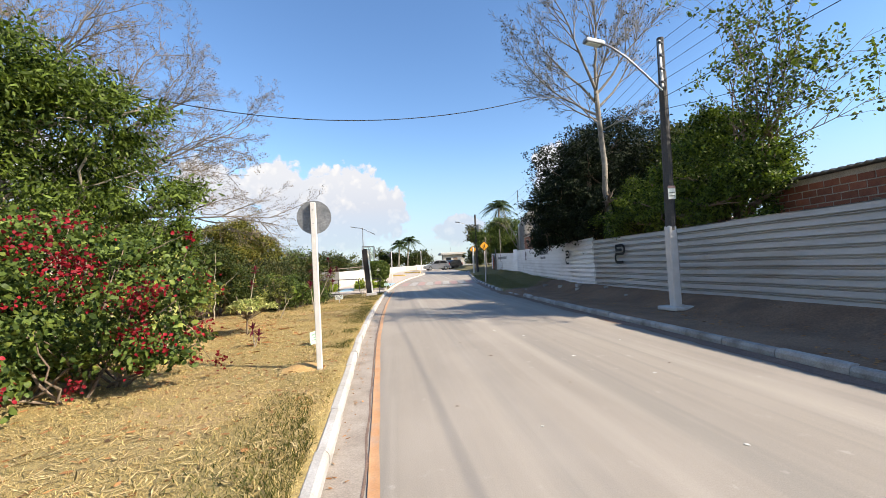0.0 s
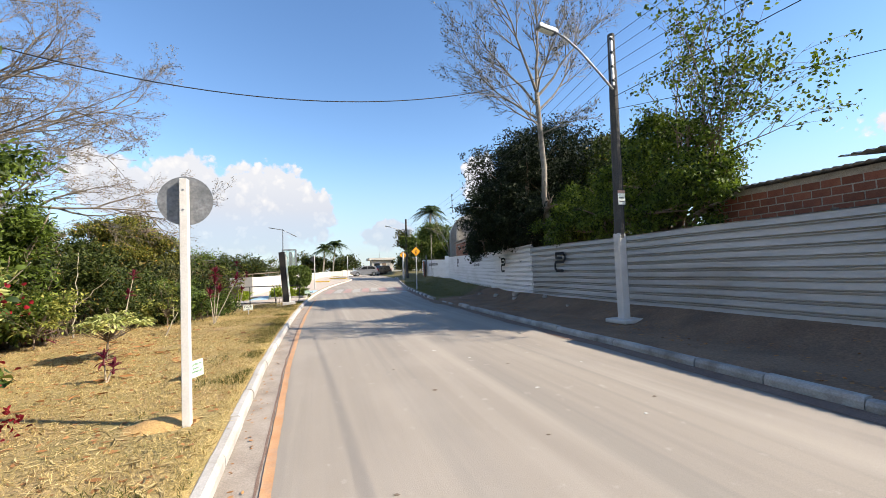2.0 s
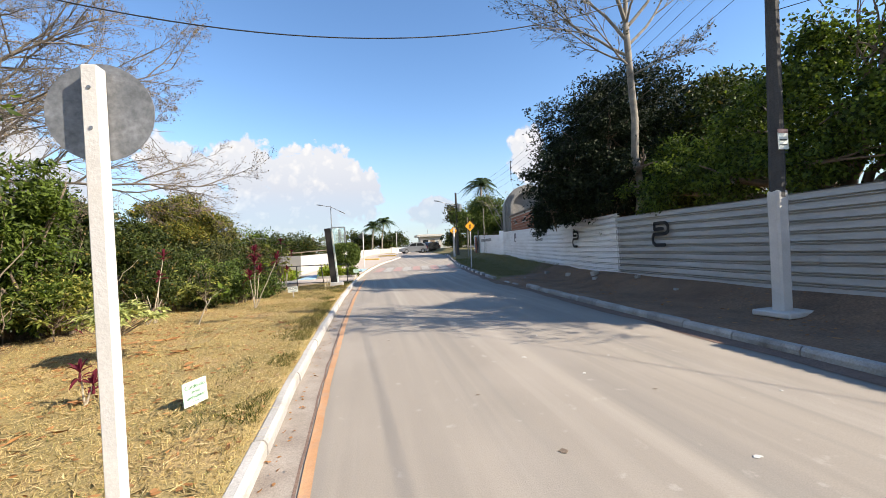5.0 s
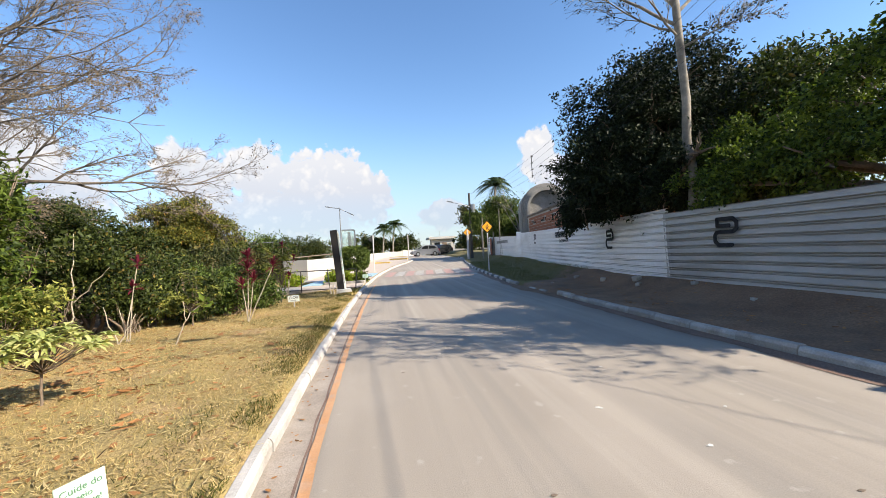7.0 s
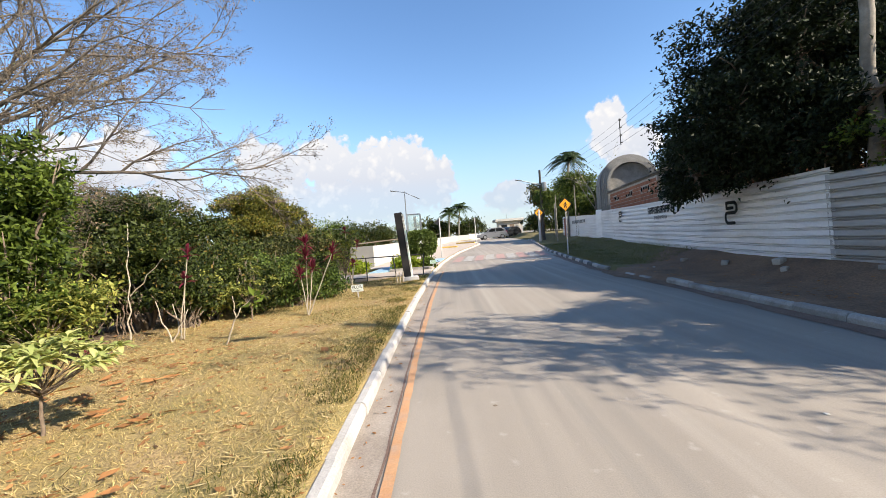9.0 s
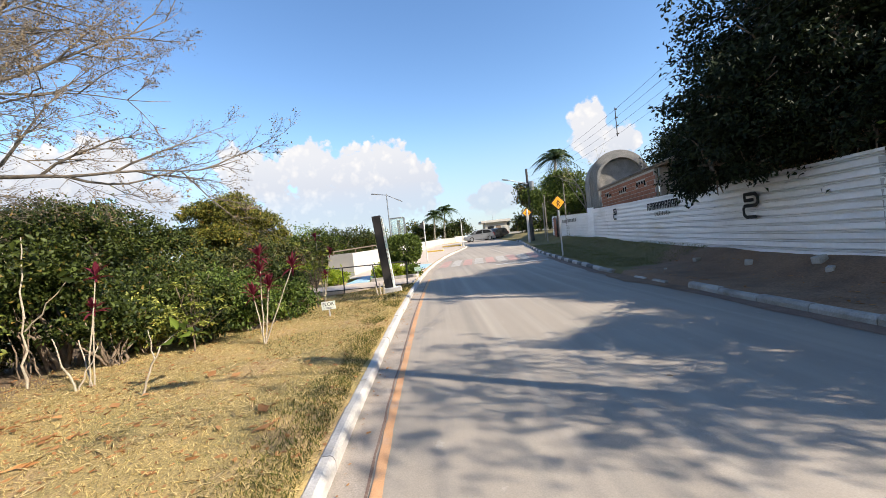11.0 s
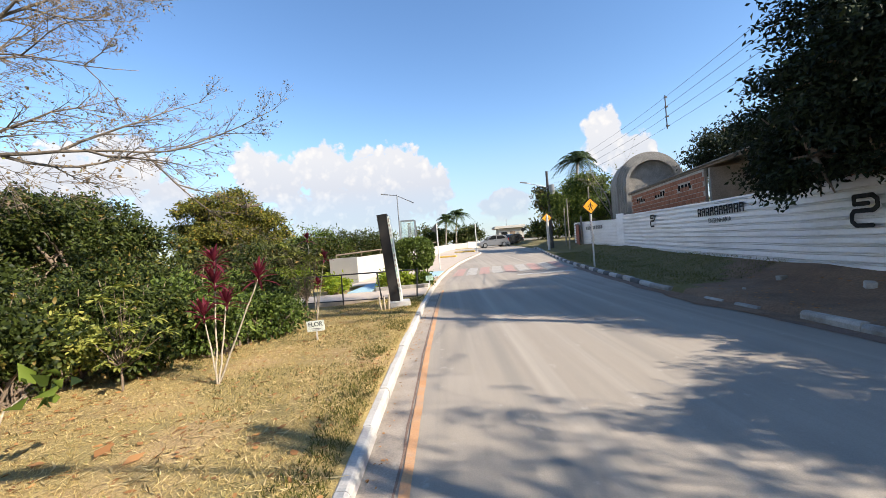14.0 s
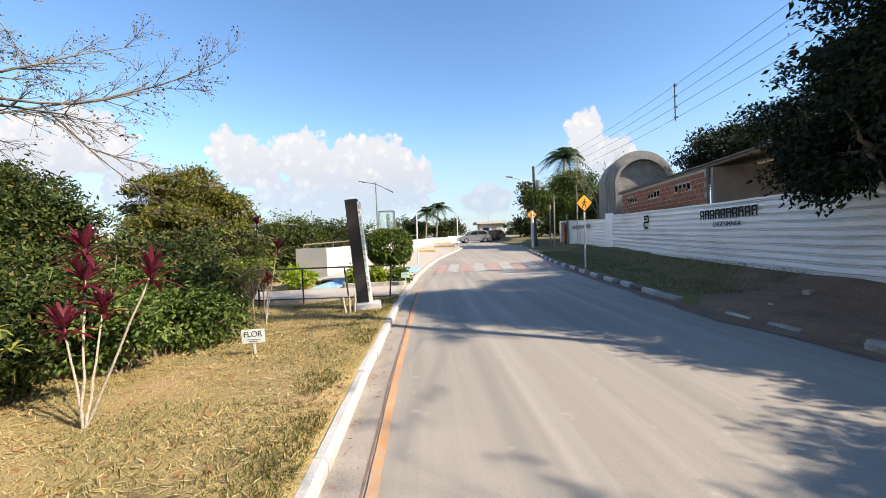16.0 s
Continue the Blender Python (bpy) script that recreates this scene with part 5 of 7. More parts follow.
def cordyline(x, y, stems, label, seed, length=0.36, width=0.045, mat=None, n=18):
    rg = random.Random(seed)
    z = left_z(x, y)
    root = empty("cordyline", pose(x, y, z), label, "plant", "cordylines")
    for dx, dy, h, rosettes in stems:
        base, top = Vector((rg.uniform(-0.05, 0.05), rg.uniform(-0.05, 0.05), -0.05)), Vector((dx, dy, h))
        path = limb(rg, base, top, 0.016, 0.01, 7, 0.02)
        vs, fs = tubes([path], 6)
        part_of("stem", mesh_of("stem", vs, fs, M_stem_pale, True), root)
        for f in rosettes:
            at = base.lerp(top, f)
            mv = ([], [])
            blades(rg, at, (dx * 0.2, dy * 0.2, 1), n, length, width, mv, 0.5, 1.0)
            blades(rg, at - Vector((0, 0, 0.06)), (0, 0, 1), n // 2, length * 0.9, width, mv, 0.9, 0.4)
            bud = part("rosette", rod(at - Vector((0, 0, 0.1)), at + Vector((0, 0, 0.03)), 0.018, 0.008, 6), mat or L_cord, root, "rosette of dark crimson leaves")
            for q in range(len(mv[0]) // 12):
                part_of("leaf", mesh_of("leaf", mv[0][q * 12:q * 12 + 12], [tuple(v - q * 12 for v in fc) for fc in mv[1][q * 6:q * 6 + 6]], mat or L_cord, True), bud)


cordyline(-3.27, 16.66, ((0.02, 0.1, 1.68, (1.0, 0.82)), (0.65, 0.05, 1.42, (1.0,)), (-0.12, 0.0, 0.95, (1.0,)), (0.12, 0.15, 1.1, (1.0,))), "tall cordyline with crimson leaves on pale bare stems", 71)
cordyline(-5.2, 15.05, ((0.25, 0.0, 1.65, (1.0,)), (0.12, 0.05, 1.15, (1.0,)), (-0.2, 0.1, 0.7, ())), "thin cordyline with two small crimson heads", 72, 0.26, 0.06, None, 10)
cordyline(-3.3, 21.2, ((-0.1, 0.0, 2.05, (1.0,)), (0.25, 0.1, 1.55, (1.0,)), (0.1, -0.1, 0.9, (1.0,))), "cordyline with dark red heads among pale leaves", 73, 0.28, 0.06, None, 12)
cordyline(-2.98, 8.82, ((0.0, 0.0, 0.36, (1.0,)), (0.12, 0.0, 0.22, (1.0,))), "small young cordyline with brown-red leaves", 74, 0.2, 0.045, None, 9)
cordyline(-7.0, 14.2, ((0.0, 0.0, 0.25, (1.0,)), (0.4, 0.1, 0.2, (1.0,))), "low cordyline with dull red leaves", 75, 0.4, 0.06, None, 14)


def rosette_shrub(name, x, y, label, heads, stem_h, length, width, mat, seed, n=14):
    """A small plant with a short trunk and heads of pointed leaves."""
    rg = random.Random(seed)
    z = left_z(x, y)
    root = empty(name, pose(x, y, z), label, "shrub")
    paths, mv = [], ([], [])
    paths.append(limb(rg, (0, 0, -0.05), (0.02, 0, stem_h), 0.022, 0.018, 4, 0.06))
    for hx, hy, hz in heads:
        paths.append(limb(rg, (0.02, 0, stem_h * rg.uniform(0.85, 1)), (hx, hy, hz), 0.009, 0.004, 5, 0.08))
        blades(rg, (hx, hy, hz), (hx * 0.6, hy * 0.6, 1), n, length, width, mv, 0.9, 0.45)
    for i, pth in enumerate(paths):
        vs, fs = tubes([pth], 6)
        part_of("stem" if i else "trunk", mesh_of("stem", vs, fs, M_bark, True), root)
    part_of("foliage", mesh_of("foliage", mv[0], mv[1], mat, True), root)


rg = random.Random(81)
heads = []
for i in range(46):
    a, r = rg.uniform(0, 6.28), 0.55 * math.sqrt(rg.random())
    heads.append((0.12 + r * math.cos(a), r * math.sin(a), 0.84 - 0.5 * (r / 0.62) ** 2 * 0.45 + rg.uniform(-0.08, 0.06)))
rosette_shrub("variegated_bush", -3.86, 11.0, "small umbrella-shaped bush with cream-edged pale leaves", heads, 0.42, 0.19, 0.045, L_pale, 82)
heads = [(0.25 * rg.uniform(-1, 1), 0.25 * rg.uniform(-1, 1), rg.uniform(0.35, 1.45)) for i in range(30)] + [(0.55, 0, 0.95), (0.6, 0.1, 0.75), (0.4, -0.1, 0.5)]
rosette_shrub("croton", -4.66, 16.75, "narrow croton shrub with yellow-green leaves", heads, 0.3, 0.17, 0.05, L_croton, 83, 12)
heads = [(0.5 * rg.uniform(-1, 1), 0.4 * rg.uniform(-1, 1), rg.uniform(0.9, 2.0)) for i in range(36)]
rosette_shrub("croton", -3.45, 20.9, "tall croton shrub with yellow-green leaves", heads, 0.6, 0.2, 0.055, L_croton, 84, 12)
heads = [(0.6 * rg.uniform(-1, 1), 0.5 * rg.uniform(-1, 1), rg.uniform(0.4, 1.1)) for i in range(30)]
rosette_shrub("croton", -6.3, 13.4, "bushy croton with yellow-green leaves", heads, 0.3, 0.2, 0.05, L_croton, 85, 12)


def sapling(x, y, pts, label, seed, leafs=(), mat=None, r=0.016):
    rg, nr2 = random.Random(seed), np.random.default_rng(seed)
    z = left_z(x, y)
    root = empty("sapling", pose(x, y, z), label, "plant")
    vs, fs = tubes([limb(rg, a, b, r * q, r * 0.5 * q, 6, 0.07) for a, b, q in pts], 6)
    part_of("stem", mesh_of("stem", vs, fs, M_stem_pale, True), root)
    if leafs:
        pp = np.repeat(np.array(leafs), 8, 0) + nr2.normal(size=(len(leafs) * 8, 3)) * 0.07
        part_of("leaves", leaf_mesh("leaves", pp, 0.17, nr2, mat or L_bright, 0.5, 0.3), root)


sapling(-3.95, 14.3, (((0, 0, -0.05), (0.3, 0.05, 0.62), 1.2), ((0.22, 0.03, 0.45), (0.2, 0.0, 0.85), 0.8), ((0.3, 0.05, 0.62), (0.52, 0.1, 0.78), 0.6)), "bare leaning sapling with a few leaves on the lawn", 91, ((0.5, 0.1, 0.76), (0.6, 0.1, 0.75)))
sapling(-6.5, 15.4, (((0, 0, -0.05), (0.1, 0, 1.3), 1.6), ((0.1, 0, 1.1), (0.0, 0.2, 2.4), 1.1), ((0.08, 0, 0.9), (0.9, 0, 1.7), 0.9)), "thin pale sapling among the shrubs", 92, ((0, 0.2, 2.4), (0.1, 0.2, 2.0), (0.9, 0, 1.7), (0, 0.1, 1.8)), L_mid)
sapling(-6.2, 12.0, (((0, 0, -0.05), (-0.15, 0, 2.2), 1.6), ((-0.1, 0, 1.2), (0.6, 0, 2.0), 1.0)), "thin pale sapling among the shrubs", 93, ((-0.15, 0, 2.2), (0.6, 0, 2.0)), L_mid)
sapling(-5.3, 14.9, (((0, 0, -0.05), (-0.25, 0, 0.8), 1.2), ((0, 0, -0.05), (0.3, 0.1, 0.6), 1.0)), "cut pale stems at the bed's edge", 94)

# ---- totem, rail and paving by the footpath ----
tz = left_z(-1.35, 22.1)
t = empty("totem", pose(-1.36, 22.1, tz), "leaning dark totem with pale printed edge on white base", "totem")
LEANT = -4.6
part("panel", box((0.27, 0.24, 2.45), (-0.17, 0, 1.28), (0, LEANT, 0), bevel=0.008), M_totem, t, "dark brown panel")
part("edge_strip", box((0.06, 0.2, 2.36), (-0.006, -0.03, 1.26), (0, LEANT, 0), bevel=0.004), M_card_white, t, "pale edge strip with faded prints")
rg = random.Random(5)
for i in range(16):
    z = 0.3 + i * 0.135
    x = -0.006 + (z - 1.26) * math.tan(radians(LEANT)) 
    part("print", box((0.045, 0.004, rg.uniform(0.05, 0.11)), (x, -0.134, z), (0, LEANT, 0)), (M_wall_white, M_paving, M_card_white, M_card_green)[rg.randrange(4)], t)
part("base", box((0.56, 0.5, 0.18), (0.02, 0, 0.06), (0, 0, 8), bevel=0.02), M_whitewash, t, "whitewashed concrete base")
for dx in (-0.42, -0.33, -0.24):
    pst = empty("cut_stump", pose(-1.36 + dx, 21.75 + dx * 0.1, tz), "cut pale stake standing beside the totem", "stake", "stakes by the totem")
    part("stake", rod((0, 0, -0.05), (0.05 * (dx + 0.3) * 10, 0, 0.42 + dx * 0.2), 0.028, 0.02, 7), M_stem_pale, pst)


def slab(name, pts, top, depth, mat, label, category):
    bm = bmesh.new()
    f = bm.faces.new([bm.verts.new((x, y, top(x, y) if callable(top) else top)) for x, y in pts])
    r = bmesh.ops.extrude_face_region(bm, geom=[f])
    bmesh.ops.translate(bm, verts=[v for v in r["geom"] if isinstance(v, bmesh.types.BMVert)], vec=(0, 0, -depth))
    bmesh.ops.recalc_face_normals(bm, faces=bm.faces)
    me = bpy.data.meshes.new(name)
    bm.to_mesh(me)
    bm.free()
    me.materials.append(mat)
    return tagged(new(name, me), label, category, kind="structure")


slab("footpath", [(-8, 23.75), (kerb_l(23.75) - 0.22, 23.75), (kerb_l(25.6) - 0.22, 25.6), (-8, 25.6)], lambda x, y: road_z(y) + 0.16, 0.25, M_paving, "pinkish concrete footpath leading off the road", "footpath")
px = [(kerb_l(y) - 0.22, y) for y in np.arange(28.2, 49, 1.3)]
slab_pts = [(-4.0, 28.2)] + px + [(0.6, 49)]
vs = []
fs = []
for j, y in enumerate(np.arange(28.2, 60, 1.2)):
    wallx = -4.0 + (y - 30) * 0.155
    for u in (0, 0.5, 1):
        xx = wallx + (kerb_l(y) - 0.2 - wallx) * u
        vs.append((xx, y, road_z(y) + 0.145))
    if j:
        for u in (0, 1):
            a = (j - 1) * 3 + u
            fs.append((a, a + 1, a + 4, a + 3))
tagged(new("pavement", mesh_of("pavement", vs, fs, M_paving, True)), "pinkish concrete pavement beside the white wall", "pavement", kind="structure")
slab("ramp", [(-3.6, 25.6), (-2.75, 25.6), (-2.6, 28.2), (-3.3, 28.2)], lambda x, y: road_z(y) + 0.19, 0.06, M_blue_paint, "pale blue painted ramp", "ramp")
slab("corner_ramp", [(-0.95, 29.6), (kerb_l(29.6) - 0.24, 29.6), (kerb_l(32) - 0.24, 32), (-0.8, 32)], lambda x, y: road_z(y) + 0.16, 0.04, M_blue_paint, "pale blue painted kerb ramp", "ramp")
slab("bed_edge", [(-2.6, 25.75), (-0.7, 25.75), (-0.62, 25.95), (-2.6, 25.95)], lambda x, y: road_z(y) + 0.26, 0.2, M_kerb_g, "concrete edge of the planting bed", "edging")

rail = empty("hand_rail", pose(0, 23.62, road_z(23.6) + 0.12), "thin dark metal handrail along the footpath", "handrail")
for x, dx in ((-5.6, 0), (-4.4, 0), (-3.25, 0), (-2.05, 0.1), (-0.98, -0.08)):
    part("post", rod((x, 0, -0.1), (x - dx, 0, 0.86), 0.022, seg=8), M_dark_metal, rail)
part("top_bar", rod((-5.6, 0, 0.87), (-0.98, 0, 0.84), 0.02, seg=8), M_dark_metal, rail)
part("lower_bar", rod((-5.6, 0, 0.08), (-0.98, 0, 0.02), 0.016, seg=8), M_dark_metal, rail)

# clipped hedge and low planting
nr = np.random.default_rng(17)
N = 17000
d = nr.normal(size=(N, 3))
d /= np.linalg.norm(d, axis=1)[:, None]
d = np.sign(d) * np.abs(d) ** 0.62
d /= (np.abs(d) ** 2.7).sum(1)[:, None] ** 0.37
pts = np.array([-1.18, 27.0, 1.52]) + d * np.array([0.74, 0.74, 0.6]) * nr.uniform(0.86, 1.02, N)[:, None]
rg = random.Random(18)
plant("clipped_bush", "round clipped dark-green bush on a short stem", "bush", [limb(rg, (-1.18, 27, 0.2), (-1.18, 27, 1.5), 0.05, 0.03)] + [limb(rg, (-1.18, 27, 0.9), (-1.18 + rg.uniform(-0.5, 0.5), 27 + rg.uniform(-0.5, 0.5), 1.7), 0.025, 0.01) for _ in range(8)], M_bark, [("foliage", leaf_mesh("foliage", pts, 0.1, nr, L_hedge, 0.55, 0.0, d * 0.5))], at=(-1.18, 27, 0.2))
for i, (x, y, w, h, lm) in enumerate(((-2.2, 26.4, 0.45, 0.75, L_yellowgreen), (-1.5, 26.3, 0.4, 0.65, L_yellowgreen), (-0.85, 26.3, 0.35, 0.6, L_bright), (-4.6, 27.4, 0.7, 0.8, L_yellowgreen), (-4.2, 26.4, 0.5, 0.5, L_yellowgreen), (-5.4, 26.5, 0.6, 0.7, L_bush))):
    shrub("low_shrub", "low bright yellow-green shrub in the planting bed", x, y, w, h, lm, 300 + i, 90, 14, 0.13, 0.09, 0.4, 0.0, M_bark, 0.2, road_z(y) + 0.1, "bed shrubs")
garden_sign(pose(-0.62, 25.55, road_z(25.6) + 0.16, 0, 0, -4), 0.26, 0.17, M_card_green, M_greenink, "", "small pale garden sign beside the clipped bush", 0.32)

# white parapet wall with rail
def wall_run(name, a, b, za, zb, ha, hb, thick, mat, label, n=12):
    vs, fs = [], []
    a, b = Vector((*a, 0)), Vector((*b, 0))
    dd = (b - a).normalized()
    nn = Vector((dd.y, -dd.x, 0)) * thick / 2
    for i in range(n + 1):
        f = i / n
        q = a.lerp(b, f)
        z0, h = za + (zb - za) * f, ha + (hb - ha) * f
        for s, zz in ((-1, z0 - 0.5), (1, z0 - 0.5), (1, z0 + h), (-1, z0 + h)):
            vs.append(q + nn * s + Vector((0, 0, zz)))
    for i in range(n):
        for k in range(4):
            p0, p1 = i * 4 + k, i * 4 + (k + 1) % 4
            fs.append((p0, p1, p1 + 4, p0 + 4))
    fs += [(3, 2, 1, 0), (n * 4, n * 4 + 1, n * 4 + 2, n * 4 + 3)]
    return tagged(new(name, mesh_of(name, vs, fs, mat)), label, "wall", kind="structure")


wall_run("wall_west", (-4.1, 30.0), (1.6, 66.5), 0.27, 1.2, 1.28, 0.85, 0.18, M_wall_white, "long low white parapet wall beside the pavement", 14)
wall_run("wall_corner", (-5.4, 30.3), (-4.02, 29.92), 0.27, 0.27, 1.3, 1.3, 0.2, M_wall_white, "end of the low white parapet wall", 2)
wall_run("wall_north", (1.6, 66.5), (3.4, 67.5), 1.2, 1.2, 0.85, 0.85, 0.18, M_wall_white, "low white wall at the road's end", 2)
wr = empty("parapet_rail", pose(0, 0, 0), "brown timber rail along the white parapet", "rail")
for i in range(8):
    f0, f1 = i / 8, (i + 1) / 8
    a = Vector((-5.2, 30.6, 1.72)).lerp(Vector((-0.6, 56, 2.35)), f0)
    b = Vector((-5.2, 30.6, 1.72)).lerp(Vector((-0.6, 56, 2.35)), f1)
    part("bar", rod(a, b, 0.035, seg=7), M_bark, wr)
    part("post", rod((a.x, a.y, a.z - 0.9), a, 0.03, seg=7), M_bark, wr)


def flag_post(x, y, h, flag, label):
    z = road_z(y) + 0.12
    s = empty("marker_post", pose(x, y, z), label, "post", "white posts")
    part("post", rod((0, 0, -0.05), (0.01, 0, h), 0.035, seg=10), M_whitewash, s)
    if flag:
        part("sign_plate", prism([(-0.34, h - 0.32), (0.0, h - 0.55), (0.0, h)], 0.012), M_dark_metal, s, "dark triangular plate seen edge-on")
    else:
        part("cap", ico(0.05, (0.01, 0, h)), M_whitewash, s)


flag_post(-0.3, 33.4, 2.55, True, "tall white post with a dark triangular plate")
flag_post(3.0, 47.3, 2.6, False, "tall plain white post at the pavement's edge")
ob = empty("yellow_kerb", pose(0.3, 44.5, road_z(44.5) + 0.14, 0, 0, -20), "low yellow-painted kerb on the pavement", "kerb")
part("block", box((1.5, 0.25, 0.14), (0, 0, 0.06), bevel=0.02), M_yellow_kerb, ob)
ob = empty("yellow_kerb", pose(2.1, 51, road_z(51) + 0.14, 0, 0, -30), "low yellow-painted kerb on the pavement", "kerb")
part("block", box((2.2, 0.25, 0.14), (0, 0, 0.06), bevel=0.02), M_yellow_kerb, ob)


def street_lamp(x, y, z, h, arms, label):
    s = empty("street_lamp", pose(x, y, z), label, "street lamp", "street lamps")
    part("pole", rod((0, 0, -0.3), (0, 0, h), 0.06, 0.04), M_grey_metal, s)
    for dx, dz in arms:
        part("arm", rod((0, 0, h - 0.1), (dx * 0.6, 0, h - 0.1 + dz * 0.6), 0.03, seg=8), M_grey_metal, s)
        part("lamp_head", box((abs(dx) * 0.5, 0.2, 0.07), (dx * 0.85, 0, h - 0.1 + dz * 0.85), (0, -math.degrees(math.atan2(dz, dx)) if dx > 0 else -math.degrees(math.atan2(-dz, -dx)), 0), bevel=0.015), M_grey_metal, s, "flat grey lamp head")


street_lamp(-3.2, 42, 0.5, 5.5, ((-1.1, 0.2), (1.15, -0.6)), "grey double-armed street lamp behind the white wall")
street_lamp(-8.9, 42, -0.2, 3.5, ((-0.7, 0.05),), "grey garden lamp among the bushes")

gt = empty("glass_lift_tower", pose(-3.2, 50, 0.9), "glazed lift tower with slim grey frame", "tower")
m = bpy.data.materials.new("tower_glass")
m.use_nodes = True
bs = m.node_tree.nodes["Principled BSDF"]
bs.inputs["Base Color"].default_value, bs.inputs["Roughness"].default_value, bs.inputs["Transmission Weight"].default_value = (0.75, 0.85, 0.85, 1), 0.03, 0.9
M_glass = m
for sx in (-0.7, 0.7):
    for sy in (-0.6, 0.6):
        part("frame_post", box((0.08, 0.08, 3.7), (sx, sy, 1.75)), M_grey_metal, gt)
for z in (0.6, 3.6):
    for sy in (-0.6, 0.6):
        part("frame_bar", box((1.4, 0.08, 0.08), (0, sy, z)), M_grey_metal, gt)
for sy in (-0.6, 0.6):
    pane = part("pane", box((1.3, 0.012, 2.9), (0, sy, 2.1)), M_glass, gt)
    pane.visible_shadow = False
part("car_guide", box((0.3, 0.2, 3.4), (0.1, 0.2, 1.7)), M_dark_metal, gt, "dark lift machinery")

# ---- east side, further on ----
def warning_sign(x, y, h, size, label, mark, scale=1.0):
    z = road_z(y) + 0.15
    s = empty("warning_sign", pose(x, y, z), label, "road sign", "warning signs")
    part("post", rod((0, 0, -0.1), (0.02, 0, h), 0.035 * scale, seg=10), M_whitewash, s, "white post")
    a = size / math.sqrt(2)
    part("sign_plate", box((size, 0.008, size), (0, -0.05, h - a * 0.6), (0, 45, 0), bevel=0.003), M_black_paint, s, "black-edged diamond plate")
    part("sign_face", box((size * 0.86, 0.006, size * 0.86), (0, -0.057, h - a * 0.6), (0, 45, 0)), M_yellow, s, "yellow sign face")
    c = h - a * 0.6
    if mark == "walker":
        for sz, at, r in (((0.05, 0.15), (0.0, 0.03), 10), ((0.04, 0.2), (-0.05, -0.12), 22), ((0.04, 0.2), (0.05, -0.12), -25), ((0.03, 0.14), (-0.07, 0.02), 40), ((0.03, 0.14), (0.07, 0.03), -40)):
            part("pictogram_bar", box((sz[0] * size / 0.6, 0.004, sz[1] * size / 0.6), (at[0] * size / 0.6, -0.063, c + at[1] * size / 0.6), (0, r, 0)), M_black_paint, s)
        part("pictogram_dot", disc(0.035 * size / 0.6, 0.004, pose(0.01, -0.063, c + 0.14 * size / 0.6, 90, 0, 0), 14), M_black_paint, s)
    else:
        part("pictogram_bar", box((size * 0.55, 0.004, size * 0.08), (0, -0.063, c - size * 0.1)), M_black_paint, s)
        part("pictogram_bar", box((size * 0.3, 0.004, size * 0.14), (0, -0.063, c)), M_black_paint, s)
    return s


warning_sign(6.35, 28.4, 2.78, 0.52, "yellow diamond pedestrian warning sign on a white post", "walker")
warning_sign(8.5, 43.7, 2.8, 0.62, "yellow diamond speed-hump sign on a thick white post", "hump", 3.0)
p = empty("power_pole", pose(9.4, 46, road_z(46) + 0.15), "dark power pole further along the road", "power pole")
part("shaft", rod((0, 0, -0.2), (0, 0, 6.6), 0.14, 0.1), M_concrete_dark, p)
part("lamp_arm", rod((0, -0.1, 5.2), (-1.9, -0.3, 5.7), 0.035, seg=8), M_grey_metal, p)
part("lamp_head", box((0.6, 0.22, 0.1), (-2.1, -0.3, 5.75), (0, 10, 0), bevel=0.03), M_grey_metal, p, "grey street lamp head")
part("transformer", rod((0.3, -0.2, 4.6), (0.3, -0.2, 5.4), 0.22, seg=14), M_grey_metal, p, "grey transformer can")
for x, y, h, r in ((9.2, 40.6, 3.7, 0.05), (10.6, 40, 4.4, 0.05), (10.0, 44.0, 3.2, 0.06), (10.4, 41.4, 2.4, 0.08)):
    q = empty("timber_pole", pose(x, y, road_z(y) + 0.2), "thin weathered timber pole beside the fence", "pole", "timber poles")
    part("shaft", rod((0, 0, -0.2), (0.04, 0, h), r, r * 0.8, 8), M_bark_pale, q)
q = empty("rusty_panel", pose(10.35, 42.2, road_z(42) + 0.3, 0, 0, 80), "rusty brown metal panel at the end of the fence", "panel")
part("sheet", box((1.7, 0.03, 1.7), (0, 0, 0.85), bevel=0.006), M_brick, q)
part("frame", box((1.76, 0.02, 0.08), (0, 0.02, 1.68)), M_dark_metal, q)

# letters on the fence
a = math.degrees(math.atan2(10.85 - 8.1, 35.5 - 15.8))


def on_fence(y, z, off=0.05):
    return pose(fence_x(y) - off, y, z, 90, 0, -90 - a)


brand = empty("fence_lettering", on_fence(24.75, 2.16), "dark painted company lettering on the white fence", "lettering")
LW = 0.29
for i in range(10):
    bm = bmesh.new()
    for x, z, w, h in ((-0.09, -0.01, 0.06, 0.26), (0.08, -0.01, 0.06, 0.26), (0, 0.125, 0.23, 0.06), (0, -0.02 + 0.04 * (i % 2), 0.14, 0.05)):
        add_box(bm, (w, h, 0.008), ((i - 4.5) * LW + x, z, 0))
    part("letter_shape", bm, M_black_paint, brand)
part_of("lettering", text_mesh("ENGENHARIA", 0.23, M_black_paint), brand, "small dark capital letters", pose(0, -0.33, 0))
brand2 = empty("far_fence_lettering", pose(10.56, 39.3, 2.2, 90, 0, -87), "faded dark company lettering on the far fence", "lettering")
for i in range(10):
    part("letter_shape", box((0.2, 0.24, 0.006), ((i - 4.5) * 0.27, 0, 0)), M_sign_back, brand2)

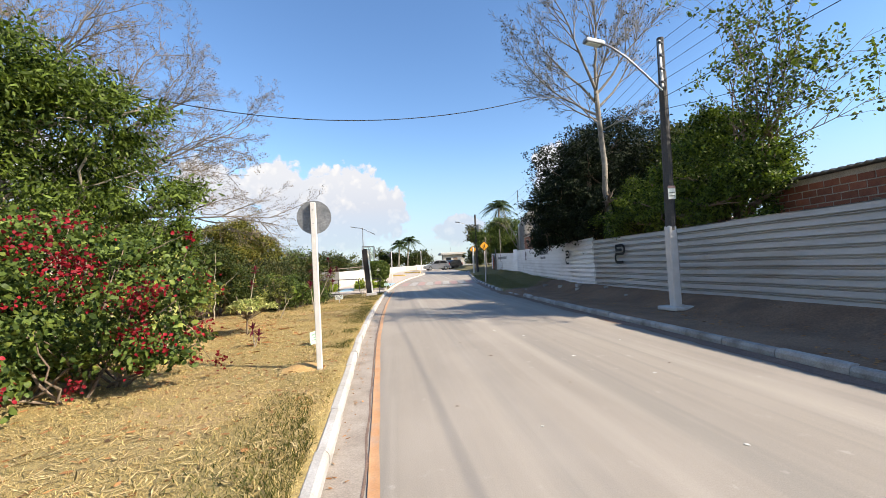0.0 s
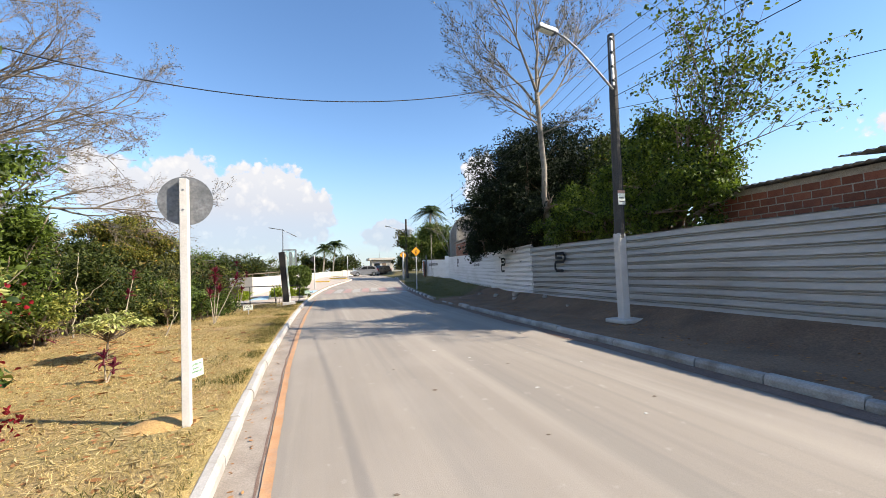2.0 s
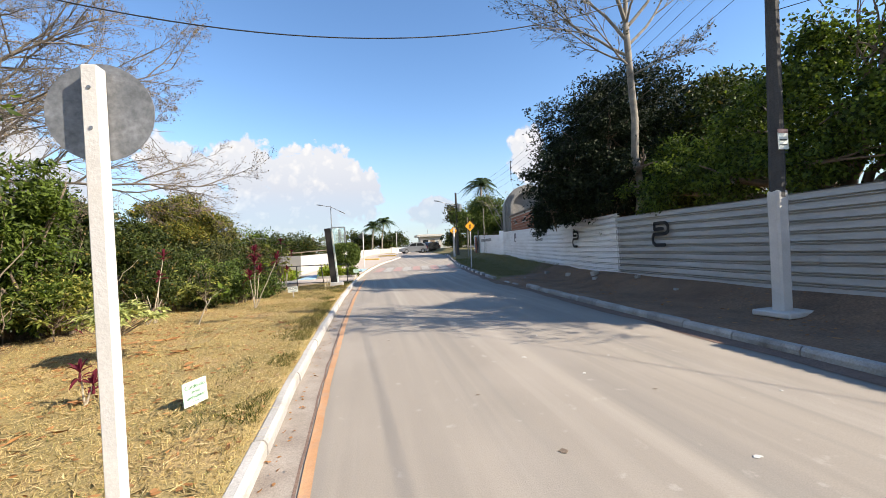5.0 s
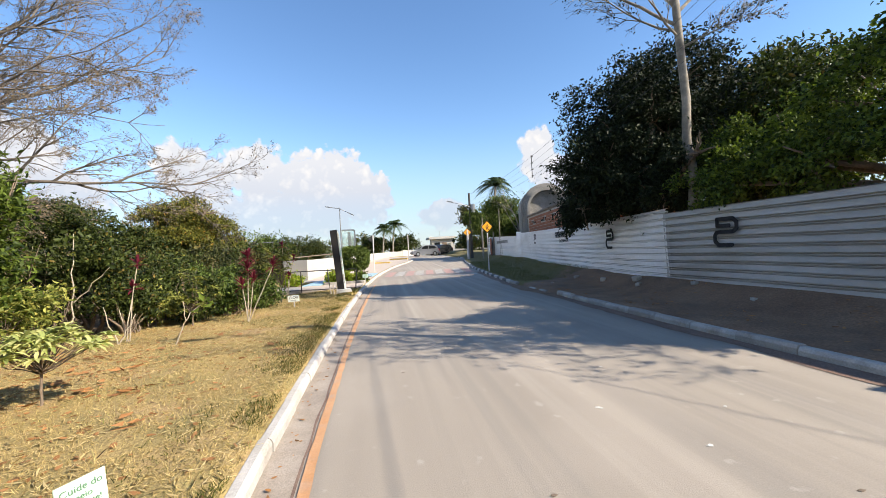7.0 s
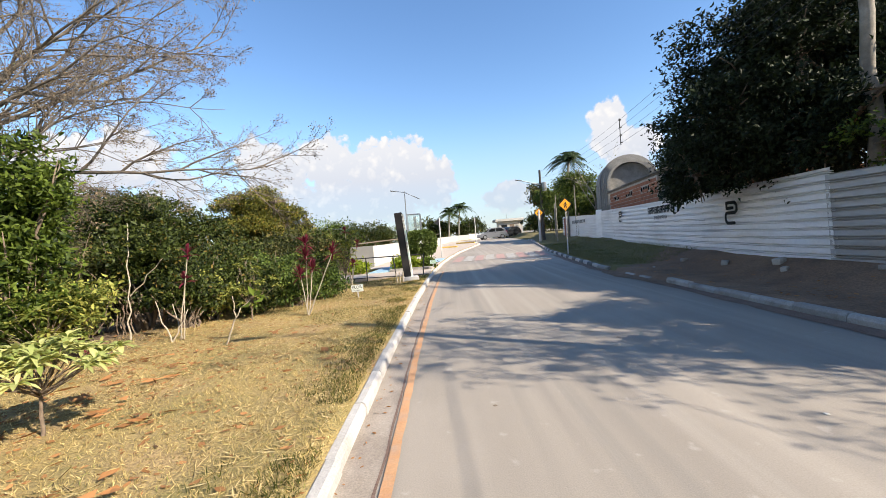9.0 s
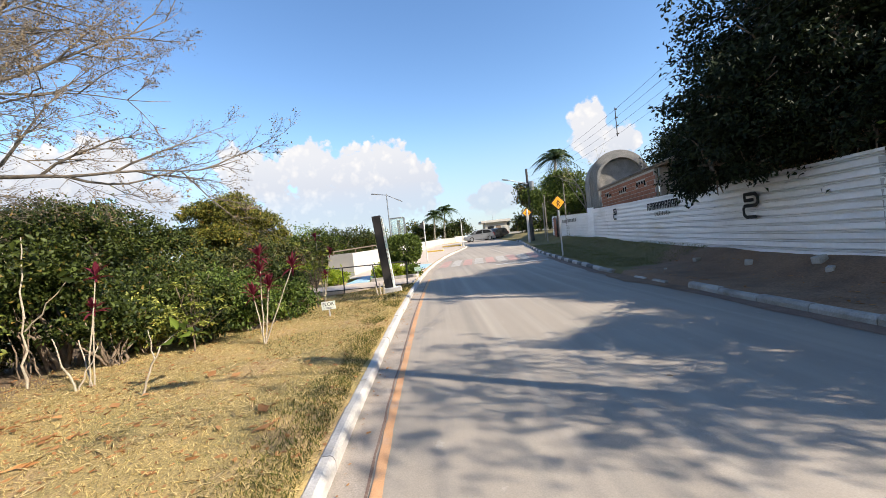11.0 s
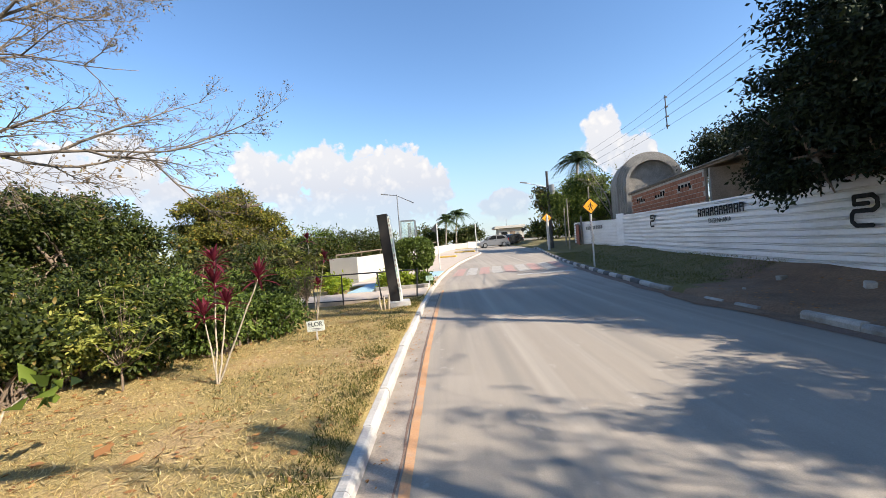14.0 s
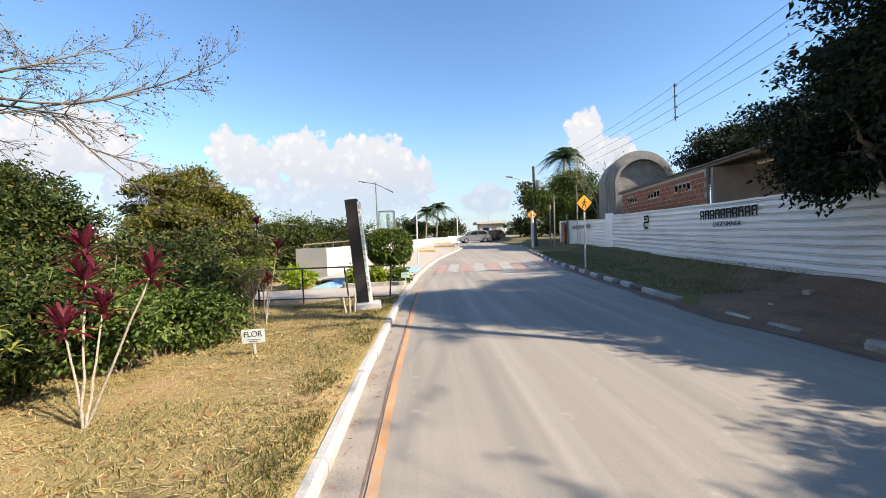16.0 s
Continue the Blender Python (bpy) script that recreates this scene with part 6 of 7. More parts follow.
# ---- brick building with concrete arch ----
def brick_wall(name, a, b, z0, z1, bl, bh, mat, label, lim=300, holes=(), thick=0.14):
    """Single bricks with recessed joints along a line."""
    A, B = Vector((*a, 0)), Vector((*b, 0))
    d = (B - A).normalized()
    L = (B - A).length
    ang = math.degrees(math.atan2(d.y, d.x))
    w = empty(name, pose(A.x, A.y, 0, 0, 0, ang), label, "wall", kind="structure")
    bm = box((L, thick - 0.03, z1 - z0), (L / 2, 0, (z0 + z1) / 2))
    part("core", bm, M_mortar, w, "mortar of the joints")
    full = bpy.data.meshes.new("brick")
    bm = box((bl - 0.024, thick, bh - 0.024), bevel=0.006)
    bm.to_mesh(full)
    bm.free()
    full.materials.append(mat)
    rg2 = random.Random(int(L * 100))
    rows, n = int((z1 - z0) / bh), 0
    for r in range(rows - 1, -1, -1):
        off = 0.5 * (r % 2)
        for c in range(int(L / bl) + 1):
            x = (c + off) * bl + bl / 2 - bl * 0.5
            z = z0 + (r + 0.5) * bh
            if x < bl * 0.4 or x > L - bl * 0.4 or n >= lim or any(abs(x - hx) < hw and abs(z - hz) < hh for hx, hz, hw, hh in holes):
                continue
            part_of("brick", full, w, "", pose(x, rg2.uniform(-0.006, 0.006), z, 0, rg2.uniform(-0.8, 0.8), 0))
            n += 1
    for hx, hz, hw, hh in holes:
        part("opening", box((hw * 2 - 0.02, thick - 0.01, hh * 2 - 0.02), (hx, 0, hz)), M_cavity, w, "dark ventilation opening")
    return w


brick_wall("wall_house", (9.6, -4), (9.6, 9.2), 0.4, 3.16, 0.33, 0.165, M_brick, "old dark red brick house wall behind the fence", 290)
wall_run("wall_house_end", (9.72, 9.2), (16, 9.2), 0.4, 0.4, 2.76, 2.76, 0.15, M_plaster, "rendered end wall of the old house", 2)
wall_run("wall_house_back", (16, 9.2), (16, -4), 0.4, 0.4, 2.76, 2.76, 0.15, M_plaster, "rendered back wall of the old house", 2)
wall_run("wall_house_south", (9.72, -4), (16, -4), 0.4, 0.4, 2.76, 2.76, 0.15, M_plaster, "rendered south wall of the old house", 2)


def corrugated(name, corners, mat, label, waves, amp=0.022, thick=0.008):
    """A wavy roof sheet between four corners, its waves running from the first edge to the last."""
    a, b, c, d = (Vector(v) for v in corners)
    n = waves * 4
    vs, fs = [], []
    for lay in (0, -thick):
        for j in range(2):
            for i in range(n + 1):
                f = i / n
                q = (a.lerp(b, f) if j == 0 else d.lerp(c, f))
                vs.append(q + Vector((0, 0, lay + amp * math.sin(i * math.pi / 2))))
    m = n + 1
    for i in range(n):
        fs.append((i, i + 1, m + i + 1, m + i))
        fs.append((2 * m + i + 1, 2 * m + i, 3 * m + i, 3 * m + i + 1))
        fs.append((2 * m + i, 2 * m + i + 1, i + 1, i))
        fs.append((m + i, m + i + 1, 3 * m + i + 1, 3 * m + i))
    return tagged(new(name, mesh_of(name, vs, fs, mat, True)), label, "roof", kind="structure")


corrugated("roof_house", ((9.3, 9.4, 3.2), (9.3, 5.4, 3.2), (12.8, 5.4, 3.55), (12.8, 9.4, 3.55)), M_roof_sheet, "grey corrugated roof sheets of the old house", 24)
corrugated("roof_house_upper", ((9.2, 6.4, 3.36), (9.2, -4.3, 3.36), (12.8, -4.3, 3.75), (12.8, 6.4, 3.75)), M_roof_sheet, "overlapping grey corrugated roof sheets", 58)
corrugated("roof_house_rear", ((16.3, -4.3, 3.2), (16.3, 9.4, 3.2), (12.8, 9.4, 3.6), (12.8, -4.3, 3.6)), M_roof_sheet, "rear slope of the corrugated roof", 60)

P0, P1 = Vector((10.85, 27.6, 0)), Vector((12.1, 36.6, 0))
Lb = (P1 - P0).length
holes = [(g + k * 0.34, 3.5, 0.12, 0.13) for g in (1.3, 4.1, 6.9) for k in range(4)]
brick_wall("wall_site", P0[:2], P1[:2], 2.1, 4.0, 0.3, 0.2, M_brick2, "orange hollow-brick wall with rows of small openings", 300, holes)
wall_run("wall_site_base", P0[:2], P1[:2], 0.5, 0.6, 1.59, 1.49, 0.12, M_mortar, "rough base of the brick wall", 2)
wall_run("wall_site_side", (10.9, 27.45), (17, 26.4), 0.5, 0.5, 3.5, 3.6, 0.16, M_plaster, "grey rendered side wall of the unfinished building", 2)
wall_run("wall_site_back", (17, 26.4), (18.2, 36), 0.5, 0.5, 3.6, 3.6, 0.16, M_plaster, "grey rendered back wall of the unfinished building", 2)
corrugated("roof_site", ((12.0, 37.0, 4.12), (9.9, 21.0, 4.2), (16.6, 20.0, 5.2), (18.6, 36.2, 5.1)), M_roof_sheet, "brown corrugated roof over the unfinished building", 70)
for x, y in ((10.9, 24.2), (10.5, 21.3), (14.5, 21.0)):
    q = empty("roof_post", pose(x, y, 0.45), "pale timber post under the corrugated roof", "post", "roof posts")
    part("shaft", box((0.12, 0.12, 3.75 if x < 12 else 4.3), (0, 0, 1.85 if x < 12 else 2.1), bevel=0.006), M_stem_pale, q)
q = empty("roof_beam", pose(0, 0, 0), "brown timber beam under the corrugated roof", "beam")
part("beam", rod((10.1, 21.1, 4.1), (12.0, 36.8, 4.03), 0.05, seg=6), M_bark, q)
wall_run("wall_site_dark", (10.4, 21.6), (17, 20.6), 0.45, 0.45, 2.6, 2.6, 0.12, M_brick, "dark brick wall beneath the trees", 2)


def arch_ring(cx, y0, depth, z0, cz, ri, ro, mat, root, name, seg=28):
    """A round arch on straight legs, with depth."""
    vs, fs = [], []
    prof = []
    for r in (ri, ro):
        ring = [(-r, z0)] + [(-r * math.cos(math.pi * i / seg), cz + r * 1.02 * math.sin(math.pi * i / seg)) for i in range(seg + 1)] + [(r, z0)]
        prof.append(ring)
    k = len(prof[0])
    for y in (y0, y0 + depth):
        for ring in prof:
            vs += [(cx + x, y, z) for x, z in ring]
    for i in range(k - 1):
        fs += [(i, k + i, k + i + 1, i + 1), (2 * k + i, 2 * k + i + 1, 3 * k + i + 1, 3 * k + i), (k + i, 3 * k + i, 3 * k + i + 1, k + i + 1), (i, i + 1, 2 * k + i + 1, 2 * k + i)]
    me = mesh_of(name, vs, fs, mat, False)
    part_of(name, me, root)


ar = empty("concrete_arch", pose(14.75, 39.0, 0.85, 0, 0, -14), "large weathered concrete vault with stepped arch rings", "arch")
for i, (ri, ro, y0, dp) in enumerate(((1.95, 2.2, 0.8, 2.6), (1.84, 2.08, 0.58, 2.0), (1.73, 1.96, 0.38, 2.0), (1.62, 1.84, 0.2, 2.0), (1.5, 1.72, 0.05, 2.0))):
    arch_ring(0, y0, dp, 0, 4.15, ri, ro, M_plaster, ar, "arch_ring")
part("gable_wall", prism([(-1.6, 0.0), (1.6, 0.0), (1.6, 4.2), (1.3, 5.0), (0.75, 5.5), (0, 5.72), (-0.75, 5.5), (-1.3, 5.0), (-1.6, 4.2)], 0.15, pose(0, 0.55, 0)), M_concrete, ar, "grey infill wall of the vault")

# ---- trees on the east side further on ----
leafy_tree("street_tree", "leafy green tree beside the far poles", (12.6, 47, 0.9), [(12.2, 47, 5.0, 2.2, 2.0, 1.9), (14.2, 48, 4.6, 2.0, 2.0, 2.0), (11.2, 46, 4.2, 1.3, 1.3, 1.3), (13.4, 46.6, 3.0, 2.4, 2.0, 1.6), (10.7, 46.4, 5.2, 1.4, 1.3, 1.0), (13.0, 46.2, 6.0, 1.4, 1.3, 1.0)], 0.2, 1700, 16, 0.21, L_hedge, M_bark, 201, 0.26, 0.45)
leafy_tree("street_tree", "small leafy tree with a thin crown by the power pole", (9.9, 49, 1.0), [(9.8, 49, 5.6, 1.0, 1.0, 0.9), (10.7, 49.4, 5.0, 0.9, 0.9, 0.8)], 0.12, 150, 13, 0.3, L_mid2, M_bark, 202, 0.3, 0.3)
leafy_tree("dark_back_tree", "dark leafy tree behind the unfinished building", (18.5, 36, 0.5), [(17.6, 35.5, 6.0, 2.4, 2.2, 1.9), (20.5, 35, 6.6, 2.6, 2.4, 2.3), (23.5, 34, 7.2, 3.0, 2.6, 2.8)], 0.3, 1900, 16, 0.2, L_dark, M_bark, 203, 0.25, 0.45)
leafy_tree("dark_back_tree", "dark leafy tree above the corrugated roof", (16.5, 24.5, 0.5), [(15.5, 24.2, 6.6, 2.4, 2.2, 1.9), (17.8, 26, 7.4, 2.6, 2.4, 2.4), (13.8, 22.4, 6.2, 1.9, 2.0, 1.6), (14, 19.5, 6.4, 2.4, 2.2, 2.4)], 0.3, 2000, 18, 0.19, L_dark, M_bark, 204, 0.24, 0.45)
leafy_tree("street_tree", "green tree behind the concrete arch", (16, 44, 0.9), [(16.5, 44, 4.4, 2.4, 2, 1.8)], 0.2, 350, 14, 0.32, L_mid, M_bark, 206, 0.35, 0.45)
bare_tree("small_bare_tree", "small bare pale tree beside the concrete arch", (13.6, 43, 0.8), (13.4, 43, 3.6), [(0.8, (11.6, 43, 6.6), 0.05), (1.0, (13.2, 43.2, 7.4), 0.06), (1.0, (14.8, 42.6, 7.2), 0.05), (0.9, (15.8, 43, 6.0), 0.05)], 0.09, M_bark_pale, 207, L_croton, 2, 5, 0.1, 0.12, 1, 0.8, 0.5)


def palm(x, y, z, h, seed, label, size=2.2, lean=0.4):
    rg, nr2 = random.Random(seed), np.random.default_rng(seed)
    root = empty("palm_tree", pose(x, y, z), label, "palm", "palms")
    top = Vector((lean, 0, h))
    vs, fs = tubes([[(Vector((lean * (i / 8) ** 2, 0, h * i / 8 - 0.1)), 0.17 - 0.06 * i / 8) for i in range(9)]], 8)
    part_of("trunk", mesh_of("trunk", vs, fs, M_bark_pale, True), root)
    for k in range(26):
        az, el = k * 2.4, rg.uniform(-0.2, 1.3)
        o = Vector((math.cos(az) * math.cos(el), math.sin(az) * math.cos(el), math.sin(el)))
        side = o.cross(Vector((0, 0, 1))).normalized()
        vs, fs = [], []
        L = size * rg.uniform(0.85, 1.1)
        mid = []
        for i in range(11):
            f = i / 10
            mid.append(top + o * L * f + Vector((0, 0, -0.75 * L * f * f)))
        for i in range(1, 11):
            f = i / 10
            w = 0.55 * size / 2.2 * math.sin(math.pi * min(f * 0.8 + 0.15, 1))
            dirn = (mid[i] - mid[i - 1]).normalized()
            for sgn in (-1, 1):
                for sub in (0, 0.5):
                    q = mid[i - 1].lerp(mid[i], sub)
                    b = len(vs)
                    tip = q + side * sgn * w + dirn * w * 0.5 + Vector((0, 0, -w * 0.35))
                    vs += [q, q + dirn * 0.11, tip]
                    fs.append((b, b + 1, b + 2))
        b = len(vs)
        for q in mid:
            vs += [q + side * 0.02, q - side * 0.02]
        fs += [(b + 2 * i, b + 2 * i + 1, b + 2 * i + 3, b + 2 * i + 2) for i in range(10)]
        part_of("frond", mesh_of("frond", vs, fs, L_palm), root)


palm(0.6, 80, 1.0, 5.2, 1, "coconut palm at the end of the road", 3.4)
palm(2.4, 82, 1.0, 6.2, 2, "coconut palm at the end of the road", 3.2, 0.6)
palm(12.6, 48.5, 1.0, 7.6, 3, "tall palm rising above the street trees", 2.9)
for i, (x, y, r, h, lm) in enumerate(((-3.2, 84, 2.6, 5.0, L_mid), (-0.6, 86, 2.2, 4.6, L_mid), (5.0, 86, 2.4, 5.0, L_mid), (3.4, 88, 2.0, 4.4, L_mid), (14, 60, 3.0, 5.0, L_mid), (18, 66, 4, 6.0, L_mid2), (24, 56, 5, 7, L_mid), (19, 92, 3, 3.5, L_mid2))):
    leafy_tree("far_tree", "green tree beyond the end of the road", (x, y, 0.8), [(x, y, 0.8 + h * 0.6, r, r, h * 0.42), (x + r * 0.6, y, 0.8 + h * 0.5, r * 0.6, r * 0.6, h * 0.35)], 0.14, int(80 * r), 14, 0.4, lm, M_bark, 220 + i, 0.4, 0.4, group="far trees")

# ---- cars and gatehouse ----
M_car_silver = material("silver_car_paint", (0.26, 0.27, 0.29), (0.24, 0.25, 0.27), scale=1, fine=200, rough=0.28, bump=0, metal=0.5, contrast=0.03)
M_car_black = material("black_car_paint", (0.015, 0.016, 0.018), (0.02, 0.02, 0.022), scale=1, fine=200, rough=0.25, bump=0, metal=0.2, contrast=0.03)
M_tint = material("tinted_glass", (0.012, 0.014, 0.016), (0.02, 0.022, 0.024), scale=1, rough=0.06, bump=0)
M_tyre = material("tyre_rubber", (0.015, 0.015, 0.015), (0.025, 0.025, 0.025), scale=6, rough=0.9, bump=0.2)
M_lamp_red = material("tail_lamp", (0.35, 0.01, 0.01), (0.3, 0.01, 0.01), scale=4, rough=0.2, bump=0)
M_lamp_clear = material("head_lamp", (0.7, 0.72, 0.75), (0.6, 0.62, 0.65), scale=4, rough=0.15, bump=0)


def hatchback(m, paint, label):
    """Front towards -x."""
    c = empty("car", m, label, "car")
    lower = [(-1.92, 0.3), (-1.95, 0.55), (-1.88, 0.72), (-1.0, 0.92), (1.7, 0.98), (1.88, 0.85), (1.9, 0.35), (1.75, 0.22), (-1.7, 0.22)]
    part("body", prism(lower, 1.66, None, 0.06), paint, c, smooth=False)
    cabin = [(-1.05, 0.9), (-0.35, 1.42), (0.1, 1.5), (1.15, 1.48), (1.62, 1.3), (1.78, 0.95)]
    part("cabin", prism(cabin, 1.5, None, 0.06), paint, c)
    for s in (-1, 1):
        for pts in (((-0.82, 0.98), (-0.28, 1.36), (0.28, 1.4), (0.28, 0.98)), ((0.36, 0.98), (0.36, 1.4), (1.08, 1.38), (1.42, 1.18), (1.42, 1.0))):
            part("side_window", prism(pts, 0.012, pose(0, s * 0.752, 0)), M_tint, c, "dark side window")
        part("mirror", box((0.1, 0.16, 0.1), (-0.7, s * 0.88, 1.02), bevel=0.02), paint, c)
        part("headlight", box((0.14, 0.34, 0.14), (-1.85, s * 0.6, 0.7), (0, -20, 0), bevel=0.03), M_lamp_clear, c, "clear headlight")
        part("tail_lamp", box((0.1, 0.2, 0.34), (1.84, s * 0.7, 0.85), bevel=0.02), M_lamp_red, c, "red tail lamp")
        part("door_handle", box((0.14, 0.02, 0.03), (0.2, s * 0.84, 0.84), bevel=0.005), M_dark_metal, c)
        for x in (-1.2, 1.2):
            w = part("wheel", disc(0.3, 0.2, pose(x, s * 0.76, 0.3, 90, 0, 0), 22), M_tyre, c, "black tyre")
            part("rim", disc(0.2, 0.012, pose(x, s * 0.866, 0.3, 90, 0, 0), 16), M_grey_metal, w, "grey wheel rim")
    part("windscreen", box((0.02, 1.3, 0.72), (-0.72, 0, 1.17), (0, 53, 0)), M_tint, c, "dark windscreen")
    part("rear_window", box((0.02, 1.2, 0.36), (1.71, 0, 1.15), (0, -24, 0)), M_tint, c, "dark rear window")
    part("bumper", box((0.12, 1.6, 0.2), (-1.93, 0, 0.42), bevel=0.04), paint, c)
    part("bumper", box((0.12, 1.6, 0.2), (1.9, 0, 0.42), bevel=0.04), paint, c)
    return c


hatchback(pose(6.3, 62, road_z(62) + 0.0, 0, 0, 8), M_car_silver, "silver hatchback parked across the end of the road")
hatchback(pose(9.0, 65, road_z(65) + 0.0, 0, 0, 40), M_car_black, "black hatchback parked behind the silver car")
g = empty("gatehouse", pose(11.2, 78, 1.45), "small white gatehouse with a flat projecting roof", "building")
part("wall", box((4.0, 3.2, 3.2), (0, 0, 0.9)), M_wall_white, g)
part("roof", box((4.9, 4.2, 0.4), (-0.2, 0, 2.7), bevel=0.02), M_wall_white, g, "flat white roof slab")
w = part("window", box((1.0, 0.06, 1.0), (-1.1, -1.6, 1.4)), M_tint, g, "dark window")
part("frame", box((1.12, 0.04, 0.08), (-1.1, -1.62, 0.88)), M_grey_metal, w)
part("door", box((0.8, 0.06, 2.0), (0.2, -1.6, 0.95)), M_bark, g, "brown door")
part("aerial", rod((-0.4, 0, 2.9), (-0.4, 0, 4.0), 0.03, seg=6), M_grey_metal, g)
for x, y, h in ((14.4, 72, 2.3), (13.0, 76, 2.2)):
    q = empty("round_sign", pose(x, y, road_z(y)), "small round dark road sign on a pole", "road sign", "far round signs")
    part("post", rod((0, 0, -0.1), (0, 0, h), 0.04, seg=8), M_grey_metal, q)
    part("sign_disc", disc(0.3, 0.02, pose(0, -0.05, h, 90, 0, 0), 20), M_tint, q)
wall_run("wall_end", (13.4, 84), (30, 80), 1.1, 1.2, 1.0, 1.0, 0.2, M_wall_white, "low white wall beyond the gatehouse", 3)
wall_run("wall_gate", (3.4, 67.5), (7.4, 78), 1.2, 1.2, 1.0, 0.9, 0.2, M_wall_white, "low white wall leading to the gatehouse", 3)

# ---- chips, litter and grass ----
def flake(name, x, y, r, mat, label, seed, cat):
    rg2 = random.Random(seed)
    n = 9
    z = road_z(y) + 0.004
    pts = [(x + r * rg2.uniform(0.5, 1.2) * math.cos(i * 6.283 / n), y + r * 0.8 * rg2.uniform(0.5, 1.2) * math.sin(i * 6.283 / n)) for i in range(n)]
    vs = [(px_, py_, z) for px_, py_ in pts] + [(x + (px_ - x) * 0.8, y + (py_ - y) * 0.8, z + 0.003) for px_, py_ in pts]
    fs = [(i, (i + 1) % n, n + (i + 1) % n, n + i) for i in range(n)] + [tuple(range(n, 2 * n))]
    tagged(new(name, mesh_of(name, vs, fs, mat)), label, cat, "scraps on the road")


for i, (x, y, r) in enumerate(((2.76, 6.25, 0.06), (2.68, 2.95, 0.05), (1.28, 3.67, 0.03), (3.3, 5.0, 0.05), (2.2, 9.2, 0.07), (2.6, 8.3, 0.05), (4.1, 7.2, 0.04), (2.9, 10.4, 0.05), (3.3, 8.9, 0.04))):
    flake("pale_chip", x, y, r * 0.6, M_chip, "pale chip of paint lying on the road", i, "scrap")
for i, (x, y, r) in enumerate(((1.51, 6.68, 0.06), (0.6, 4.4, 0.03), (3.0, 7.6, 0.035), (2.1, 4.9, 0.03), (1.2, 8.0, 0.03), (3.8, 5.4, 0.04), (0.4, 11, 0.03), (2.4, 13, 0.04))):
    flake("dead_leaf", x, y, r * 0.8, M_bark, "dark dead leaf lying on the road", 50 + i, "leaf")

nr = np.random.default_rng(77)
n = 4200
lx = np.concatenate([nr.uniform(-7.5, -0.9, n), nr.normal(-4.5, 0.8, 700)])
ly = np.concatenate([nr.uniform(1, 23, n), nr.normal(12, 2.5, 700)])
pts = np.array([(x, y, left_z(x, y) + 0.012) for x, y in zip(lx, ly)])
me = leaf_mesh("fallen_leaves", pts, 0.085, nr, L_litter, 0.55, 0.0, np.tile((0, 0, 0), (len(pts), 1)), 0.05)
co = np.empty(len(me.vertices) * 3)
me.vertices.foreach_get("co", co)
co = co.reshape(len(pts), -1, 3)
co[:, :, 2] = pts[:, None, 2] + np.clip((co[:, :, 2] - pts[:, None, 2]) * 0.25, -0.008, 0.03)
me.vertices.foreach_set("co", co.ravel())
tagged(new("fallen_leaves", me), "scattered dry brown leaves on the lawn", "leaves", kind="stuff")
n = 260
ly = nr.uniform(0, 24, n)
pts = np.array([(kerb_l(y) - 0.05 + abs(nr.normal(0.05, 0.07)) + 0.015, y, road_z(y) + 0.014) for y in ly])
me = leaf_mesh("gutter_leaves", pts, 0.045, nr, L_litter, 0.6, 0.0, None, 0.05)
co = np.empty(len(me.vertices) * 3)
me.vertices.foreach_get("co", co)
co = co.reshape(len(pts), -1, 3)
co[:, :, 2] = pts[:, None, 2] + np.clip((co[:, :, 2] - pts[:, None, 2]) * 0.3, -0.004, 0.02)
me.vertices.foreach_set("co", co.ravel())
tagged(new("gutter_leaves", me), "dry leaves and grit gathered in the gutter", "leaves", kind="stuff")


def grass(name, xs, ys_, zf, size, mat, label, seed, flat=0.35):
    rg2 = np.random.default_rng(seed)
    pts = np.array([(x, y, zf(x, y) - 0.004) for x, y in zip(xs, ys_)])
    up = np.zeros((len(pts), 3))
    up[:, 2] = flat * 3
    me = leaf_mesh(name, pts, size, rg2, mat, 0.11, 0.0, up, 0.04)
    tagged(new(name, me), label, "grass", kind="stuff")


n = 230000
u = nr.random(n)
gy = 1.0 + 24.5 * nr.random(n) ** 1.1
gx = np.array([kerb_l(y) for y in gy]) - 0.2 - 6.2 * nr.random(n) ** 1.25
keep = np.array([noise.noise((x * 0.9, y * 0.9, 4)) > -0.25 or r < 0.35 for x, y, r in zip(gx, gy, u)])
keep &= ~((gy > 23.6) & (gy < 30))
keep &= np.hypot(gx + 1.36, (gy - 6.3) * 1.2) > 0.46
grass("dry_grass", gx[keep], gy[keep], left_z, 0.048, L_straw, "short dry straw-coloured grass blades of the lawn", 78, 0.12)
n = 26000
gy = 2.0 + 22 * nr.random(n)
gx = np.array([kerb_l(y) for y in gy]) - 0.22 - np.abs(nr.normal(0, 0.35, n)) - 0.0
keep = np.array([noise.noise((x * 1.3, y * 0.8, 9)) > 0.0 for x, y in zip(gx, gy)])
grass("kerb_grass", gx[keep], gy[keep], left_z, 0.055, L_green_blade, "greener grass tufts along the kerb", 79, 0.3)
n = 16000
gy = 21.6 + 17 * nr.random(n)
gx = np.array([kerb_r(y) for y in gy]) + 0.2 + 3.4 * nr.random(n)
grass("verge_grass", gx, gy, right_z, 0.08, L_green_blade, "short green grass of the verge below the fence", 80, 0.3)


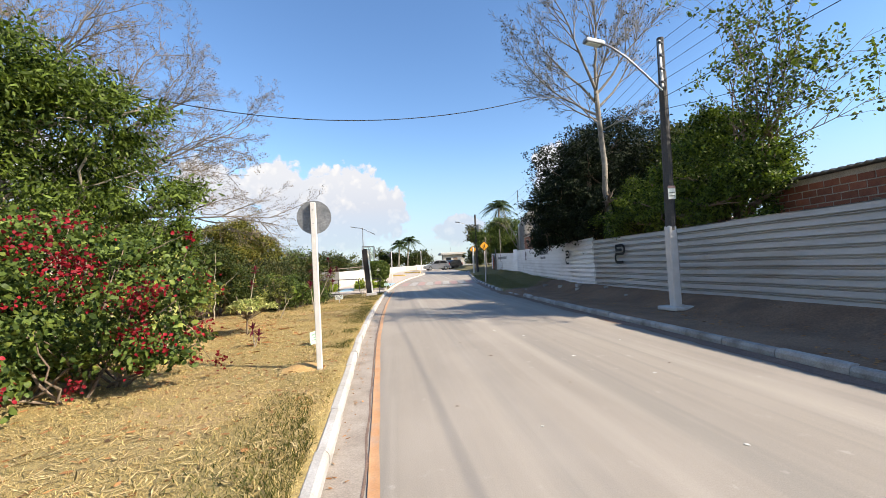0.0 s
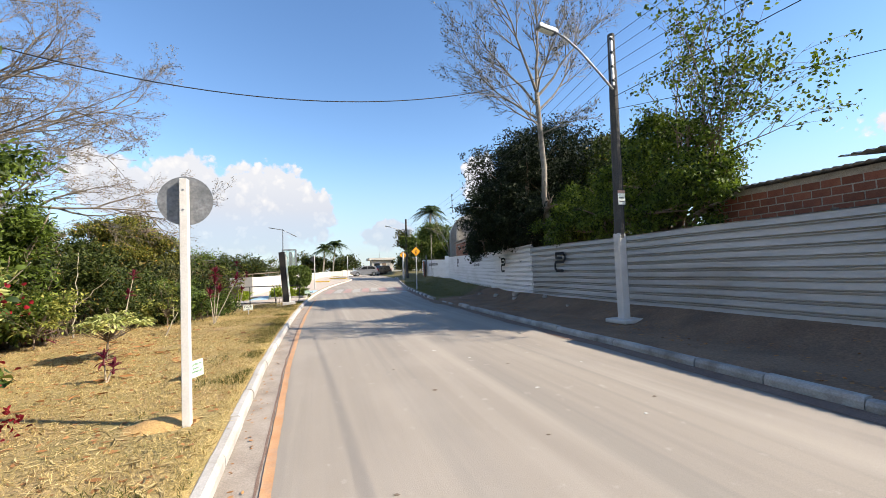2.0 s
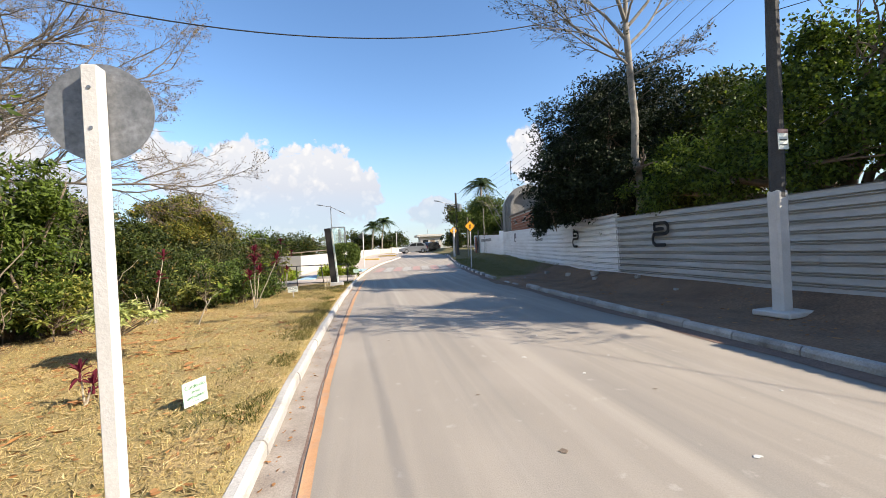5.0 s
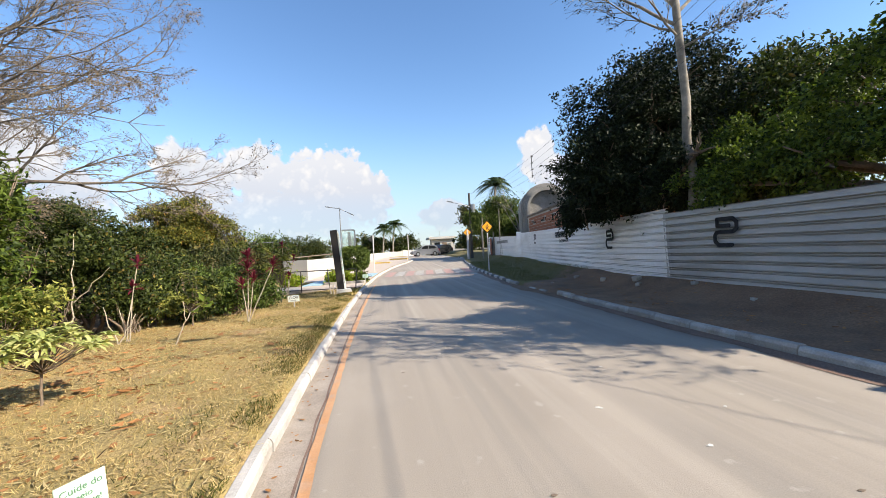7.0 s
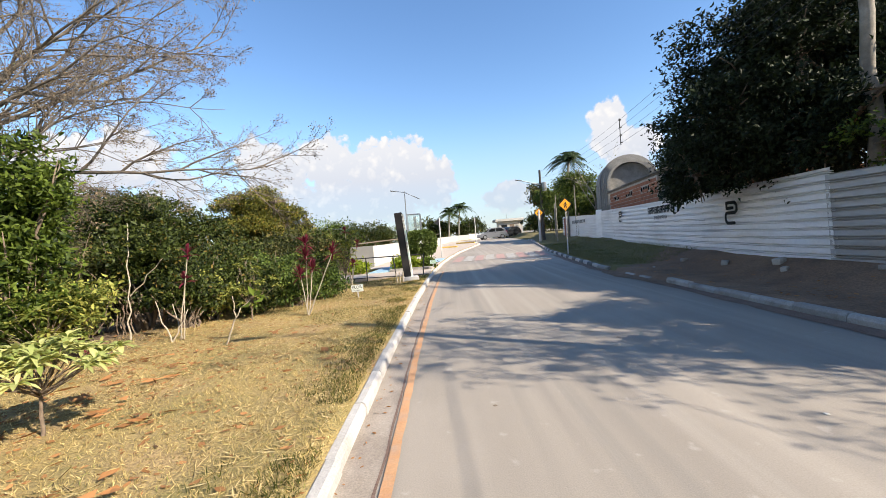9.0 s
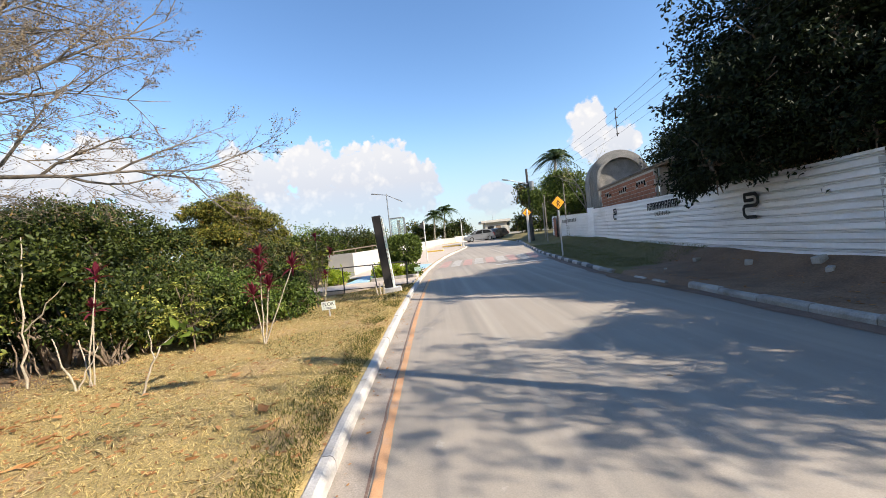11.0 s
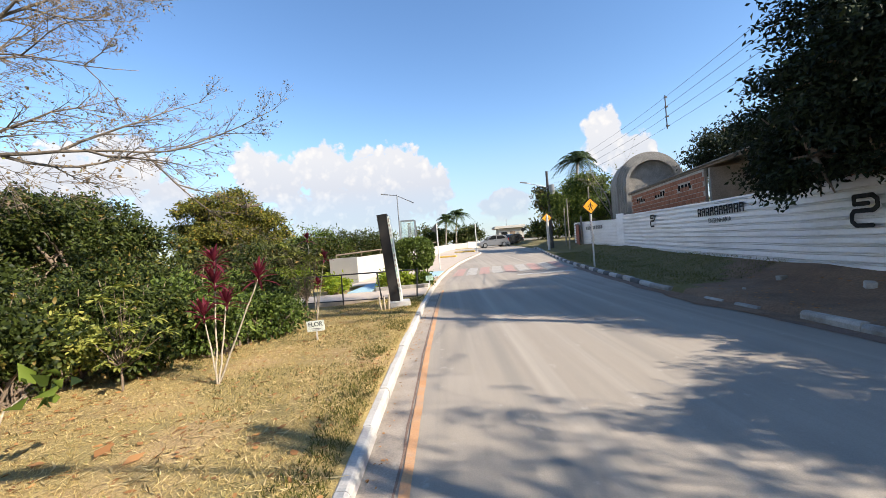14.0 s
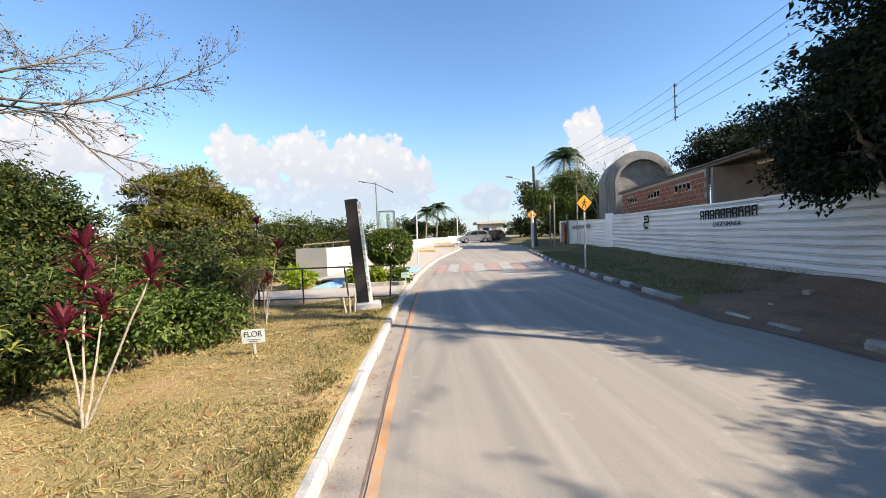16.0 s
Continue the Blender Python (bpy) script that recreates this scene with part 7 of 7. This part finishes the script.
def flat_scatter(name, pts, size, mat, aspect, label, category, seed, lift=0.25):
    """Thin pieces lying on the ground."""
    rg2 = np.random.default_rng(seed)
    me = leaf_mesh(name, pts, size, rg2, mat, aspect, 0.0, None, 0.05)
    co = np.empty(len(me.vertices) * 3)
    me.vertices.foreach_get("co", co)
    co = co.reshape(len(pts), -1, 3)
    co[:, :, 2] = pts[:, None, 2] + np.clip((co[:, :, 2] - pts[:, None, 2]) * lift, -0.006, 0.03)
    me.vertices.foreach_set("co", co.ravel())
    tagged(new(name, me), label, category, kind="stuff")


n = 26000
sy = 1.0 + 22.4 * nr.random(n) ** 1.3
sx = np.array([kerb_l(y) for y in sy]) - 0.25 - 6.3 * nr.random(n)
keep = np.array([noise.noise((x * 0.6, y * 0.6, 14)) > -0.15 for x, y in zip(sx, sy)])
flat_scatter("loose_straw", np.array([(x, y, left_z(x, y) + 0.014) for x, y in zip(sx[keep], sy[keep])]), 0.18, L_loose, 0.045, "long loose straws lying on the lawn", "straw", 91, 0.12)
lp = np.random.default_rng(95)
pile = np.concatenate([np.array((x, y, 0.0)) + lp.normal(size=(k, 3)) * (q, q * 0.8, 0) for x, y, k, q in ((-2.9, 11.05, 16, 0.13), (-2.25, 9.83, 7, 0.12), (-3.74, 11.3, 12, 0.2), (-2.85, 8.97, 9, 0.14), (-3.6, 13.0, 8, 0.2), (-4.4, 12.2, 14, 0.4), (-3.1, 7.8, 8, 0.3), (-4.9, 13.6, 18, 0.5), (-2.0, 12.4, 5, 0.3), (-3.3, 14.9, 9, 0.4))])
flat_scatter("leaf_pile", np.array([(x, y, left_z(x, y) + 0.03) for x, y, z in pile]), 0.2, L_litter, 0.5, "large curled dead leaves lying in loose heaps on the lawn", "leaves", 96, 0.4)
n = 1500
sy = nr.uniform(1, 22, n)
sx = np.array([kerb_r(y) for y in sy]) + 0.25 + 2.3 * nr.random(n)
keep = np.array([noise.noise((x * 0.8, y * 0.8, 24)) > 0.0 for x, y in zip(sx, sy)])
flat_scatter("verge_leaves", np.array([(x, y, right_z(x, y) + 0.01) for x, y in zip(sx[keep], sy[keep])]), 0.09, L_litter, 0.5, "dark dead leaves on the bare soil", "leaves", 92)
rg = random.Random(93)
for x, y, s_ in ((7.75, 18.6, 0.24), (7.6, 16.4, 0.18), (7.9, 16.9, 0.26), (7.8, 20.6, 0.2), (7.5, 12.6, 0.12), (6.6, 20.2, 0.1), (7.9, 14.6, 0.16)):
    ob = empty("rubble_block", pose(x, y, right_z(x, y) - 0.02, rg.uniform(-8, 8), rg.uniform(-8, 8), rg.uniform(0, 90)), "broken grey concrete block lying by the fence", "rubble", "rubble by the fence")
    part("block", box((s_, s_ * 0.7, s_ * 0.6), (0, 0, s_ * 0.25), (0, 0, 0), s_ * 0.08), M_kerb_g, ob)

n = 26000
gy = 15.0 + 8.5 * nr.random(n) ** 0.8
gx = np.array([kerb_l(y) for y in gy]) - 0.25 - 3.6 * nr.random(n)
keep = np.array([noise.noise((x * 0.7, y * 0.7, 31)) > -0.1 - 0.05 * (y - 19) for x, y in zip(gx, gy)])
grass("green_grass", gx[keep], gy[keep], left_z, 0.05, L_green_blade, "greener short grass near the totem", 95, 0.15)
